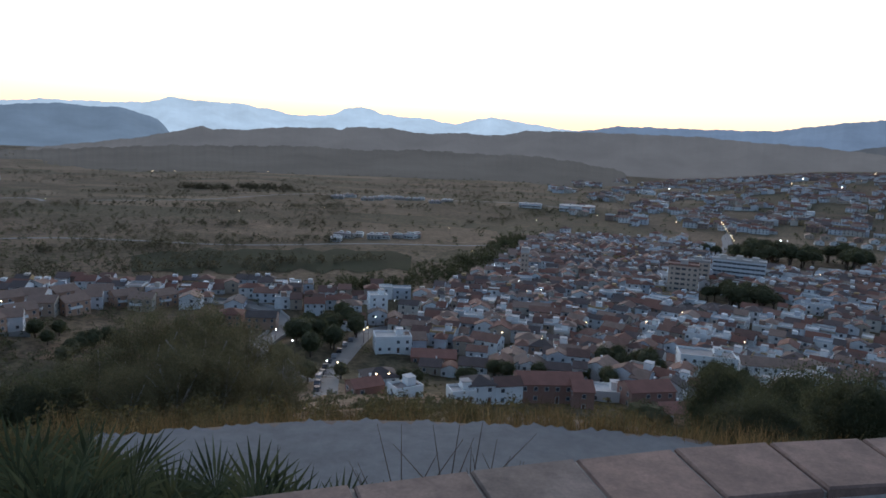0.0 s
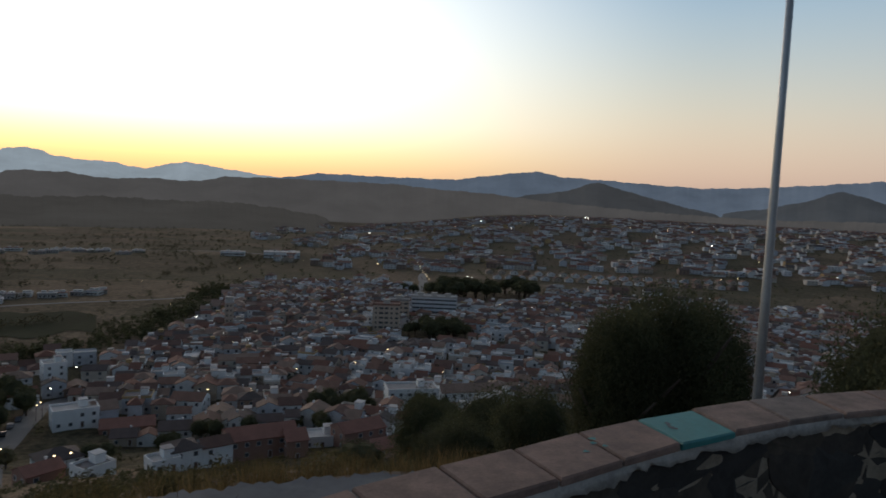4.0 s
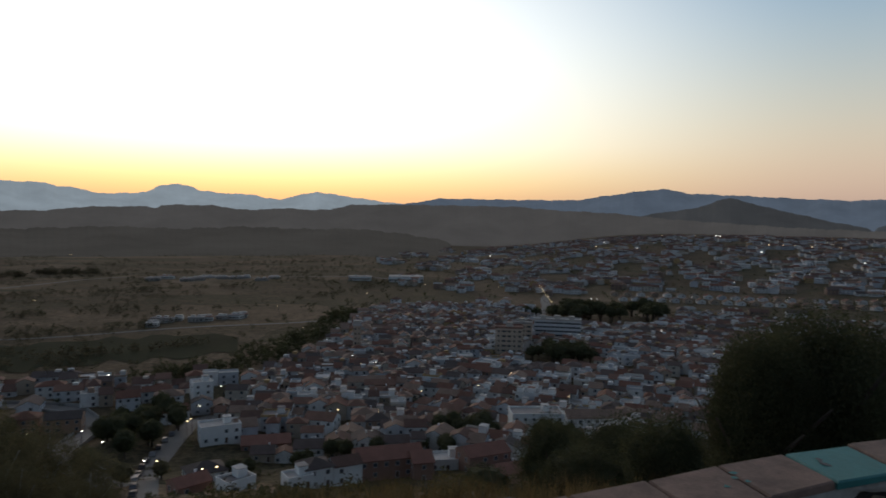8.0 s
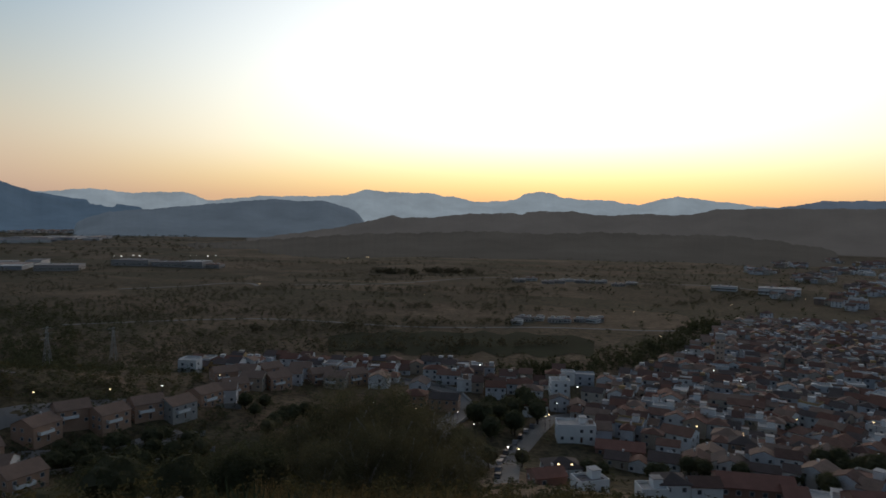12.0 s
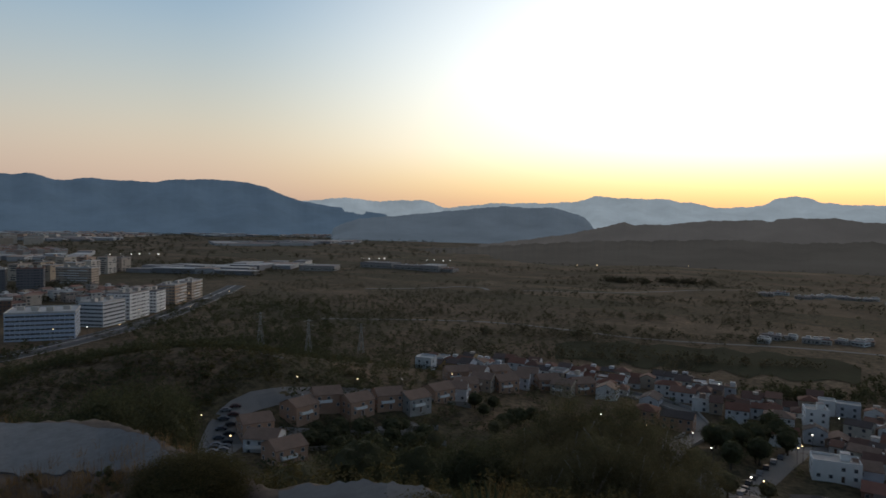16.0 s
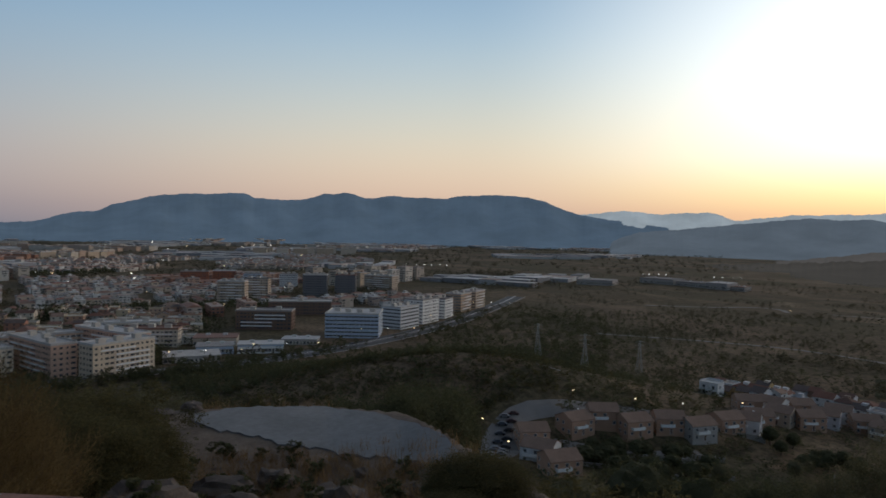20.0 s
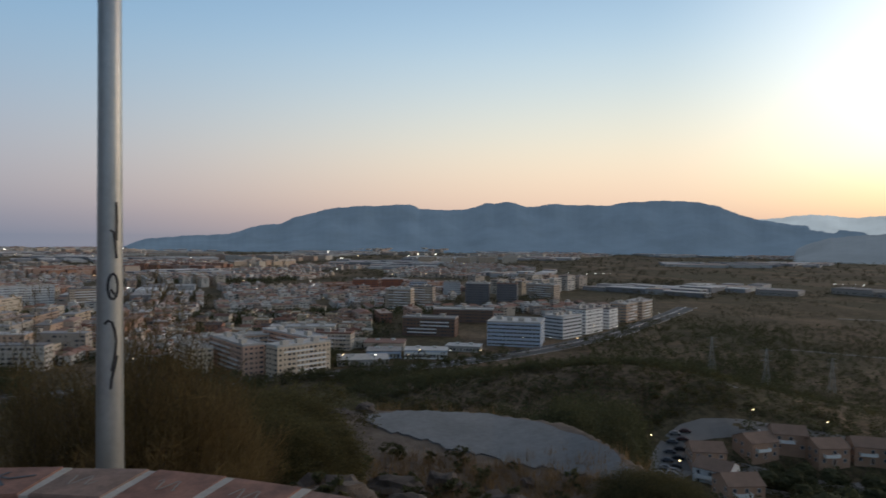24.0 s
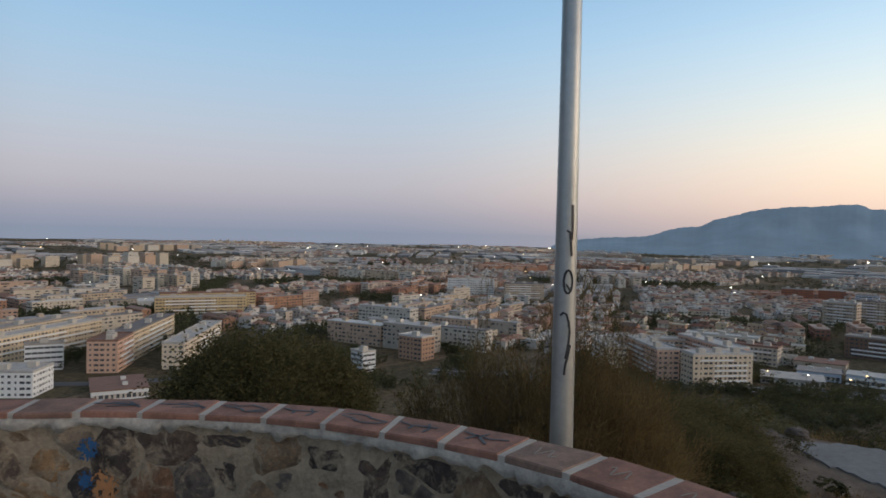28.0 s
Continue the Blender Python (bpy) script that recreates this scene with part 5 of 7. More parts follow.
block(-560, 175, 46, 18, 5, radians(60), "brown brick block of flats", M_BROWNB, roof_huts=2)
# the near beige block with balconies
block_between(-418, 30, -434, 64, 14, 6, "cream apartment block with brown balconies", M_CREAM)
block_between(-426, 20, -478, 0, 14, 6, "cream and pink block of flats", M_PINKB)
block_between(-448, 62, -502, 36, 14, 6, "pinkish cream apartment block with balconies", M_PINKB)
block_between(-442, -10, -476, -22, 13, 5, "cream apartment block behind palms", M_CREAM)
block_between(-490, -20, -500, 50, 14, 5, "pale rendered block of flats")
block_between(-520, 60, -505, 96, 14, 4, "white low block of flats")
block_between(-560, 40, -548, 90, 14, 4, "white low block of flats")
# ordered blocks south along the avenue
block_between(-290, -362, -396, -374, 13, 6, "long yellowish apartment block with balconies", M_SAND)
block_between(-300, -392, -410, -404, 13, 6, "long yellowish block of flats", M_SAND)
block_between(-322, -298, -350, -311, 17, 6, "pink brick end of a long block of flats", M_PINKB)
block_between(-352, -312, -442, -350, 14, 6, "long cream block of flats with balconies", M_SAND)
block_between(-346, -268, -440, -306, 13, 5, "cream rendered block of flats", M_CREAM)
block(-318, -336, 20, 9, 5, radians(136), "white gable-ended block of flats", M_PALE, balconies=False, roof_huts=1)
block(-267, -305, 34, 22, 4, radians(-68), "white modern office with square windows", M_WHITE, balconies=False, roof_huts=3)
block(-437, -143, 20, 14, 5, radians(70), "pink brick apartment block among trees", M_PINK, balconies=False, roof_huts=1)
block(-384, -160, 12, 10, 4, radians(60), "white slab tower end wall", M_PALE, balconies=False, roof_huts=1)
block_between(-548, -446, -604, -382, 14, 6, "long yellow block of flats", M_OCHRE)
block_between(-585, -470, -650, -400, 14, 6, "yellow ochre block of flats", M_OCHRE)
block_between(-900, -250, -920, -190, 16, 8, "pale slab block of flats", M_PALE)
block_between(-900, -170, -915, -120, 16, 7, "pale slab block of flats", M_BEIGE)
TAKEN += [(-267, -305, 24), (-318, -336, 12), (-343, -368, 14), (-310, -364, 16), (-380, -373, 16), (-330, -395, 18), (-385, -402, 18), (-340, -306, 18), (-400, -332, 22), (-430, -345, 18), (-370, -278, 16), (-420, -298, 18), (-452, 10, 24), (-475, 49, 26), (-459, -16, 16), (-576, -414, 34), (-617, -435, 34), (-437, -143, 14), (-384, -160, 10), (-430, 10, 30), (-425, 50, 22), (-463, 14, 30), (-495, 15, 38), (-288, -256, 26), (-340, -326, 30), (-393, -371, 30), (-396, -278, 34), (-445, -281, 32), (-470, -330, 32), (-585, -418, 34), (-640, -340, 34), (-910, -220, 36), (-907, -145, 30),
          (-499, 229, 30), (-523, 284, 20), (-545, 318, 22), (-567, 353, 16), (-600, 396, 18), (-622, 430, 18), (-640, 235, 36), (-560, 175, 28), (-813, 318, 22), (-796, 352, 20), (-1060, 222, 26), (-1068, 268, 22), (-985, 288, 18), (-962, 334, 18), (-850, 430, 28), (-760, 200, 20), (-800, 240, 20), (-880, 130, 26), (-850, 190, 26)]


# ---- low sheds and car showrooms by the road ----
def shed(x, y, w, d, h, yaw, label, wall, stripe=None, category="commercial building"):
    TAKEN.append((x, y, max(w, d) * 0.5))
    root = tagged(new("commercial_building"), label, category)
    root.location, root.rotation_euler = (x, y, gz(x, y)), (0, 0, yaw)
    part("wall", mesh_of("wall", *box_data(-w / 2, w / 2, -d / 2, d / 2, -1, h), [wall]), None, root)
    part("roof", mesh_of("roof", *box_data(-w / 2 - 0.4, w / 2 + 0.4, -d / 2 - 0.4, d / 2 + 0.4, h, h + 0.5), [M_FLAT]), None, root)
    for k in range(2):
        V, F = box_data(-1.5, 1.5, -1.2, 1.2, 0, 1.4)
        put("roof_unit", cached("roof_unit", lambda: mesh_of("roof_unit", V, F, [M_FRAME])), (k - 0.5) * w * 0.4, d * 0.1, h + 0.5, 0, root)
    for side in facing(x, y, yaw):
        span, off = (w, d / 2) if side in (0, 2) else (d, w / 2)
        ang = (0, math.pi / 2, math.pi, -math.pi / 2)[side]
        put("ribbon_window", band_mesh(span - 1.0, max(2, int(span / 2.5)), min(2.2, h * 0.45)), off * math.sin(ang), -off * math.cos(ang), h * 0.2, ang, root)
        if stripe:
            V2, F2 = box_data(-span / 2, span / 2, -0.15, 0.05, 0, 0.9)
            put("fascia", mesh_of("fascia", V2, F2, [stripe]), off * math.sin(ang), -off * math.cos(ang), h - 1.1, ang, root)
    return root


shed(-458, 140, 30, 16, 6, radians(70), "white car showroom with dark glazing", M_WHITE, M_BLUEP)
shed(-470, 112, 24, 18, 5, radians(75), "blue and white car showroom", M_BLUEP)
shed(-448, 92, 34, 22, 4, radians(80), "low grey workshop with pale roof", M_PALEWALL)
shed(-500, 120, 30, 20, 6, radians(70), "beige flat-roofed shop building", M_BEIGE)
shed(-478, 176, 26, 14, 4, radians(60), "low grey service building beside road", M_PALEWALL)
shed(-288, -256, 34, 26, 5, radians(45), "low grey warehouse with a pale roof", M_PALE)
for (x, y), w, d, h in (((-786, 940), 62, 40, 9), ((-728, 953), 50, 34, 7), ((-684, 962), 34, 40, 10), ((-655, 970), 22, 26, 6)):
    shed(x, y, w, d, h, radians(12), "long pale factory shed beyond the fields", M_PALEWALL)
shed(-820, 820, 60, 40, 8, radians(30), "pale warehouse beyond the fields", M_PALEWALL)
for k in range(8):
    x, y = polar(9.0 - 7.2 * k / 7 + rh.uniform(-0.3, 0.3), 552 + 44 * rh.random())
    shed(x, y, rh.uniform(6, 16), rh.uniform(6, 10), rh.uniform(2.2, 3.6), radians(rh.uniform(-25, 25)), "white farm building among the fields", (M_WHITE, M_PALEWALL)[k % 2], category="farm building")
for k in range(10):
    x, y = polar(8.6 - 9.0 * k / 9 + rh.uniform(-0.3, 0.3), 905 + 60 * rh.random())
    shed(x, y, rh.uniform(9, 24), rh.uniform(8, 12), rh.uniform(2.5, 4), radians(rh.uniform(-20, 20)), "pale farm hall beyond the fields", (M_PALEWALL, M_WHITE, M_PALEWALL)[k % 3], category="farm building")
shed(180, 900, 46, 26, 7, radians(-12), "white stepped building beside the road", M_WHITE)
shed(120, 920, 30, 16, 5, radians(-12), "white low building beside the road", M_WHITE)

# ---- streets of flats and villas across the city ----
def villas(az, r):
    return 78 < az < 104 and 520 < r < 760


VILLAS = []
district(villas, -620, 40, radians(75), 27.0, 9.5, 9.5, 4, floors=(2, 2, 2, 3), fill=0.5, kinds=("gable", "hip", "flat", "flat"), store=VILLAS)
far_houses("suburb_villas", VILLAS, M_FARCITY, M_FARROOF, "white villas of the new suburb among trees")


M_CREAMS = by_object("cream_quarter_render", [(0.0, (0.62, 0.54, 0.44)), (0.25, (0.54, 0.43, 0.32)), (0.45, (0.66, 0.61, 0.54)), (0.65, (0.56, 0.40, 0.30)), (0.85, (0.46, 0.40, 0.34))], island=True)
M_WHITES = by_object("white_quarter_render", [(0.0, (0.66, 0.62, 0.57)), (0.3, (0.54, 0.48, 0.43)), (0.55, (0.64, 0.52, 0.41)), (0.75, (0.42, 0.34, 0.29)), (0.88, (0.72, 0.70, 0.67))], island=True)
M_BRICKS = by_object("brick_quarter_walls", [(0.0, (0.42, 0.23, 0.15)), (0.3, (0.50, 0.33, 0.25)), (0.6, (0.36, 0.18, 0.12)), (0.85, (0.56, 0.46, 0.38))], island=True)
M_REDS = by_object("red_quarter_roofs", [(0.0, (0.34, 0.18, 0.13)), (0.3, (0.42, 0.27, 0.21)), (0.6, (0.28, 0.17, 0.13)), (0.85, (0.46, 0.36, 0.31))], island=True)
M_PALES = by_object("pale_quarter_roofs", [(0.0, (0.42, 0.40, 0.39)), (0.25, (0.58, 0.55, 0.53)), (0.45, (0.27, 0.25, 0.25)), (0.65, (0.48, 0.36, 0.30)), (0.85, (0.68, 0.67, 0.66))], island=True)
PARKS, STREETS = [], []


def quarters(name, label, az0, az1, r0, r1, cell, mix, seed, coarse=1.0):
    """A stretch of city, quarter by quarter: each one laid out in its own rows, of one kind of building, with parks between."""
    q = random.Random(seed)
    V, F, I = [], [], []
    n = int(r1 / cell) + 2
    for i in range(-n, n):
        for j in range(-n, n):
            cx, cy = (i + 0.5) * cell + q.uniform(-0.15, 0.15) * cell, (j + 0.5) * cell + q.uniform(-0.15, 0.15) * cell
            az, r = bearing(cx, cy)
            kind = q.choices([k for k, _ in mix], [w for _, w in mix])[0]
            if not (az0 < az < az1 and r0 < r < r1):
                continue
            yaw = radians(24) + 0.5 * math.sin(cx / 420) + 0.4 * math.sin(cy / 500) + q.choice((0, 0, math.pi / 2)) + q.uniform(-0.12, 0.12)
            if kind == "park":
                PARKS.append((cx, cy, cell * 0.5))
                continue
            pitch, depth = {"rows": (27, 12), "low": (18, 9), "sheds": (42, 28), "brick": (24, 11), "towers": (46, 15)}[kind]
            pitch, depth = pitch * coarse, depth * coarse
            ca, sa = math.cos(yaw), math.sin(yaw)
            floors = {"rows": q.choice((4, 5, 5)), "low": 2, "sheds": 2, "brick": q.choice((3, 4)), "towers": q.choice((7, 8))}[kind]
            wall = {"rows": 0, "low": 1, "sheds": 3, "brick": 2, "towers": 0}[kind]
            half = cell * 0.47
            for row in range(int(2 * half / pitch)):
                v0, u = -half + (row + 0.5) * pitch, -half
                while u < half:
                    w = {"rows": q.uniform(24, 58), "low": q.uniform(7, 15), "sheds": q.uniform(24, 66), "brick": q.uniform(18, 40), "towers": q.uniform(20, 30)}[kind] * coarse
                    uc = u + w / 2
                    u += w + q.choice((0.3, 2, 9)) * coarse + (14 if kind == "towers" else 0)
                    x, y = cx + uc * ca - v0 * sa, cy + uc * sa + v0 * ca
                    if q.random() < 0.1 or not free(x, y, min(w, 20) * 0.5):
                        continue
                    d = depth * q.uniform(0.8, 1.15)
                    h = q.uniform(5, 9) if kind == "sheds" else (floors + q.choice((-1, 0, 0, 0, 1))) * 3.0 + 0.6
                    z = gz(x, y)
                    pieces = [(*box_data(-w / 2, w / 2, -d / 2, d / 2, -2, h), wall)]
                    if (kind == "low" and q.random() < 0.6) or (kind == "brick" and q.random() < 0.5):
                        e, p = 0.5, d * 0.2
                        pieces.append(([(-w / 2 - e, -d / 2 - e, h), (w / 2 + e, -d / 2 - e, h), (w / 2 + e, d / 2 + e, h), (-w / 2 - e, d / 2 + e, h), (-w / 2 + e * 3, 0, h + p), (w / 2 - e * 3, 0, h + p)], [(3, 2, 1, 0), (0, 1, 5, 4), (2, 3, 4, 5), (1, 2, 5), (3, 0, 4)], 4))
                    else:
                        pieces.append((*box_data(-w / 2 - 0.25, w / 2 + 0.25, -d / 2 - 0.25, d / 2 + 0.25, h, h + 0.6), 5))
                        for k in range(max(1, int(w / 18))) if kind != "sheds" else ():
                            a = (k + 0.5) / max(1, int(w / 18)) * w - w / 2
                            pieces.append((*box_data(a - 2, a + 2, -2, 2, h + 0.6, h + 3), wall))
                    if r < 1500 and kind != "sheds":
                        for side in facing(x, y, yaw):
                            span, off = (w, d / 2) if side in (0, 2) else (d, w / 2)
                            s = 1 if side in (1, 2) else -1
                            m = max(1, int(span / 3.6)) if r < 900 else max(1, int(span / 9))
                            wide = 0.9 if r < 900 else span / m * 0.36
                            for fl in range(int(h / 3)):
                                for k in range(m):
                                    if q.random() < 0.3:
                                        continue
                                    wide = span / m * q.choice((0.14, 0.24, 0.36))
                                    c = (k + 0.5) / m * span - span / 2
                                    b = box_data(c - wide, c + wide, s * off - 0.08, s * off + 0.08, fl * 3 + 0.9, fl * 3 + 2.3) if side in (0, 2) else box_data(s * off - 0.08, s * off + 0.08, c - wide, c + wide, fl * 3 + 0.9, fl * 3 + 2.3)
                                    pieces.append((*b, 6))
                    v, f, m_ = join(pieces)
                    o = len(V)
                    V += [(x + a * ca - b * sa, y + a * sa + b * ca, z + c) for a, b, c in v]
                    F += [tuple(kk + o for kk in qd) for qd in f]
                    I += m_
                v0 += pitch * 0.5
                STREETS.append((cx - half * ca - v0 * sa, cy - half * sa + v0 * ca, cx + half * ca - v0 * sa, cy + half * sa + v0 * ca))
    return tagged(new(name, mesh_of(name, V, F, [M_CREAMS, M_WHITES, M_BRICKS, M_SHED, M_REDS, M_PALES, M_GLASS], I)), label, "city", kind="stuff")


BELTS = [[polar(140, 715), polar(133, 740), polar(126, 765)], [polar(122, 1080), polar(114, 1105), polar(105, 1120)], [polar(129, 520), polar(127, 760), polar(124, 1200)], [polar(92, 700), polar(82, 720), polar(72, 745)], [polar(118, 560), polar(110, 575), polar(104, 600)], [polar(100, 800), polar(112, 850)], [polar(140, 1100), polar(128, 1250)], [polar(98, 1250), polar(84, 1350)], [polar(116, 1700), polar(100, 1800)], [polar(140, 1900), polar(124, 2000)]]
for line in BELTS:
    for p0, p1 in zip(line, line[1:]):
        m_ = max(2, int(math.hypot(p1[0] - p0[0], p1[1] - p0[1]) / 22))
        TAKEN += [(p0[0] + (p1[0] - p0[0]) * k / m_, p0[1] + (p1[1] - p0[1]) * k / m_, 20) for k in range(m_ + 1)]
quarters("city_apartment_blocks", "cream, pink and brick apartment blocks of the city", 96, 146, 500, 1000, 120, (("rows", 3), ("low", 3), ("brick", 3), ("sheds", 0.7), ("park", 1.3)), 21)
quarters("far_city_quarters", "pale city roofs and blocks between dark parks", 64, 146, 1000, 2000, 190, (("rows", 1.2), ("low", 4), ("brick", 1.5), ("sheds", 3), ("towers", 0.4), ("park", 2.6)), 22)
quarters("horizon_city_roofs", "pale hazy city roofs reaching the horizon", 60, 146, 2000, 4700, 330, (("rows", 0.6), ("low", 2), ("sheds", 5), ("towers", 0.3), ("park", 3)), 26, 1.7)
quarters("suburb_blocks", "mixed blocks of the new suburb", 60, 96, 690, 1000, 110, (("rows", 0.6), ("low", 5), ("brick", 0.5), ("park", 3)), 23)
quarters("far_industrial_sheds", "hazy far industrial sheds on the plain", 38, 66, 1500, 4500, 330, (("low", 1), ("sheds", 3), ("park", 6)), 25, 1.7)
quarters("far_warehouses", "low white warehouses beyond the main road", 47, 60, 1000, 1400, 150, (("sheds", 3), ("park", 3)), 24)


# ---- roads ----
def road(name, pts, width, material, label, lift=0.12, category="road", step=6.0):
    P = [Vector((x, y)) for x, y in pts]
    fine = []
    for i in range(len(P) - 1):
        p0, p1, p2, p3 = P[max(i - 1, 0)], P[i], P[i + 1], P[min(i + 2, len(P) - 1)]
        n = max(2, int((p2 - p1).length / step))
        for k in range(n):
            t = k / n
            fine.append(0.5 * ((2 * p1) + (p2 - p0) * t + (2 * p0 - 5 * p1 + 4 * p2 - p3) * t * t + (3 * p1 - p0 - 3 * p2 + p3) * t ** 3))
    fine.append(P[-1])
    V, F = [], []
    for i, p in enumerate(fine):
        d = (fine[min(i + 1, len(fine) - 1)] - fine[max(i - 1, 0)]).normalized()
        s = Vector((-d.y, d.x)) * width / 2
        for k in (-1, -0.5, 0, 0.5, 1):
            c = p + s * k
            V.append((c.x, c.y, gz(c.x, c.y) + lift))
    for i in range(len(fine) - 1):
        for k in range(4):
            F.append((i * 5 + k, i * 5 + k + 1, i * 5 + 6 + k, i * 5 + 5 + k))
    ob = new(name, mesh_of(name, V, F, [material]))
    tagged(ob, label, category, kind="structure")
    return fine


HIGHWAY = [(-400, -120), (-410, -20), (-419, 75), (-424, 128), (-458, 221), (-510, 314), (-581, 410), (-645, 488), (-700, 552)]
road("road_main", HIGHWAY, 21, M_PAVE, "dual carriageway bed with pale kerbs past the offices", 0.25)
for side, wide, mat, lab, up in ((-5.4, 8.2, M_ASPHALT, "dark asphalt carriageway", 0.31), (5.4, 8.2, M_ASPHALT, "dark asphalt carriageway", 0.31), (0.0, 0.7, M_WHITE, "pale concrete median barrier", 1.0), (13.0, 0.4, M_WHITE, "pale roadside barrier", 0.95)):
    lane = []
    for i, (x, y) in enumerate(HIGHWAY):
        (x0, y0), (x1, y1) = HIGHWAY[max(i - 1, 0)], HIGHWAY[min(i + 1, len(HIGHWAY) - 1)]
        n_ = math.hypot(x1 - x0, y1 - y0)
        lane.append((x + side * (y1 - y0) / n_, y - side * (x1 - x0) / n_))
    road("road_lane" if wide > 1 else "trim_barrier", lane, wide, mat, lab, up, "road" if wide > 1 else "barrier")
road("road_hill", [(-30, 178), (-32, 190), (-35.7, 228), (-31, 266), (-26, 300), (10, 318), (60, 330)], 7, M_PAVE, "pale street climbing from the junction")
CURVE = road("road_curve", [(-38, 196), (-56, 226), (-69, 250), (-67, 275), (-71, 298), (-86, 320), (-120, 330)], 8, M_PAVE, "pale curved street under the pink houses")
for i in range(4, len(CURVE) - 3, 3):
    for side in (-1, 1):
        a_, b_ = CURVE[i], CURVE[min(i + 3, len(CURVE) - 1)]
        d_ = (b_ - a_).normalized()
        m_ = (a_ + b_) / 2 + Vector((d_.y, -d_.x)) * 4.6 * side
        wall_s = new("street_wall", mesh_of("street_wall", *box_data(-(b_ - a_).length / 2 - 0.1, (b_ - a_).length / 2 + 0.1, -0.15, 0.15, -1.2, 1.3 if side > 0 else 0.9), [M_PALEWALL]))
        wall_s.location, wall_s.rotation_euler = (m_.x, m_.y, gz(m_.x, m_.y)), (0, 0, math.atan2(d_.y, d_.x))
        tagged(wall_s, "pale rendered wall along the curved street", "wall", "street walls")
road("road_rows", [polar(52.4, 200), polar(53.4, 222), polar(53.2, 246), polar(51.4, 264), polar(48.4, 271), polar(44, 280), polar(38, 290), polar(33, 318)], 10, M_PAVE, "street with parked cars by the row houses")
road("road_town", [(22, 246), (50, 240), (78, 236), (104, 256), (150, 300)], 7, M_PAVE, "pale town street with walls")
road("road_far", [(230, 560), (262, 610), (290, 680), (330, 760), (380, 900)], 9, M_PAVE, "lit avenue leading out of the town")
road("road_field", [(-420, 420), (-300, 500), (-160, 505), (-60, 540), (40, 560), (90, 620)], 5, M_PAVE, "pale farm road across the fields")
road("road_farm", [(-400, 760), (-300, 800), (-200, 960), (-50, 965), (120, 960), (200, 880)], 5, M_PAVE, "pale country road")
road("road_bend", [(-560, 640), (-520, 700), (-500, 760), (-470, 770), (-440, 740)], 6, M_PAVE, "pale track bending round a knoll")
road("road_spur", [(-228, 206), (-262, 196), (-290, 214), (-310, 250), (-330, 300)], 2.2, M_PAVE, "dirt path over the dry spur")
road("road_forecourt", [polar(53.6, 216), polar(51.5, 246), polar(48, 247), polar(44, 246), polar(40, 247), polar(36.5, 256)], 9, M_PAVE, "pale forecourts before the row houses", 0.14)
road("road_tower", [(-345, -190), (-330, -240), (-300, -280), (-280, -330)], 10, M_ASPHALT, "dark avenue past the white office")
road("road_blocks", [(-330, -240), (-400, -250), (-480, -290), (-600, -360)], 9, M_ASPHALT, "city avenue between the long blocks")

# ---- trees and shrubs ----
def leaf_cloud(seed, clumps, leaves, size, shape="round", hollow=0.45, spread=0.13):
    """A crown of small leaves in clumps, in a unit space: 1 wide to each side, from 0 to 1 high."""
    g = np.random.RandomState(seed)
    C = []
    while len(C) < clumps:
        p = g.uniform(-1, 1, 3)
        n = np.linalg.norm(p)
        if n > 1 or n < hollow:
            continue
        if shape == "umbrella" and p[2] < -0.25:
            continue
        p = p * g.uniform(0.78, 0.97 if spread < 0.1 else 1.08)
        C.append(p)
    C = np.array(C)
    if shape == "cone":
        C[:, :2] *= (1.0 - 0.75 * (C[:, 2:3] * 0.5 + 0.5))
    L = np.repeat(C, leaves, axis=0) + g.normal(0, spread, (clumps * leaves, 3))
    n = len(L)
    a = g.normal(size=(n, 3))
    a /= np.linalg.norm(a, axis=1)[:, None]
    b = np.cross(a, g.normal(size=(n, 3)))
    b /= np.linalg.norm(b, axis=1)[:, None]
    s = size * g.uniform(0.6, 1.3, (n, 1))
    quad = np.stack([L - a * s, L + b * s * 0.45, L + a * s, L - b * s * 0.45], 1)
    quad[..., 2] = quad[..., 2] * 0.5 + 0.5
    return quad.reshape(-1, 3), np.arange(n * 4).reshape(n, 4)


def crown_core(seed, shape, size=0.83):
    """The dark inner mass of twigs and leaves that stops the light."""
    g = np.random.RandomState(seed + 900)
    bm = bmesh.new()
    bmesh.ops.create_icosphere(bm, subdivisions=3, radius=1)
    o = Vector(g.uniform(0, 40, 3))
    for v in bm.verts:
        d = size + 0.24 * noise.noise(v.co * 1.9 + o) + 0.16 * noise.noise(v.co * 4.5 + o)
        c = v.co * d
        if shape == "umbrella":
            c.z = max(c.z, -0.2)
        if shape == "cone":
            k = 1.0 - 0.75 * (c.z * 0.5 + 0.5)
            c.x, c.y = c.x * k, c.y * k
        v.co = (c.x, c.y, c.z * 0.5 + 0.5)
    V = [tuple(v.co) for v in bm.verts]
    F = [tuple(v.index for v in f.verts) for f in bm.faces]
    bm.free()
    return V, F


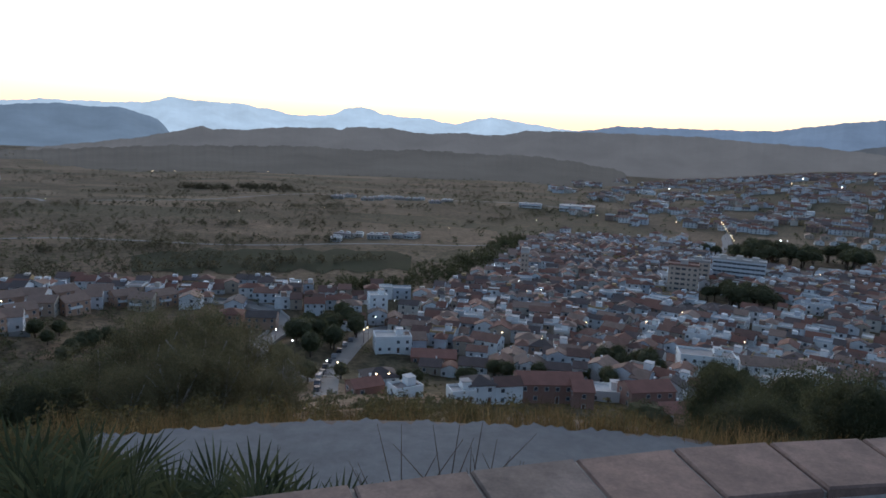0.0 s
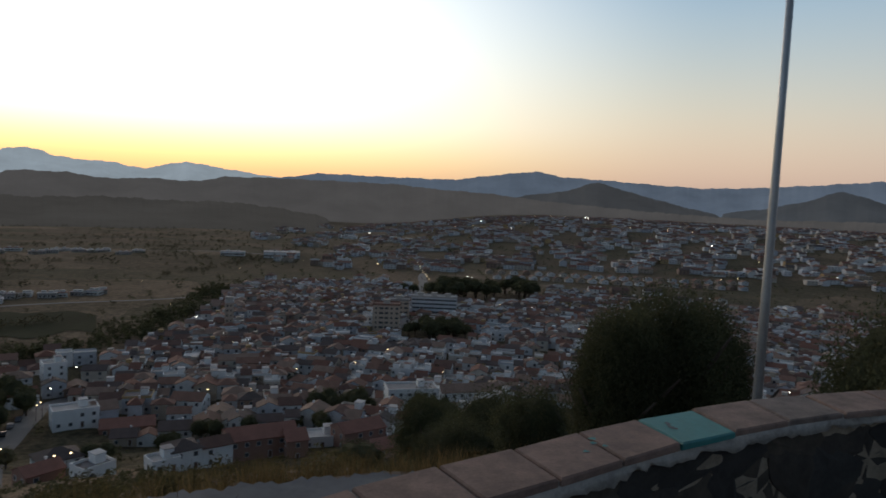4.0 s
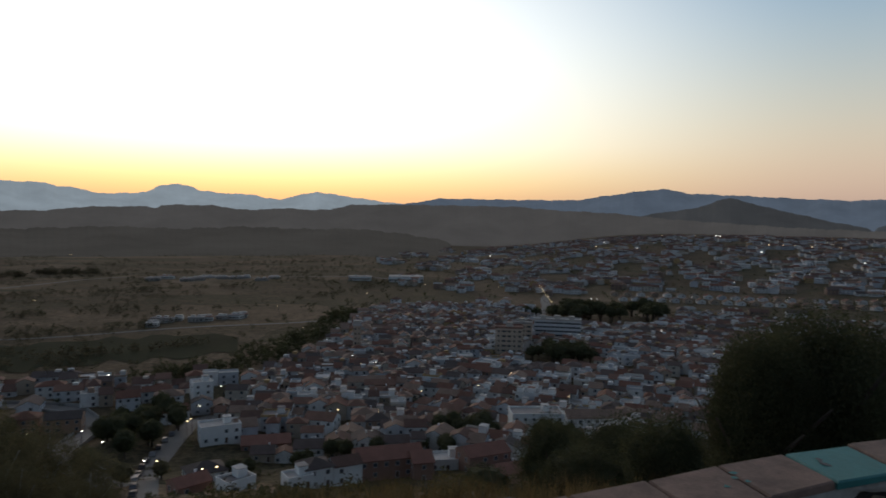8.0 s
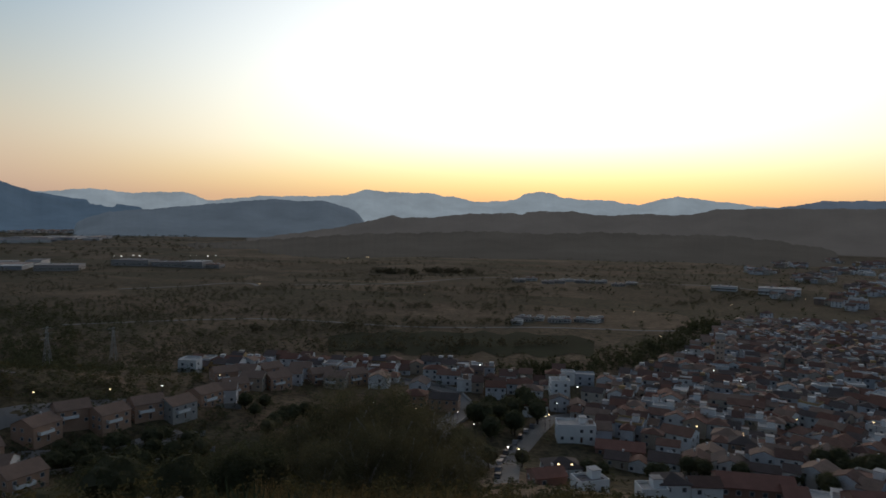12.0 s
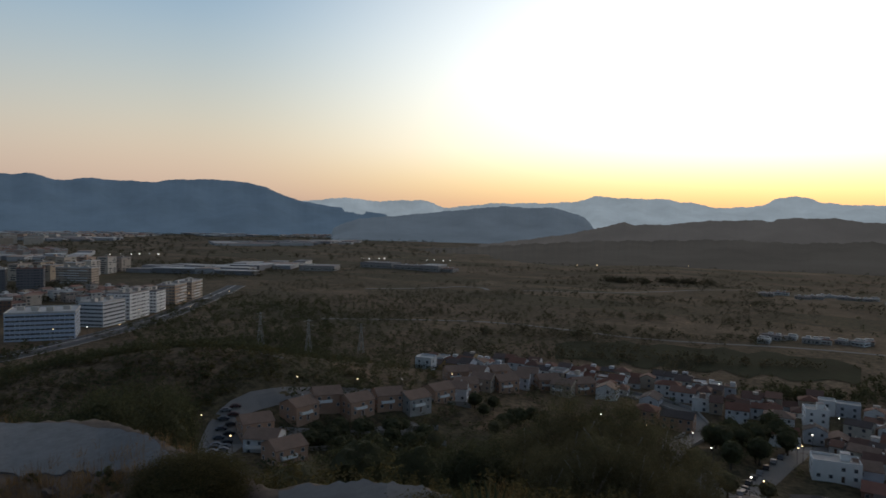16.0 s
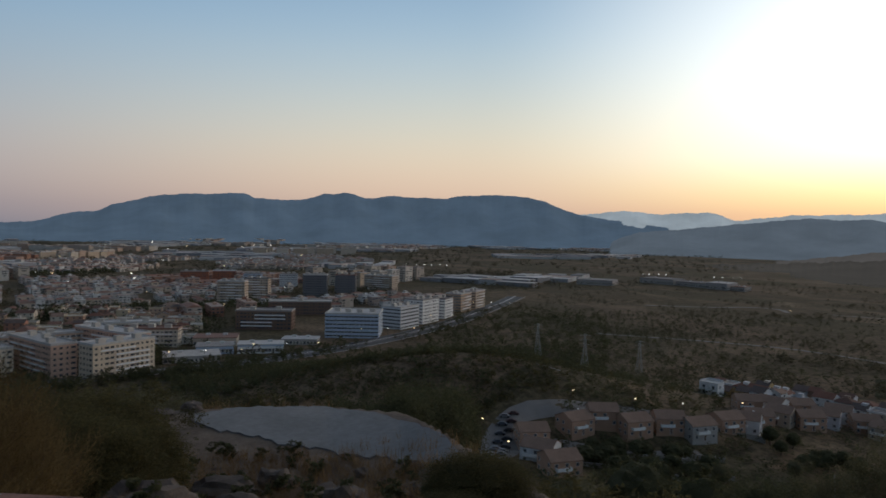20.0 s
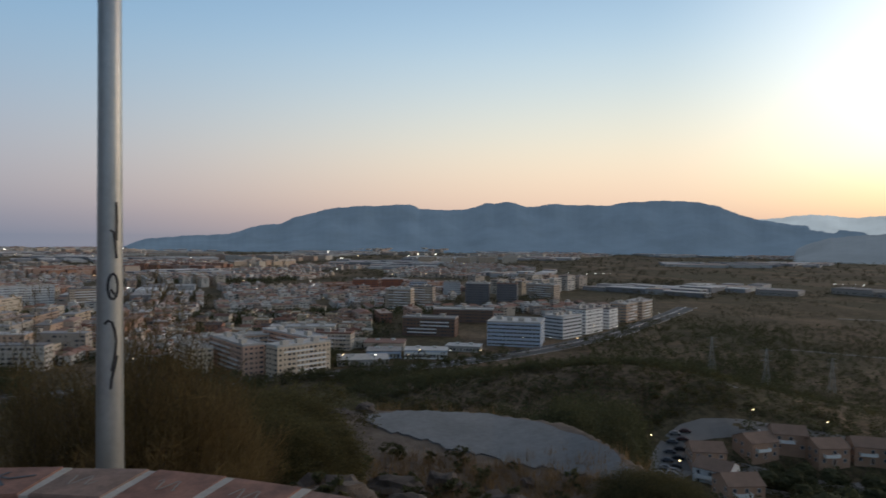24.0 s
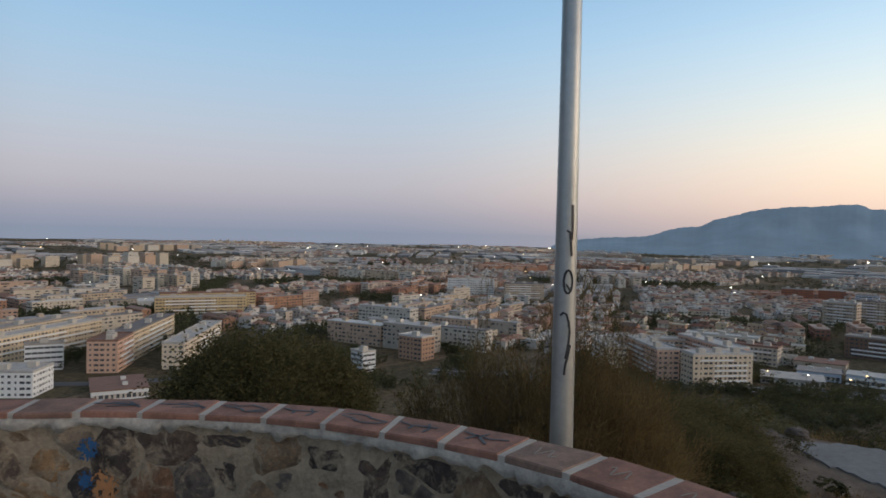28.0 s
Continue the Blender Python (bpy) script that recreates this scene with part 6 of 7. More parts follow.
def crown_mesh(key, seed, clumps, leaves, size, shape, material, hollow=0.62):
    def make():
        airy = key[0] == "airy"
        V, F = leaf_cloud(seed, clumps, leaves, size, shape, 0.25 if airy else hollow, 0.10 if airy else 0.095 if key[0] == "fine" else 0.13)
        if airy:  # open crown: the light falls through between the clumps
            return quad_mesh("crown", V, material)
        cv, cf = crown_core(seed, shape, 0.64 if key[0] == "fine" else 0.76 if key[0] == "near" else 0.83)
        n = len(V)
        return mesh_of("crown", V.tolist() + cv, F.tolist() + [tuple(k + n for k in f) for f in cf], [material])
    return cached(("crown", key, seed, material.name), make)


def trunk_mesh(seed, material):
    """A tapered trunk that forks into limbs, in a unit space 1 high."""
    def make():
        g = random.Random(seed)
        p = []
        V, F = tube([(0, 0, -0.12), (0.02, 0.01, 0.2), (0.03, -0.02, 0.45)], [0.05, 0.038, 0.028], 8)
        p.append((V, F, 0))
        for k in range(6):
            a = 2 * math.pi * k / 6 + g.uniform(-0.4, 0.4)
            z0, r1 = 0.22 + 0.04 * k, g.uniform(0.2, 0.34)
            V, F = tube([(0.02, 0, z0), (r1 * 0.5 * math.cos(a), r1 * 0.5 * math.sin(a), z0 + 0.16), (r1 * math.cos(a), r1 * math.sin(a), z0 + g.uniform(0.28, 0.42))], [0.022, 0.014, 0.005], 6)
            p.append((V, F, 0))
        V, F, I = join(p)
        return mesh_of("trunk", V, F, [material], I, smooth=True)
    return cached(("trunk", seed, material.name), make)


def tree(x, y, h, w, label, material=None, detail="mid", shape="round", seed=0, crown_from=0.28, group="", z=None):
    root = tagged(new("tree"), label, "tree", group)
    root.location = (x, y, gz(x, y) - 0.1 if z is None else z)
    root.rotation_euler = (0, 0, (seed * 2.4) % 6.28)
    t = put("trunk", trunk_mesh(seed % 4, M_PALEBARK if detail == "airy" else M_BARK), 0, 0, 0, 0, root)
    t.scale = (h * 0.9, h * 0.9, h)
    clumps, leaves, size = {"fine": (950, 74, 0.019), "airy": (230, 130, 0.02), "near": (420, 70, 0.026), "mid": (150, 34, 0.042), "far": (70, 13, 0.085)}[detail]
    c = put("crown", crown_mesh((detail, shape), seed % 5, clumps, leaves, size, shape, material or M_LEAF), 0, 0, h * crown_from, 0, root)
    c.scale = (w / 2, w / 2, h * (1 - crown_from))
    return root


# one by one, on the slope round the lookout
def tree_at(az, r, top, w, label, material=None, detail="near", shape="round", seed=0, crown_from=0.1):
    """A tree by its bearing, distance, the dip of its top under the eye's level in degrees, and its width."""
    x, y = polar(az, r)
    h = EYE_Z - r * math.tan(radians(top)) - gz(x, y) + 0.1
    return tree(x, y, h, w, label, material, detail, shape, seed, crown_from)


tree_at(-43.3, 40, 6.0, 8.8, "large dark dense tree below the parapet", detail="fine", seed=0)
tree_at(-40.2, 36, 7.4, 5.6, "dark tree leaning on its larger neighbour", detail="fine", seed=1)
tree_at(-46.8, 44, 6.6, 6.4, "dark tree beside the slim pole", detail="fine", seed=2)
tree_at(-60.5, 34, 5.4, 7.0, "dark rounded tree on the slope", seed=3)
tree_at(-65, 30, 4.8, 7, "dark rounded tree on the slope", seed=4)
tree_at(-24.0, 70, 16.5, 7.0, "dark round tree above the red roofs", seed=2)
tree_at(-29.5, 62, 15.8, 8.0, "dark spreading tree on the slope", seed=3)
tree_at(-33.5, 52, 15.2, 7.0, "dark spreading tree on the slope", seed=4)
tree_at(-18.5, 90, 20.2, 7, "low dark tree on the slope", detail="mid", seed=1)
tree_at(-27.0, 44, 18.5, 6.0, "low dark tree on the slope", seed=0)
tree_at(16.5, 74, 15.2, 8.0, "tall dark green tree on the hillside", M_OLIVE, "airy", seed=1)
tree_at(20.0, 70, 13.8, 8.5, "tall dark green tree on the hillside", M_OLIVE, "airy", seed=2)
tree_at(23.8, 72, 13.6, 8.5, "tall dark green tree on the hillside", M_OLIVE, "airy", seed=3)
tree_at(27.5, 68, 16.4, 8.0, "dark green tree on the hillside", M_OLIVE, "airy", seed=4)
tree_at(13.4, 84, 17.6, 7.5, "dark green tree on the hillside", M_OLIVE, "airy", seed=0)
tree_at(31.5, 60, 18.0, 8.0, "dark green tree on the hillside", M_LEAF, seed=1)
tree_at(36.5, 78, 18.5, 9.0, "dark green tree under the row houses", M_LEAF, "mid", seed=2)
tree_at(41.5, 92, 18.0, 10.0, "dark green tree under the row houses", M_LEAF, "mid", seed=3)
tree_at(46.5, 84, 19.5, 9.0, "dark green tree under the row houses", M_OLIVE, "mid", seed=4)
for k, (az, r, top, w) in enumerate(((18.2, 62, 17.5, 7), (22.0, 60, 17.0, 7.5), (25.6, 58, 18.2, 7), (15.0, 66, 19.5, 6.5))):
    tree_at(az, r, top, w, "open-crowned olive green tree on the hillside", M_OLIVE, "airy", seed=k + 1)
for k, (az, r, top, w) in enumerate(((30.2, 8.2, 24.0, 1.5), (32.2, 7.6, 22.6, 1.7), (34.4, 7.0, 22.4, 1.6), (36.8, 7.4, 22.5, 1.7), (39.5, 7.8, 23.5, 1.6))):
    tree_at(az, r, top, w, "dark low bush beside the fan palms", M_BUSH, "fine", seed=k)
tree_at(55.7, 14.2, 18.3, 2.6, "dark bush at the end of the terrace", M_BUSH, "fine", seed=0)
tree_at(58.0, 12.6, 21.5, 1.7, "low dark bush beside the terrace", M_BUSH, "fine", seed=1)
tree_at(59.5, 40, 12.8, 6.0, "dark tree behind the gravel terrace", M_LEAF, seed=1)
tree_at(62.0, 36, 13.6, 5.0, "dark tree behind the gravel terrace", M_LEAF, seed=2)
tree_at(57.2, 46, 13.2, 4.6, "dark tree behind the gravel terrace", M_LEAF, seed=3)
tree_at(66.5, 40, 14.0, 5.0, "dark low tree behind the gravel terrace", M_LEAF, seed=4)
tree_at(82.0, 31, 13.2, 4.6, "olive bush at the terrace edge", M_OLIVE, seed=4)
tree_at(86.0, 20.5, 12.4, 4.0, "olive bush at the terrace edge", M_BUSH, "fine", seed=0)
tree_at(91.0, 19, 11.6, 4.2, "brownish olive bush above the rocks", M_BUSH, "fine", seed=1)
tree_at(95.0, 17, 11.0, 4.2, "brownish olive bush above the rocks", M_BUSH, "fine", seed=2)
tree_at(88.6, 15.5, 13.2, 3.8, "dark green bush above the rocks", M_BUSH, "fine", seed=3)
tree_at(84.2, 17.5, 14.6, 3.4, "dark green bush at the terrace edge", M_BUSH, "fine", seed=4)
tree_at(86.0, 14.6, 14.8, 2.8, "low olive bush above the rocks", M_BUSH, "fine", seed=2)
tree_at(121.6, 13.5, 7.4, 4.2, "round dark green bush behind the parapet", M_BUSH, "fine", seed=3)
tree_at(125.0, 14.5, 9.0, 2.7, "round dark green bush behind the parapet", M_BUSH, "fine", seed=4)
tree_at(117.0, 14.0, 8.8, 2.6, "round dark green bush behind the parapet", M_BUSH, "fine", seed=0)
tree_at(-59.5, 20, 13.0, 2.6, "yellowish green bush by the wall", M_BROOM, seed=1)


# feathery broom bushes: thin upright sprays
def broom(az, r, top, w, sprays, seed, label):
    g = np.random.RandomState(seed)
    x, y = polar(az, r)
    h = EYE_Z - r * math.tan(radians(top)) - gz(x, y)
    root = tagged(new("broom_bush"), label, "bush")
    root.location = (x, y, gz(x, y) - 0.05)
    pieces, curves = [], []
    for k in range(46):
        a, lean = g.uniform(0, 6.28), w * 0.55 * math.sqrt(g.uniform(0.02, 1.0))
        tall = k < 2
        hh = h * (g.uniform(1.05, 1.22) if tall else (1.02 - 0.42 * (lean / (w * 0.55)) ** 2) * g.uniform(0.62, 1.0))
        lean = lean * 0.5 if tall else lean
        pts = [(0.12 * math.cos(a), 0.12 * math.sin(a), 0), (lean * 0.55 * math.cos(a), lean * 0.55 * math.sin(a), hh * 0.5), (lean * math.cos(a), lean * math.sin(a), hh)]
        V, F = tube(pts, [0.02, 0.011, 0.002], 4)
        pieces.append((V, F, 0))
        curves.append(np.array(pts))
    V, F, I = join(pieces)
    part("stem", mesh_of("stem", V, F, [M_BARK], I), None, root)
    n = sprays * 4
    C = np.array(curves)[np.where(g.uniform(0, 1, n) < 0.02, g.randint(0, 2, n), g.randint(2, len(curves), n))]
    t = g.uniform(0.12, 1.0, n)[:, None] ** 0.8
    base = C[:, 0] * (1 - t) ** 2 + 2 * C[:, 1] * t * (1 - t) + C[:, 2] * t * t
    base = base + g.normal(0, 1, (n, 3)) * (0.07 + 0.05 * (1 - t)) * np.array([w * 0.7, w * 0.7, 1.0])
    base[:, 2] = np.maximum(base[:, 2], 0.02)
    d = (C[:, 2] - C[:, 1]) * 0.9 + g.normal(0, 0.45, (n, 3)) * np.linalg.norm(C[:, 2] - C[:, 1], axis=1)[:, None]
    d = d / np.linalg.norm(d, axis=1)[:, None] * g.uniform(0.06, 0.24, n)[:, None]
    s = np.cross(d, g.normal(size=(n, 3)))
    s = s / np.linalg.norm(s, axis=1)[:, None] * 0.0042
    V = np.stack([base - s, base + s, base + d + s * 0.4, base + d - s * 0.4], 1).reshape(-1, 3)
    part("foliage", quad_mesh("foliage", V, M_BROOM), None, root)
    return root


broom(98.0, 9.0, 4.5, 2.5, 9000, 1, "feathery brown broom bush behind the pole")
broom(95.0, 8.8, 7.0, 2.1, 7600, 2, "feathery olive brown broom bush")
broom(104.5, 9.4, 7.5, 2.2, 7000, 3, "feathery brown broom bush by the parapet")
broom(90.5, 11.5, 11.0, 1.7, 5000, 4, "low feathery broom bush over the rocks")


def scatter(label, name, count, seed, place, size, material, leaves=26, category="scrub", squash=0.8, leaf=0.22):
    """Many small shrubs as one sheet of leaf clumps."""
    g = np.random.RandomState(seed)
    q = random.Random(seed)
    base, quads = [], []
    protos = [leaf_cloud(seed + k, 9 if leaf > 0.1 else 16, leaves // 3, leaf, "round", 0.2)[0].reshape(-1, 4, 3) for k in range(4)]
    n = 0
    while n < count:
        x, y = place(q)
        if not free(x, y, 1.5):
            n += 0.2
            continue
        s = q.uniform(*size)
        p = protos[q.randrange(4)]
        a = q.uniform(0, 6.28)
        R2 = np.array([[math.cos(a), -math.sin(a), 0], [math.sin(a), math.cos(a), 0], [0, 0, 1]])
        v = (p @ R2.T) * np.array([s / 2, s / 2, s * squash]) + np.array([x, y, gz(x, y) - 0.08 * s])
        quads.append(v)
        n += 1
    ob = new(name, quad_mesh(name, np.concatenate(quads), material))
    return tagged(ob, label, category, kind="stuff")


def slope_spot(q):
    r = 14 + 210 * q.random() ** 1.2
    return polar(q.uniform(-70, 110), max(r, 30) if r > 28 else r)


def on_shelf(az, r):
    return (55 < az < 80 and np.interp(az, [57, 60.7, 64.6, 68.4, 72, 76, 79], [17.2, 18.5, 19.7, 21.0, 22.0, 23.6, 25.0]) < r < 27.3) or (az < 56 and r < 13.8)


def hill_spot(q):
    while True:
        r, az = 30 + 198 * q.random() ** 1.1, q.uniform(-72, 112)
        if not on_shelf(az, r):
            return polar(az, r)


def valley_spot(q):
    return polar(q.gauss(52, 14), 205 + 560 * q.random() ** 1.3)


def field_spot(q):
    return polar(q.uniform(2, 40), math.sqrt(q.uniform(400 ** 2, 1500 ** 2)))


def far_slope_spot(q):
    return next(p for p in iter(lambda: hill_spot(q), None) if math.hypot(*p) > 75)


def near_slope_spot(q):
    while True:
        r, az = 13 + 65 * q.random(), q.uniform(-72, 112)
        if not on_shelf(az, r) and (r > 22 or az < 52):
            return polar(az, r)


def patch_spot(q):
    """Orchards and scrub gather in patches and thin out between them."""
    while True:
        az, r = q.uniform(-12, 62), 400 + 1100 * q.random() ** 1.3
        x, y = polar(az, r)
        if noise.noise(Vector((x / 95, y / 140, 3.0))) + 0.5 * noise.noise(Vector((x / 30, y / 34, 9.0))) > 0.12 + 0.35 * max(0.0, (16 - az) / 28):
            return x, y


scatter("dark scrub and low bushes on the hillside", "scrub", 3600, 1, far_slope_spot, (0.7, 3.4), M_LEAF, 36, leaf=0.15)
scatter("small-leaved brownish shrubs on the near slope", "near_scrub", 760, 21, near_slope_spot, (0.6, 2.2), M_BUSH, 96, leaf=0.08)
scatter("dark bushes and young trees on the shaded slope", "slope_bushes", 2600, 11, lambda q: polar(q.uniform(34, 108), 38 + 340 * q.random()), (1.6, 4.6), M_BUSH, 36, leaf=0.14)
scatter("dry straw-coloured bushes on the hillside", "dry_scrub", 1100, 2, hill_spot, (0.5, 1.5), M_BROOM, 36, leaf=0.095)
scatter("dark trees in the hollow beside the main road", "hollow_trees", 1500, 29, lambda q: polar(q.uniform(50, 80), q.uniform(320, 425) + (60 if q.random() < 0.3 else 0)), (2.5, 7.0), M_LEAF, 36, "trees", 0.9, leaf=0.14)
scatter("dark olive groves beyond the main road bend", "grove_trees", 1000, 30, lambda q: polar(q.uniform(44, 60), 425 + 290 * q.random() ** 1.3), (3.0, 8.0), M_LEAF, 30, "trees", 0.9, leaf=0.15)
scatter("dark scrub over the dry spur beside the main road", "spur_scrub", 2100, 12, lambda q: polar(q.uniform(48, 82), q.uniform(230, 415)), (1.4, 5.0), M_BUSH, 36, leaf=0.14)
scatter("dark scrub and olive groves over the plain", "plain_scrub", 5200, 17, patch_spot, (2.0, 6.0), M_FARLEAF, 21, leaf=0.16)
_vs = valley_spot
scatter("olive trees and scrub in the valley", "valley_scrub", 5200, 3, lambda q: next(p for p in iter(lambda: _vs(q), None) if not (p[0] < -395 and p[1] < 430)), (1.8, 6.5), M_LEAF, 24, leaf=0.15)
scatter("low thorny shrubs on the bank below the parapet", "bank_scrub", 220, 8, lambda q: next(p for p in iter(lambda: (polar(q.uniform(57, 100), q.uniform(9, 22))), None) if not on_shelf(*bearing(*p))), (0.25, 0.8), M_LEAF, 60)
scatter("dark hedges and orchard trees in the fields", "field_trees", 220, 4, field_spot, (2.5, 8.0), M_FARLEAF, 15)


# rows and groups of countable trees
qt = random.Random(40)


def grove(n, place, h, w, label, shape="round", detail="far", material=None, group="trees", tries=400):
    k = 0
    while k < n and tries > 0:
        tries -= 1
        x, y = place()
        if not free(x, y, 1.5):
            continue
        s = qt.uniform(0.75, 1.2)
        tree(x, y, h * s, w * s, label, material, detail, shape, k + qt.randrange(5), 0.2, group)
        k += 1


def around(cx, cy, rx, ry):
    def f():
        a, d = qt.uniform(0, 6.28), math.sqrt(qt.random())
        return cx + rx * d * math.cos(a), cy + ry * d * math.sin(a)
    return f


def along(pts, spread):
    def f():
        i = qt.randrange(len(pts) - 1)
        t = qt.random()
        return pts[i][0] + (pts[i + 1][0] - pts[i][0]) * t + qt.uniform(-spread, spread), pts[i][1] + (pts[i + 1][1] - pts[i][1]) * t + qt.uniform(-spread, spread)
    return f


_kept, TAKEN = TAKEN, []
grove(26, around(174, 378, 21, 16), 11, 10, "dark umbrella pine in the town park", "umbrella", "far", None, "town park pines")
grove(46, around(282, 524, 56, 30), 15, 13, "dark pine in the long park", "umbrella", "far", None, "long park pines")
grove(10, around(238, 548, 22, 18), 11, 10, "dark pine by the avenue", "umbrella", "far", None, "long park pines")
grove(24, around(-46, 268, 13, 36), 10, 8, "dark green tree beside the climbing street", "round", "far", None, "street side trees")
grove(10, around(72, 236, 12, 9), 9, 7, "dark garden tree among houses", "round", "mid", None, "garden trees")
grove(8, around(100, 222, 10, 9), 9, 7, "dark garden tree among houses", "round", "mid", None, "garden trees")
scatter("dark trees and reeds along the stream", "stream_trees", 230, 27, lambda q: along([(-62, 372), (-28, 377), (1, 424), (32, 478), (60, 560), (76, 600)], 15)(), (5.0, 10.0), M_LEAF, 75, "trees", 0.9, leaf=0.13)
TAKEN = _kept
grove(26, along([(-10, 205), (40, 212), (80, 210), (110, 225), (150, 250)], 10), 6, 5, "dark garden tree between houses", "round", "mid", None, "garden trees")
grove(26, around(-80, 205, 60, 40), 7, 6, "dark green tree at the hill foot", "round", "far", M_OLIVE, "hill foot trees")
grove(30, along([polar(36, 236), polar(41, 232), polar(45, 238)], 12), 6, 6, "dark garden tree below row houses", "round", "far", None, "row house trees")
grove(24, along([(-150, 215), (-120, 250), (-90, 275)], 20), 7, 6, "dark green tree below the row houses", "round", "far", None, "row house trees")
scatter("dark copses in the fields", "field_copses", 90, 28, lambda q: around(*polar(*q.choice(((19.5, 1060), (14.8, 1075)))), 42, 9)(), (9.0, 14.0), M_FARLEAF, 45, "trees", 0.9, leaf=0.16)


def city_spot(q):
    return polar(q.uniform(62, 146), 480 * (2600 / 480) ** q.random())


def town_spot(q):
    return polar(q.uniform(-66, 3), math.sqrt(q.uniform(270 ** 2, 1500 ** 2)))


_kept, TAKEN = TAKEN, []
def line_spot(lines, spread):
    def f(q):
        pts = lines[q.randrange(len(lines))]
        i, t = q.randrange(len(pts) - 1), q.random()
        return pts[i][0] + (pts[i + 1][0] - pts[i][0]) * t + q.uniform(-spread, spread), pts[i][1] + (pts[i + 1][1] - pts[i][1]) * t + q.uniform(-spread, spread)
    return f


AVENUES = [[(-440, 150), (-400, 60), (-392, -40), (-380, -110), (-330, -200)], [(-400, -180), (-430, -215), (-470, -250), (-500, -210)], [(-360, -440), (-420, -400), (-520, -320), (-640, -230)], [(-640, -230), (-800, -120), (-960, 0)], [(-520, 20), (-540, 100), (-570, 150), (-640, 190), (-720, 260)], [(-690, 300), (-700, 360), (-730, 420)], [(-700, -420), (-800, -330), (-900, -300), (-1100, -280)], [(-780, 60), (-860, -60), (-900, -260)]]
HEDGES = [[polar(35, 430), polar(20, 440), polar(5, 470)], [polar(32, 520), polar(8, 560)], [polar(38, 620), polar(20, 640), polar(3, 650)], [polar(33, 800), polar(0, 840)], [polar(28, 980), polar(2, 1060)], [polar(30, 1250), polar(-6, 1300)], [polar(-2, 700), polar(-10, 900), polar(-14, 1150)]]
scatter("dark hedges and tree lines between fields", "field_hedges", 650, 9, line_spot(HEDGES, 7), (4.0, 10.0), M_FARLEAF, 15, "trees", 0.8)
scatter("dark tree lines along the city avenues", "avenue_trees", 700, 7, line_spot(AVENUES, 11), (5.0, 10.0), M_FARLEAF, 15, "trees", 0.9)
scatter("dark belts of trees between city quarters", "park_belts", 2400, 10, line_spot(BELTS, 22), (7.0, 14.0), M_LEAF, 15, "trees", 0.9)
def park_spot(q):
    x, y, h = q.choice(PARKS)
    return x + q.uniform(-h, h), y + q.uniform(-h, h)


def street_spot(q):
    x0, y0, x1, y1 = q.choice(STREETS)
    t = q.random()
    return x0 + (x1 - x0) * t + q.uniform(-3, 3), y0 + (y1 - y0) * t + q.uniform(-3, 3)


scatter("dark groves in the parks of the city", "park_trees", 4200, 5, park_spot, (8.0, 17.0), M_FARLEAF, 15, "trees", 0.7)
scatter("dark street trees of the city", "street_trees", 3600, 15, street_spot, (4.0, 9.0), M_FARLEAF, 15, "trees", 0.9)
scatter("dark trees between the road and the flats", "roadside_trees", 900, 16, line_spot([[(-395, -70), (-400, 0), (-404, 60), (-418, 130), (-460, 215)], [(-380, -120), (-388, -20), (-392, 60), (-402, 120)], [(-440, 70), (-480, 70), (-520, 50)], [(-410, 10), (-440, -30), (-490, -40)], [(-330, -250), (-360, -215), (-400, -190)], [(-300, -330), (-340, -345), (-420, -360)], [(-350, -120), (-372, -185), (-440, -185)], [(-400, -105), (-450, -112), (-500, -150)], [(-345, -150), (-362, -205)], [(-410, -160), (-420, -210)]], 9), (4.5, 9.5), M_LEAF, 90, "trees", 0.9, leaf=0.12)
scatter("dark garden trees between the villas", "villa_trees", 900, 26, lambda q: polar(q.uniform(76, 105), q.uniform(500, 780)), (4.5, 9.0), M_LEAF, 30, "trees", 0.9, leaf=0.18)
scatter("dark garden trees among the white houses", "town_trees", 1900, 6, town_spot, (3.0, 7.5), M_LEAF, 15, "trees", 0.9)
TAKEN = _kept


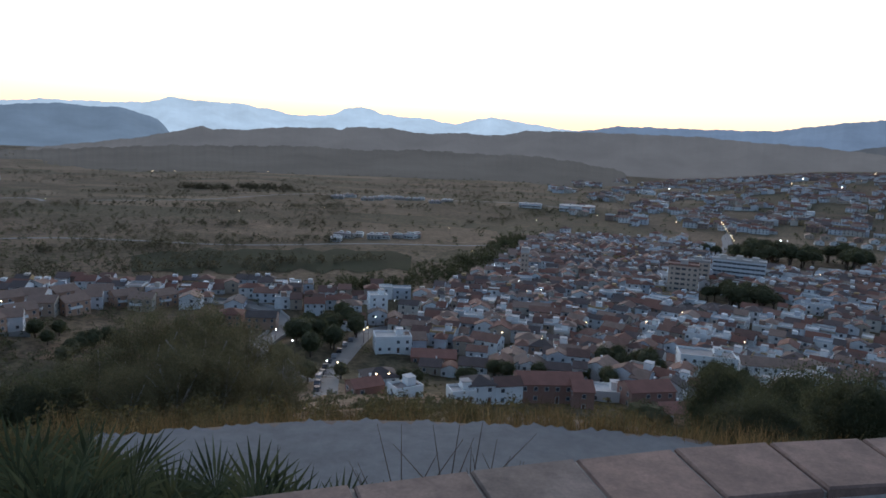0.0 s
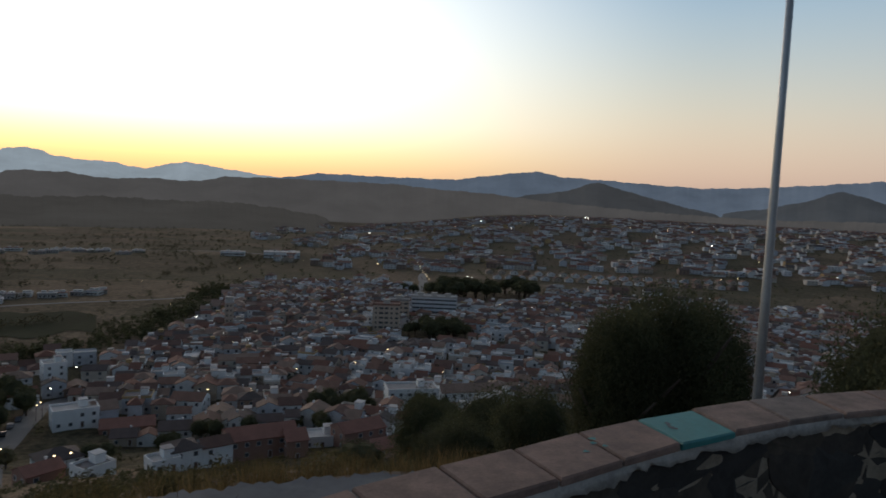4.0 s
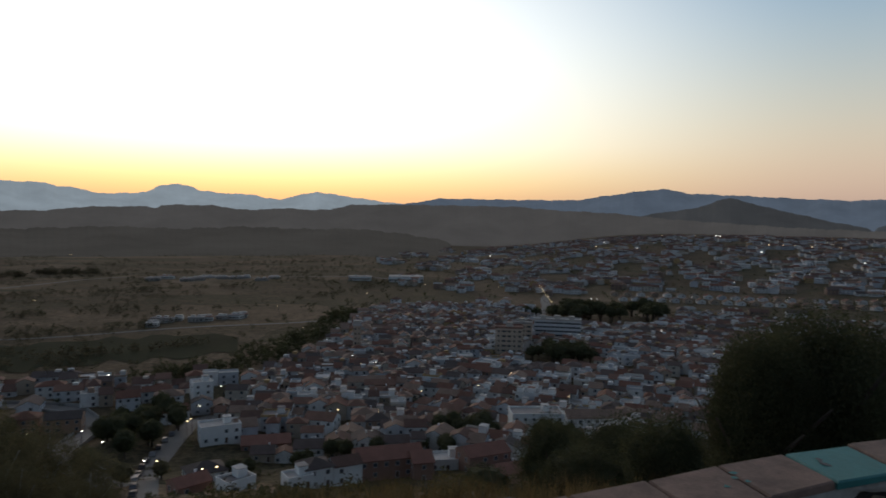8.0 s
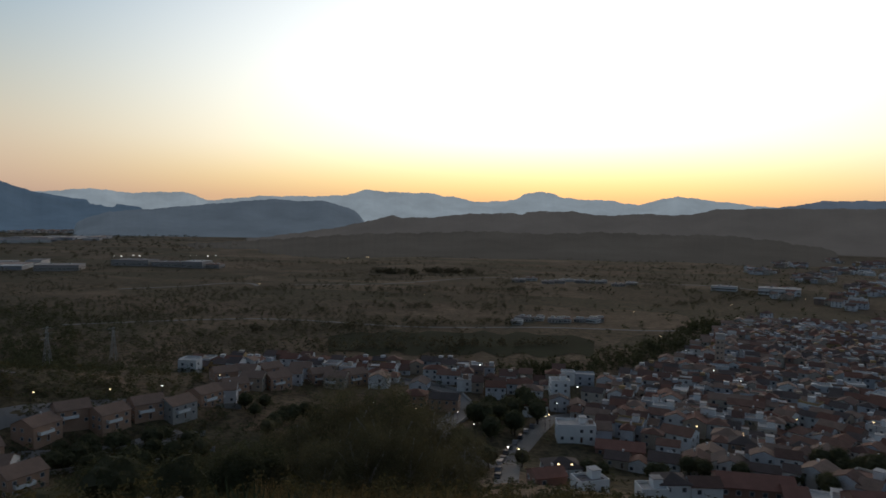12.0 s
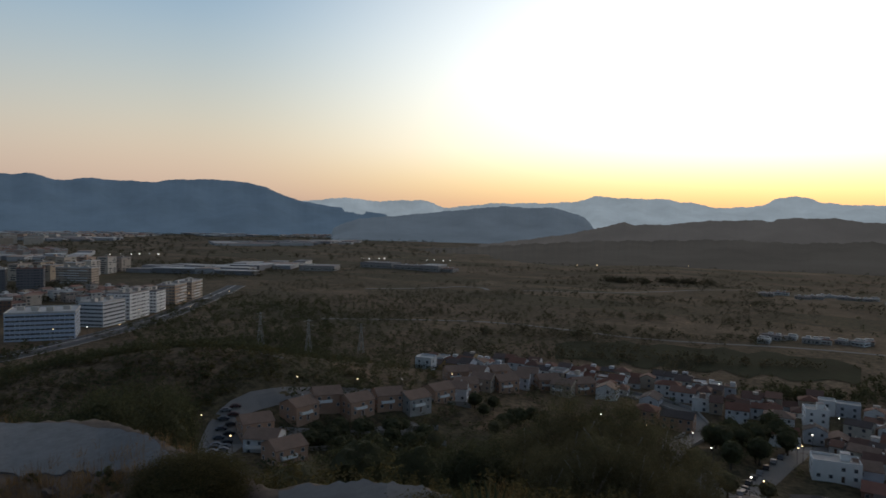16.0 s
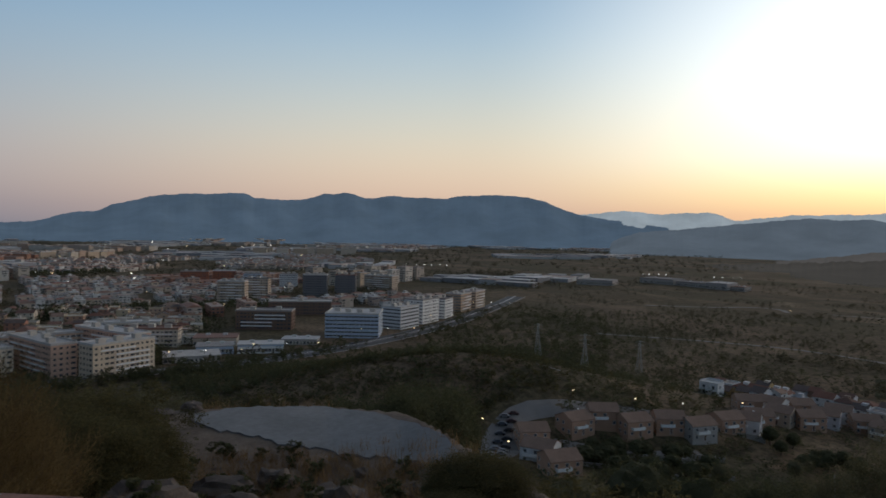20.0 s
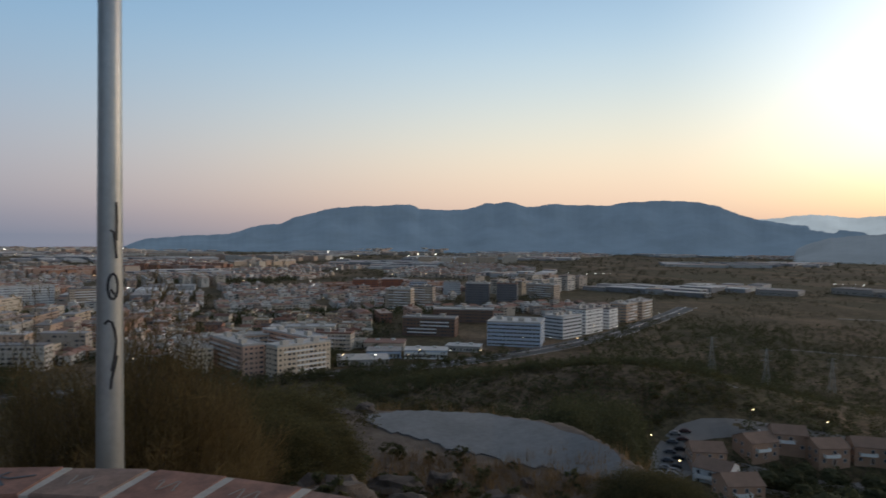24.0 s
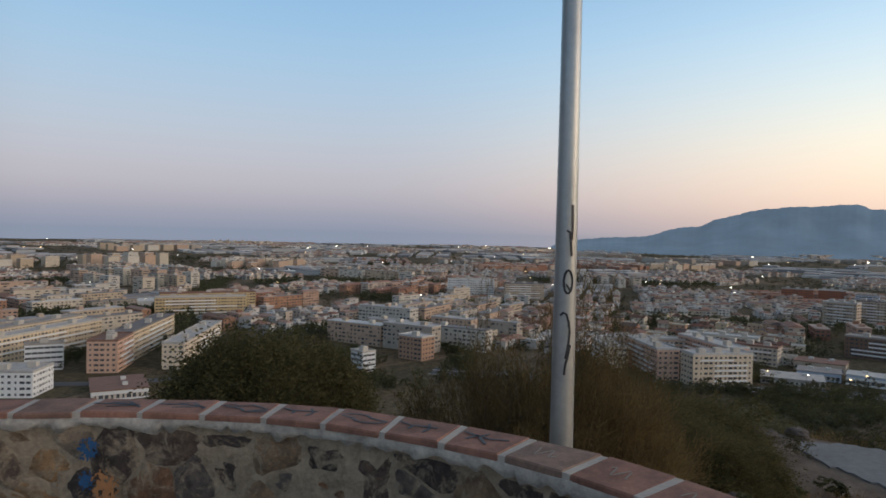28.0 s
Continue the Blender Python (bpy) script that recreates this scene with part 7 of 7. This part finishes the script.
# ---- near ground: fan palms, dry grass, rocks ----
def fan_palm(az, r, h, seed):
    """Dwarf fan palm: stems with fans of narrow blades."""
    g = np.random.RandomState(seed)
    x, y = polar(az, r)
    root = tagged(new("fan_palm"), "dark dwarf fan palm with spiky fronds", "palm", "dwarf fan palms")
    root.location = (x, y, gz(x, y) - 0.05)
    V, F = tube([(0, 0, -0.2), (0, 0, h * 0.35)], [0.12, 0.09], 8)
    part("trunk", mesh_of("trunk", V, F, [M_BARK]), None, root)
    for k in range(13):
        a = 6.28 * k / 13 + g.uniform(-0.2, 0.2)
        tilt = g.uniform(0.15, 0.85)
        L = h * g.uniform(0.45, 0.75)
        d = Vector((math.cos(a) * math.sin(tilt * 1.4), math.sin(a) * math.sin(tilt * 1.4), math.cos(tilt * 1.4)))
        o = Vector((0, 0, h * 0.3))
        hub = o + d * L
        side = d.cross(Vector((0, 0, 1))).normalized()
        V, F = tube([o, hub], [0.012, 0.008], 5)
        pieces = [(V, F, 0)]
        for j in range(17):
            b = (j - 8) / 8 * 1.35
            bd = (d * math.cos(b) + side * math.sin(b) + Vector((0, 0, -0.12))).normalized()
            ln = h * 0.42 * (1 - 0.25 * abs(b) / 1.35) * g.uniform(0.85, 1.1)
            wd = bd.cross(d.cross(side)).normalized() * 0.016
            mid = hub + bd * ln * 0.5
            tip = hub + bd * ln + Vector((0, 0, -0.05 * ln))
            pieces.append(([hub, mid - wd, tip, mid + wd], [(0, 1, 2, 3)], 0))
        V, F, I = join(pieces)
        part("frond", mesh_of("frond", V, F, [M_PALM], I), None, root)
    return root


for k, (az, r, h) in enumerate(((23.6, 4.5, 1.12), (21.0, 4.7, 1.0), (17.6, 4.2, 1.15), (16.0, 4.5, 1.1), (14.3, 4.1, 1.2), (11.6, 4.2, 1.0), (28.5, 4.7, 1.2), (32.0, 5.0, 1.3), (30.0, 4.3, 1.15), (34.5, 4.6, 1.2))):
    fan_palm(az, r, h, 50 + k)


def grass(name, count, seed, place, hgt, material, label):
    g = np.random.RandomState(seed)
    q = random.Random(seed)
    quads = []
    for _ in range(count):
        x, y = place(q)
        z = gz(x, y) - 0.03
        for _k in range(9):
            b = np.array([x + g.normal(0, 0.05), y + g.normal(0, 0.05), z])
            d = np.array([g.normal(0, 0.28), g.normal(0, 0.28), 1.0]) * hgt * g.uniform(0.5, 1.2)
            s = np.array([g.normal(), g.normal(), 0])
            s = s / np.linalg.norm(s) * 0.006
            quads.append([b - s, b + s, b + d + s * 0.2, b + d - s * 0.2])
    return tagged(new(name, quad_mesh(name, np.array(quads), material)), label, "grass", kind="stuff")


def near_wall_spot(q):
    return polar(q.uniform(66, 112), q.uniform(4.6, 12))


def track_edge_spot(q):
    return polar(q.uniform(-34, 32), q.uniform(11.4, 15.5))


grass("dry_grass", 2600, 71, near_wall_spot, 0.42, M_STRAW, "dry orange grass on the bank below the parapet")
grass("bank_grass", 2600, 74, lambda q: next(p for p in iter(lambda: polar(q.uniform(56, 97), q.uniform(10.5, 21.5)), None) if not on_shelf(*bearing(*p)) or q.random() < 0.12), 0.38, M_STRAW, "dry orange grass between the rocks of the bank")
grass("track_grass", 1600, 72, track_edge_spot, 0.5, M_BROOM, "dry brown grass along the edge of the track")
grass("terrace_grass", 500, 73, lambda q: polar(q.uniform(54, 80), q.choice((q.uniform(15, 20), q.uniform(26.8, 29)))), 0.45, M_STRAW, "dry grass round the gravel terrace")


def weed(az, r, h, seed):
    g = random.Random(seed)
    x, y = polar(az, r)
    root = tagged(new("dry_weed"), "bare dry weed stalk beside the track", "weed", "dry weeds")
    root.location = (x, y, gz(x, y) - 0.03)
    for k in range(4):
        a, l = g.uniform(0, 6.28), g.uniform(0.15, 0.45) * h
        V, F = tube([(0, 0, 0), (l * 0.4 * math.cos(a), l * 0.4 * math.sin(a), h * 0.55), (l * math.cos(a), l * math.sin(a), h * g.uniform(0.8, 1.0))], [0.008, 0.006, 0.002], 5)
        part("stalk", mesh_of("stalk", V, F, [M_BARK]), None, root)


for k, (az, r, h) in enumerate(((2.5, 5.6, 1.2), (3.8, 5.4, 1.0), (6.2, 5.2, 0.9), (-1.5, 6.0, 1.3), (-3.6, 6.2, 1.4), (-5.0, 6.0, 1.2), (-7.5, 6.6, 1.0))):
    weed(az, r, h, 80 + k)


def rock(az, r, s, seed, label="grey brown weathered rock on the bank"):
    g = random.Random(seed)
    bm = bmesh.new()
    bmesh.ops.create_icosphere(bm, subdivisions=3, radius=1)
    off = Vector((g.uniform(0, 50), g.uniform(0, 50), 0))
    k = [g.uniform(0.7, 1.3), g.uniform(0.6, 1.1), g.uniform(0.45, 0.8)]
    for v in bm.verts:
        d = 1 + 0.45 * noise.noise(v.co * 1.5 + off) + 0.24 * noise.noise(v.co * 3.7 + off) + 0.10 * noise.noise(v.co * 8.0 + off)
        v.co = Vector((v.co.x * k[0], v.co.y * k[1], v.co.z * k[2])) * d * s
    x, y = polar(az, r)
    ob = part("rock", bm, M_ROCK)
    ob.location, ob.rotation_euler = (x, y, gz(x, y) + 0.15 * s), (0, 0, g.uniform(0, 6))
    return tagged(ob, label, "rock", "rocks on the bank")


qr = random.Random(77)
for k in range(58):
    az_ = qr.uniform(58, 96)
    r_ = qr.uniform(11.5, float(np.interp(az_, [58, 66, 76, 82, 96], [16.5, 19.5, 22.5, 19, 15])))
    rock(az_, r_, qr.choice((0.14, 0.18, 0.25, 0.34, 0.5, 0.7)), 140 + k, "dark weathered stone on the dry bank")
for k, (az, r, s) in enumerate(((80.5, 10.8, 0.45), (82.5, 10.2, 0.55), (84.2, 10.6, 0.5), (86.0, 9.9, 0.5), (88.0, 10.3, 0.4), (79.0, 10.0, 0.4), (77.5, 10.4, 0.5), (89.8, 9.6, 0.55), (75.0, 9.6, 0.35), (91.5, 9.0, 0.4), (84.0, 8.6, 0.35), (79.5, 13.5, 0.7), (78.8, 26.8, 0.4), (81, 26.5, 0.35), (73.0, 10.8, 0.3), (70.5, 11.5, 0.35))):
    rock(az, r, s, 90 + k)

# ---- street lamps, cars, pylons ----
def street_lamp(x, y, h=6.0, white=False, yaw=0.0, size=0.18):
    root = tagged(new("street_lamp"), "lit white street lamp on a steel post" if white else "lit amber street lamp on a steel post", "street lamp", "street lamps")
    root.location, root.rotation_euler = (x, y, gz(x, y)), (0, 0, yaw)
    post = put("post", cached(("post", h), lambda: mesh_of("post", *tube([(0, 0, -0.5), (0, 0, h * 0.9), (0.3, 0, h), (1.0, 0, h + 0.05)], [0.09, 0.07, 0.05, 0.045], 6), [M_METAL])), 0, 0, 0, 0, root)
    put("lamp_head", cached(("head", white, size), lambda: mesh_of("lamp_head", *box_data(-size, size, -size, size, -0.18, 0.08), [M_LAMPW if white else M_LAMP])), 1.2, 0, h - 0.05, 0, post)


ql = random.Random(60)
for az, r in ((8.3, 203), (9.6, 205), (6.0, 262), (6.4, 262), (5.0, 190), (12.3, 240), (13.9, 268), (1.2, 262), (-1.2, 290), (-9.2, 272), (-9.4, 268), (-5.9, 272), (5.4, 296), (3.6, 332), (8.0, 352), (12.2, 366), (15.8, 362), (-12.9, 280), (-3.2, 229), (4.4, 178), (54.2, 250), (52.0, 228), (47.0, 276), (42.0, 282), (38.0, 290), (33.5, 322), (30.5, 352), (17.5, 270), (21.0, 290)):
    x, y = polar(az, r)
    street_lamp(x, y, 6.0, ql.random() < 0.3, ql.uniform(0, 6.28))
for k in range(20):
    x, y = polar(ql.uniform(-60, 1), ql.uniform(280, 620))
    street_lamp(x, y, 8.5, ql.random() < 0.5, ql.uniform(0, 6.28))
for k in range(9):
    t = k / 8
    street_lamp(258 + 50 * t, 590 + 150 * t, 9, False, 0.5, 0.35)
for x, y in HIGHWAY[2:7]:
    for k in range(3):
        street_lamp(x - 12 + k * 6, y + 20 * k, 9, k == 1, 2.5, 0.32)
for k in range(14):
    x, y = polar(ql.uniform(80, 100), ql.uniform(430, 620))
    street_lamp(x, y, 7, ql.random() < 0.6, 0, 0.3)


def glints(name, spots, size, material, label):
    """Far lamps: small lit globes."""
    V, F = [], []
    for x, y, h in spots:
        r = size * ql.uniform(0.6, 1.3) * math.hypot(x, y) / 1000
        z = gz(x, y) + h
        o = len(V)
        V += [(x + r, y, z), (x - r, y, z), (x, y + r, z), (x, y - r, z), (x, y, z + r * 0.8), (x, y, z - r * 0.8)]
        F += [tuple(k + o for k in t) for t in ((0, 2, 4), (2, 1, 4), (1, 3, 4), (3, 0, 4), (2, 0, 5), (1, 2, 5), (3, 1, 5), (0, 3, 5))]
    tagged(new(name, mesh_of(name, V, F, [material])), label, "street lamps", kind="stuff")


def spots(n, az0, az1, r0, r1, h=9):
    return [(*polar(ql.uniform(az0, az1), r0 * (r1 / r0) ** ql.random()), h) for _ in range(n)]


glints("far_white_lamps", spots(46, 66, 146, 700, 4300, 12) + spots(14, -62, -14, 680, 1800, 8) + [(*polar(az, 1330), 10) for az in (41.4, 40.9, 40.1, 39.6, 36.0, 35.4, 34.6, 34.0)] + [(*polar(az, 1500), 10) for az in (61.0, 60.2, 59.5, 58.9, 58.2, 57.6)], 0.7, M_LAMPW, "far white street lamps scattered over the city")
glints("far_amber_lamps", spots(40, 66, 146, 600, 3600, 12) + spots(18, -62, -8, 660, 1700, 8) + spots(6, 0, 45, 700, 1500, 6) + [(*polar(az, 1360), 9) for az in (-40.2, -41.2, -42.0, -43.1, -45.0)], 0.6, M_LAMP, "far amber street lamps scattered over the plain")
for az, r, h in ((105.0, 520, 14), (108.6, 545, 14)):
    x, y = polar(az, r)
    street_lamp(x, y, h, True, 0, 1.1)
# lit roof of a hall under the cone hill
x, y = polar(-36.8, 1750)
V, F = box_data(-14, 14, -5, 5, 6, 7.5)
hall = tagged(new("sports_hall"), "far sports hall with a lit roof edge", "hall")
hall.location, hall.rotation_euler = (x, y, gz(x, y)), (0, 0, radians(-37))
part("wall", mesh_of("wall", *box_data(-14, 14, -5, 5, -2, 6), [M_WHITE]), None, hall)
part("lit_roof", mesh_of("lit_roof", V, F, [M_LAMPW]), None, hall)

M_CARS = by_object("car_paint", [(0.0, (0.22, 0.22, 0.23)), (0.3, (0.03, 0.03, 0.035)), (0.6, (0.45, 0.45, 0.45)), (0.7, (0.08, 0.09, 0.11)), (0.85, (0.07, 0.03, 0.03))], 0.45, 1.0, 0.1)
M_TYRE = plain("tyre_rubber", (0.02, 0.02, 0.02), 0.9, 0, 5, 40, 0.2, 0)


def car_body():
    prof = [(-2.1, 0.35), (-2.1, 0.8), (-1.5, 0.92), (-1.0, 1.42), (0.7, 1.45), (1.25, 0.95), (2.0, 0.82), (2.1, 0.4)]
    n = len(prof)
    V = [(x, -0.85, z) for x, z in prof] + [(x, 0.85, z) for x, z in prof]
    F = [tuple(range(n)), tuple(range(2 * n - 1, n - 1, -1))] + [(k, n + k, n + (k + 1) % n, (k + 1) % n) for k in range(n)]
    return mesh_of("body", V, F, [M_CARS])


def parked_car(x, y, yaw):
    root = tagged(new("car"), "parked car at the kerb of the street", "car", "parked cars")
    root.location, root.rotation_euler = (x, y, gz(x, y) + 0.12), (0, 0, yaw)
    body = put("body", cached("car", car_body), 0, 0, 0, 0, root)
    put("side_glass", cached("carwin", lambda: mesh_of("side_glass", *box_data(-0.95, 0.75, -0.862, 0.862, 1.0, 1.36), [M_GLASS])), 0, 0, 0, 0, body)
    for wx in (-1.3, 1.35):
        for wy in (-0.8, 0.8):
            w = put("wheel", cached("wheel", lambda: mesh_of("wheel", *tube([(0, -0.1, 0), (0, 0.1, 0)], [0.32, 0.32], 12), [M_TYRE])), wx, wy, 0.32, 0, root)


for k in range(11):
    t = k / 10
    parked_car(-31 - 4.2 * math.sin(t * 3) - 3.0, 186 + 76 * t, radians(92))
for k in range(14):
    t = k / 13
    parked_car(*[c + 2.2 * (k % 2) for c in polar(53.6 - 1.2 * t, 228 + 36 * t)], radians(54))
for k in range(10):
    parked_car(-437 - 4 * k, 176 + 6.5 * k, radians(125))


def pylon(az, r, h):
    """Lattice mast for power lines."""
    x, y = polar(az, r)
    root = tagged(new("power_pylon"), "grey lattice power pylon in the valley", "pylon", "power pylons")
    root.location, root.rotation_euler = (x, y, gz(x, y)), (0, 0, radians(az + 20))
    for sx_ in (-1, 1):
        for sy_ in (-1, 1):
            part("leg", mesh_of("leg", *tube([(sx_ * h * 0.09, sy_ * h * 0.09, 0), (sx_ * 0.5, sy_ * 0.5, h * 0.7), (sx_ * 0.3, sy_ * 0.3, h)], [0.12, 0.09, 0.06], 4), [M_POLE]), None, root)
    for k in range(7):
        a, b = k / 7, (k + 1) / 7
        wa, wb = h * 0.09 * (1 - a) + 0.4 * a, h * 0.09 * (1 - b) + 0.4 * b
        for s_ in (-1, 1):
            part("brace", mesh_of("brace", *tube([(-wa, s_ * wa, h * a), (wb, s_ * wb, h * b)], [0.045, 0.045], 4), [M_POLE]), None, root)
            part("brace", mesh_of("brace", *tube([(s_ * wa, wa, h * a), (s_ * wb, -wb, h * b)], [0.045, 0.045], 4), [M_POLE]), None, root)
    for z in (0.72, 0.84, 0.95):
        part("arm", mesh_of("arm", *tube([(-h * 0.14, 0, h * z), (0, 0, h * z + 0.5), (h * 0.14, 0, h * z)], [0.06, 0.12, 0.06], 4), [M_POLE]), None, root)


for az, r, h in ((45.9, 400, 24), (49.8, 460, 24), (41.5, 430, 20)):
    pylon(az, r, h)
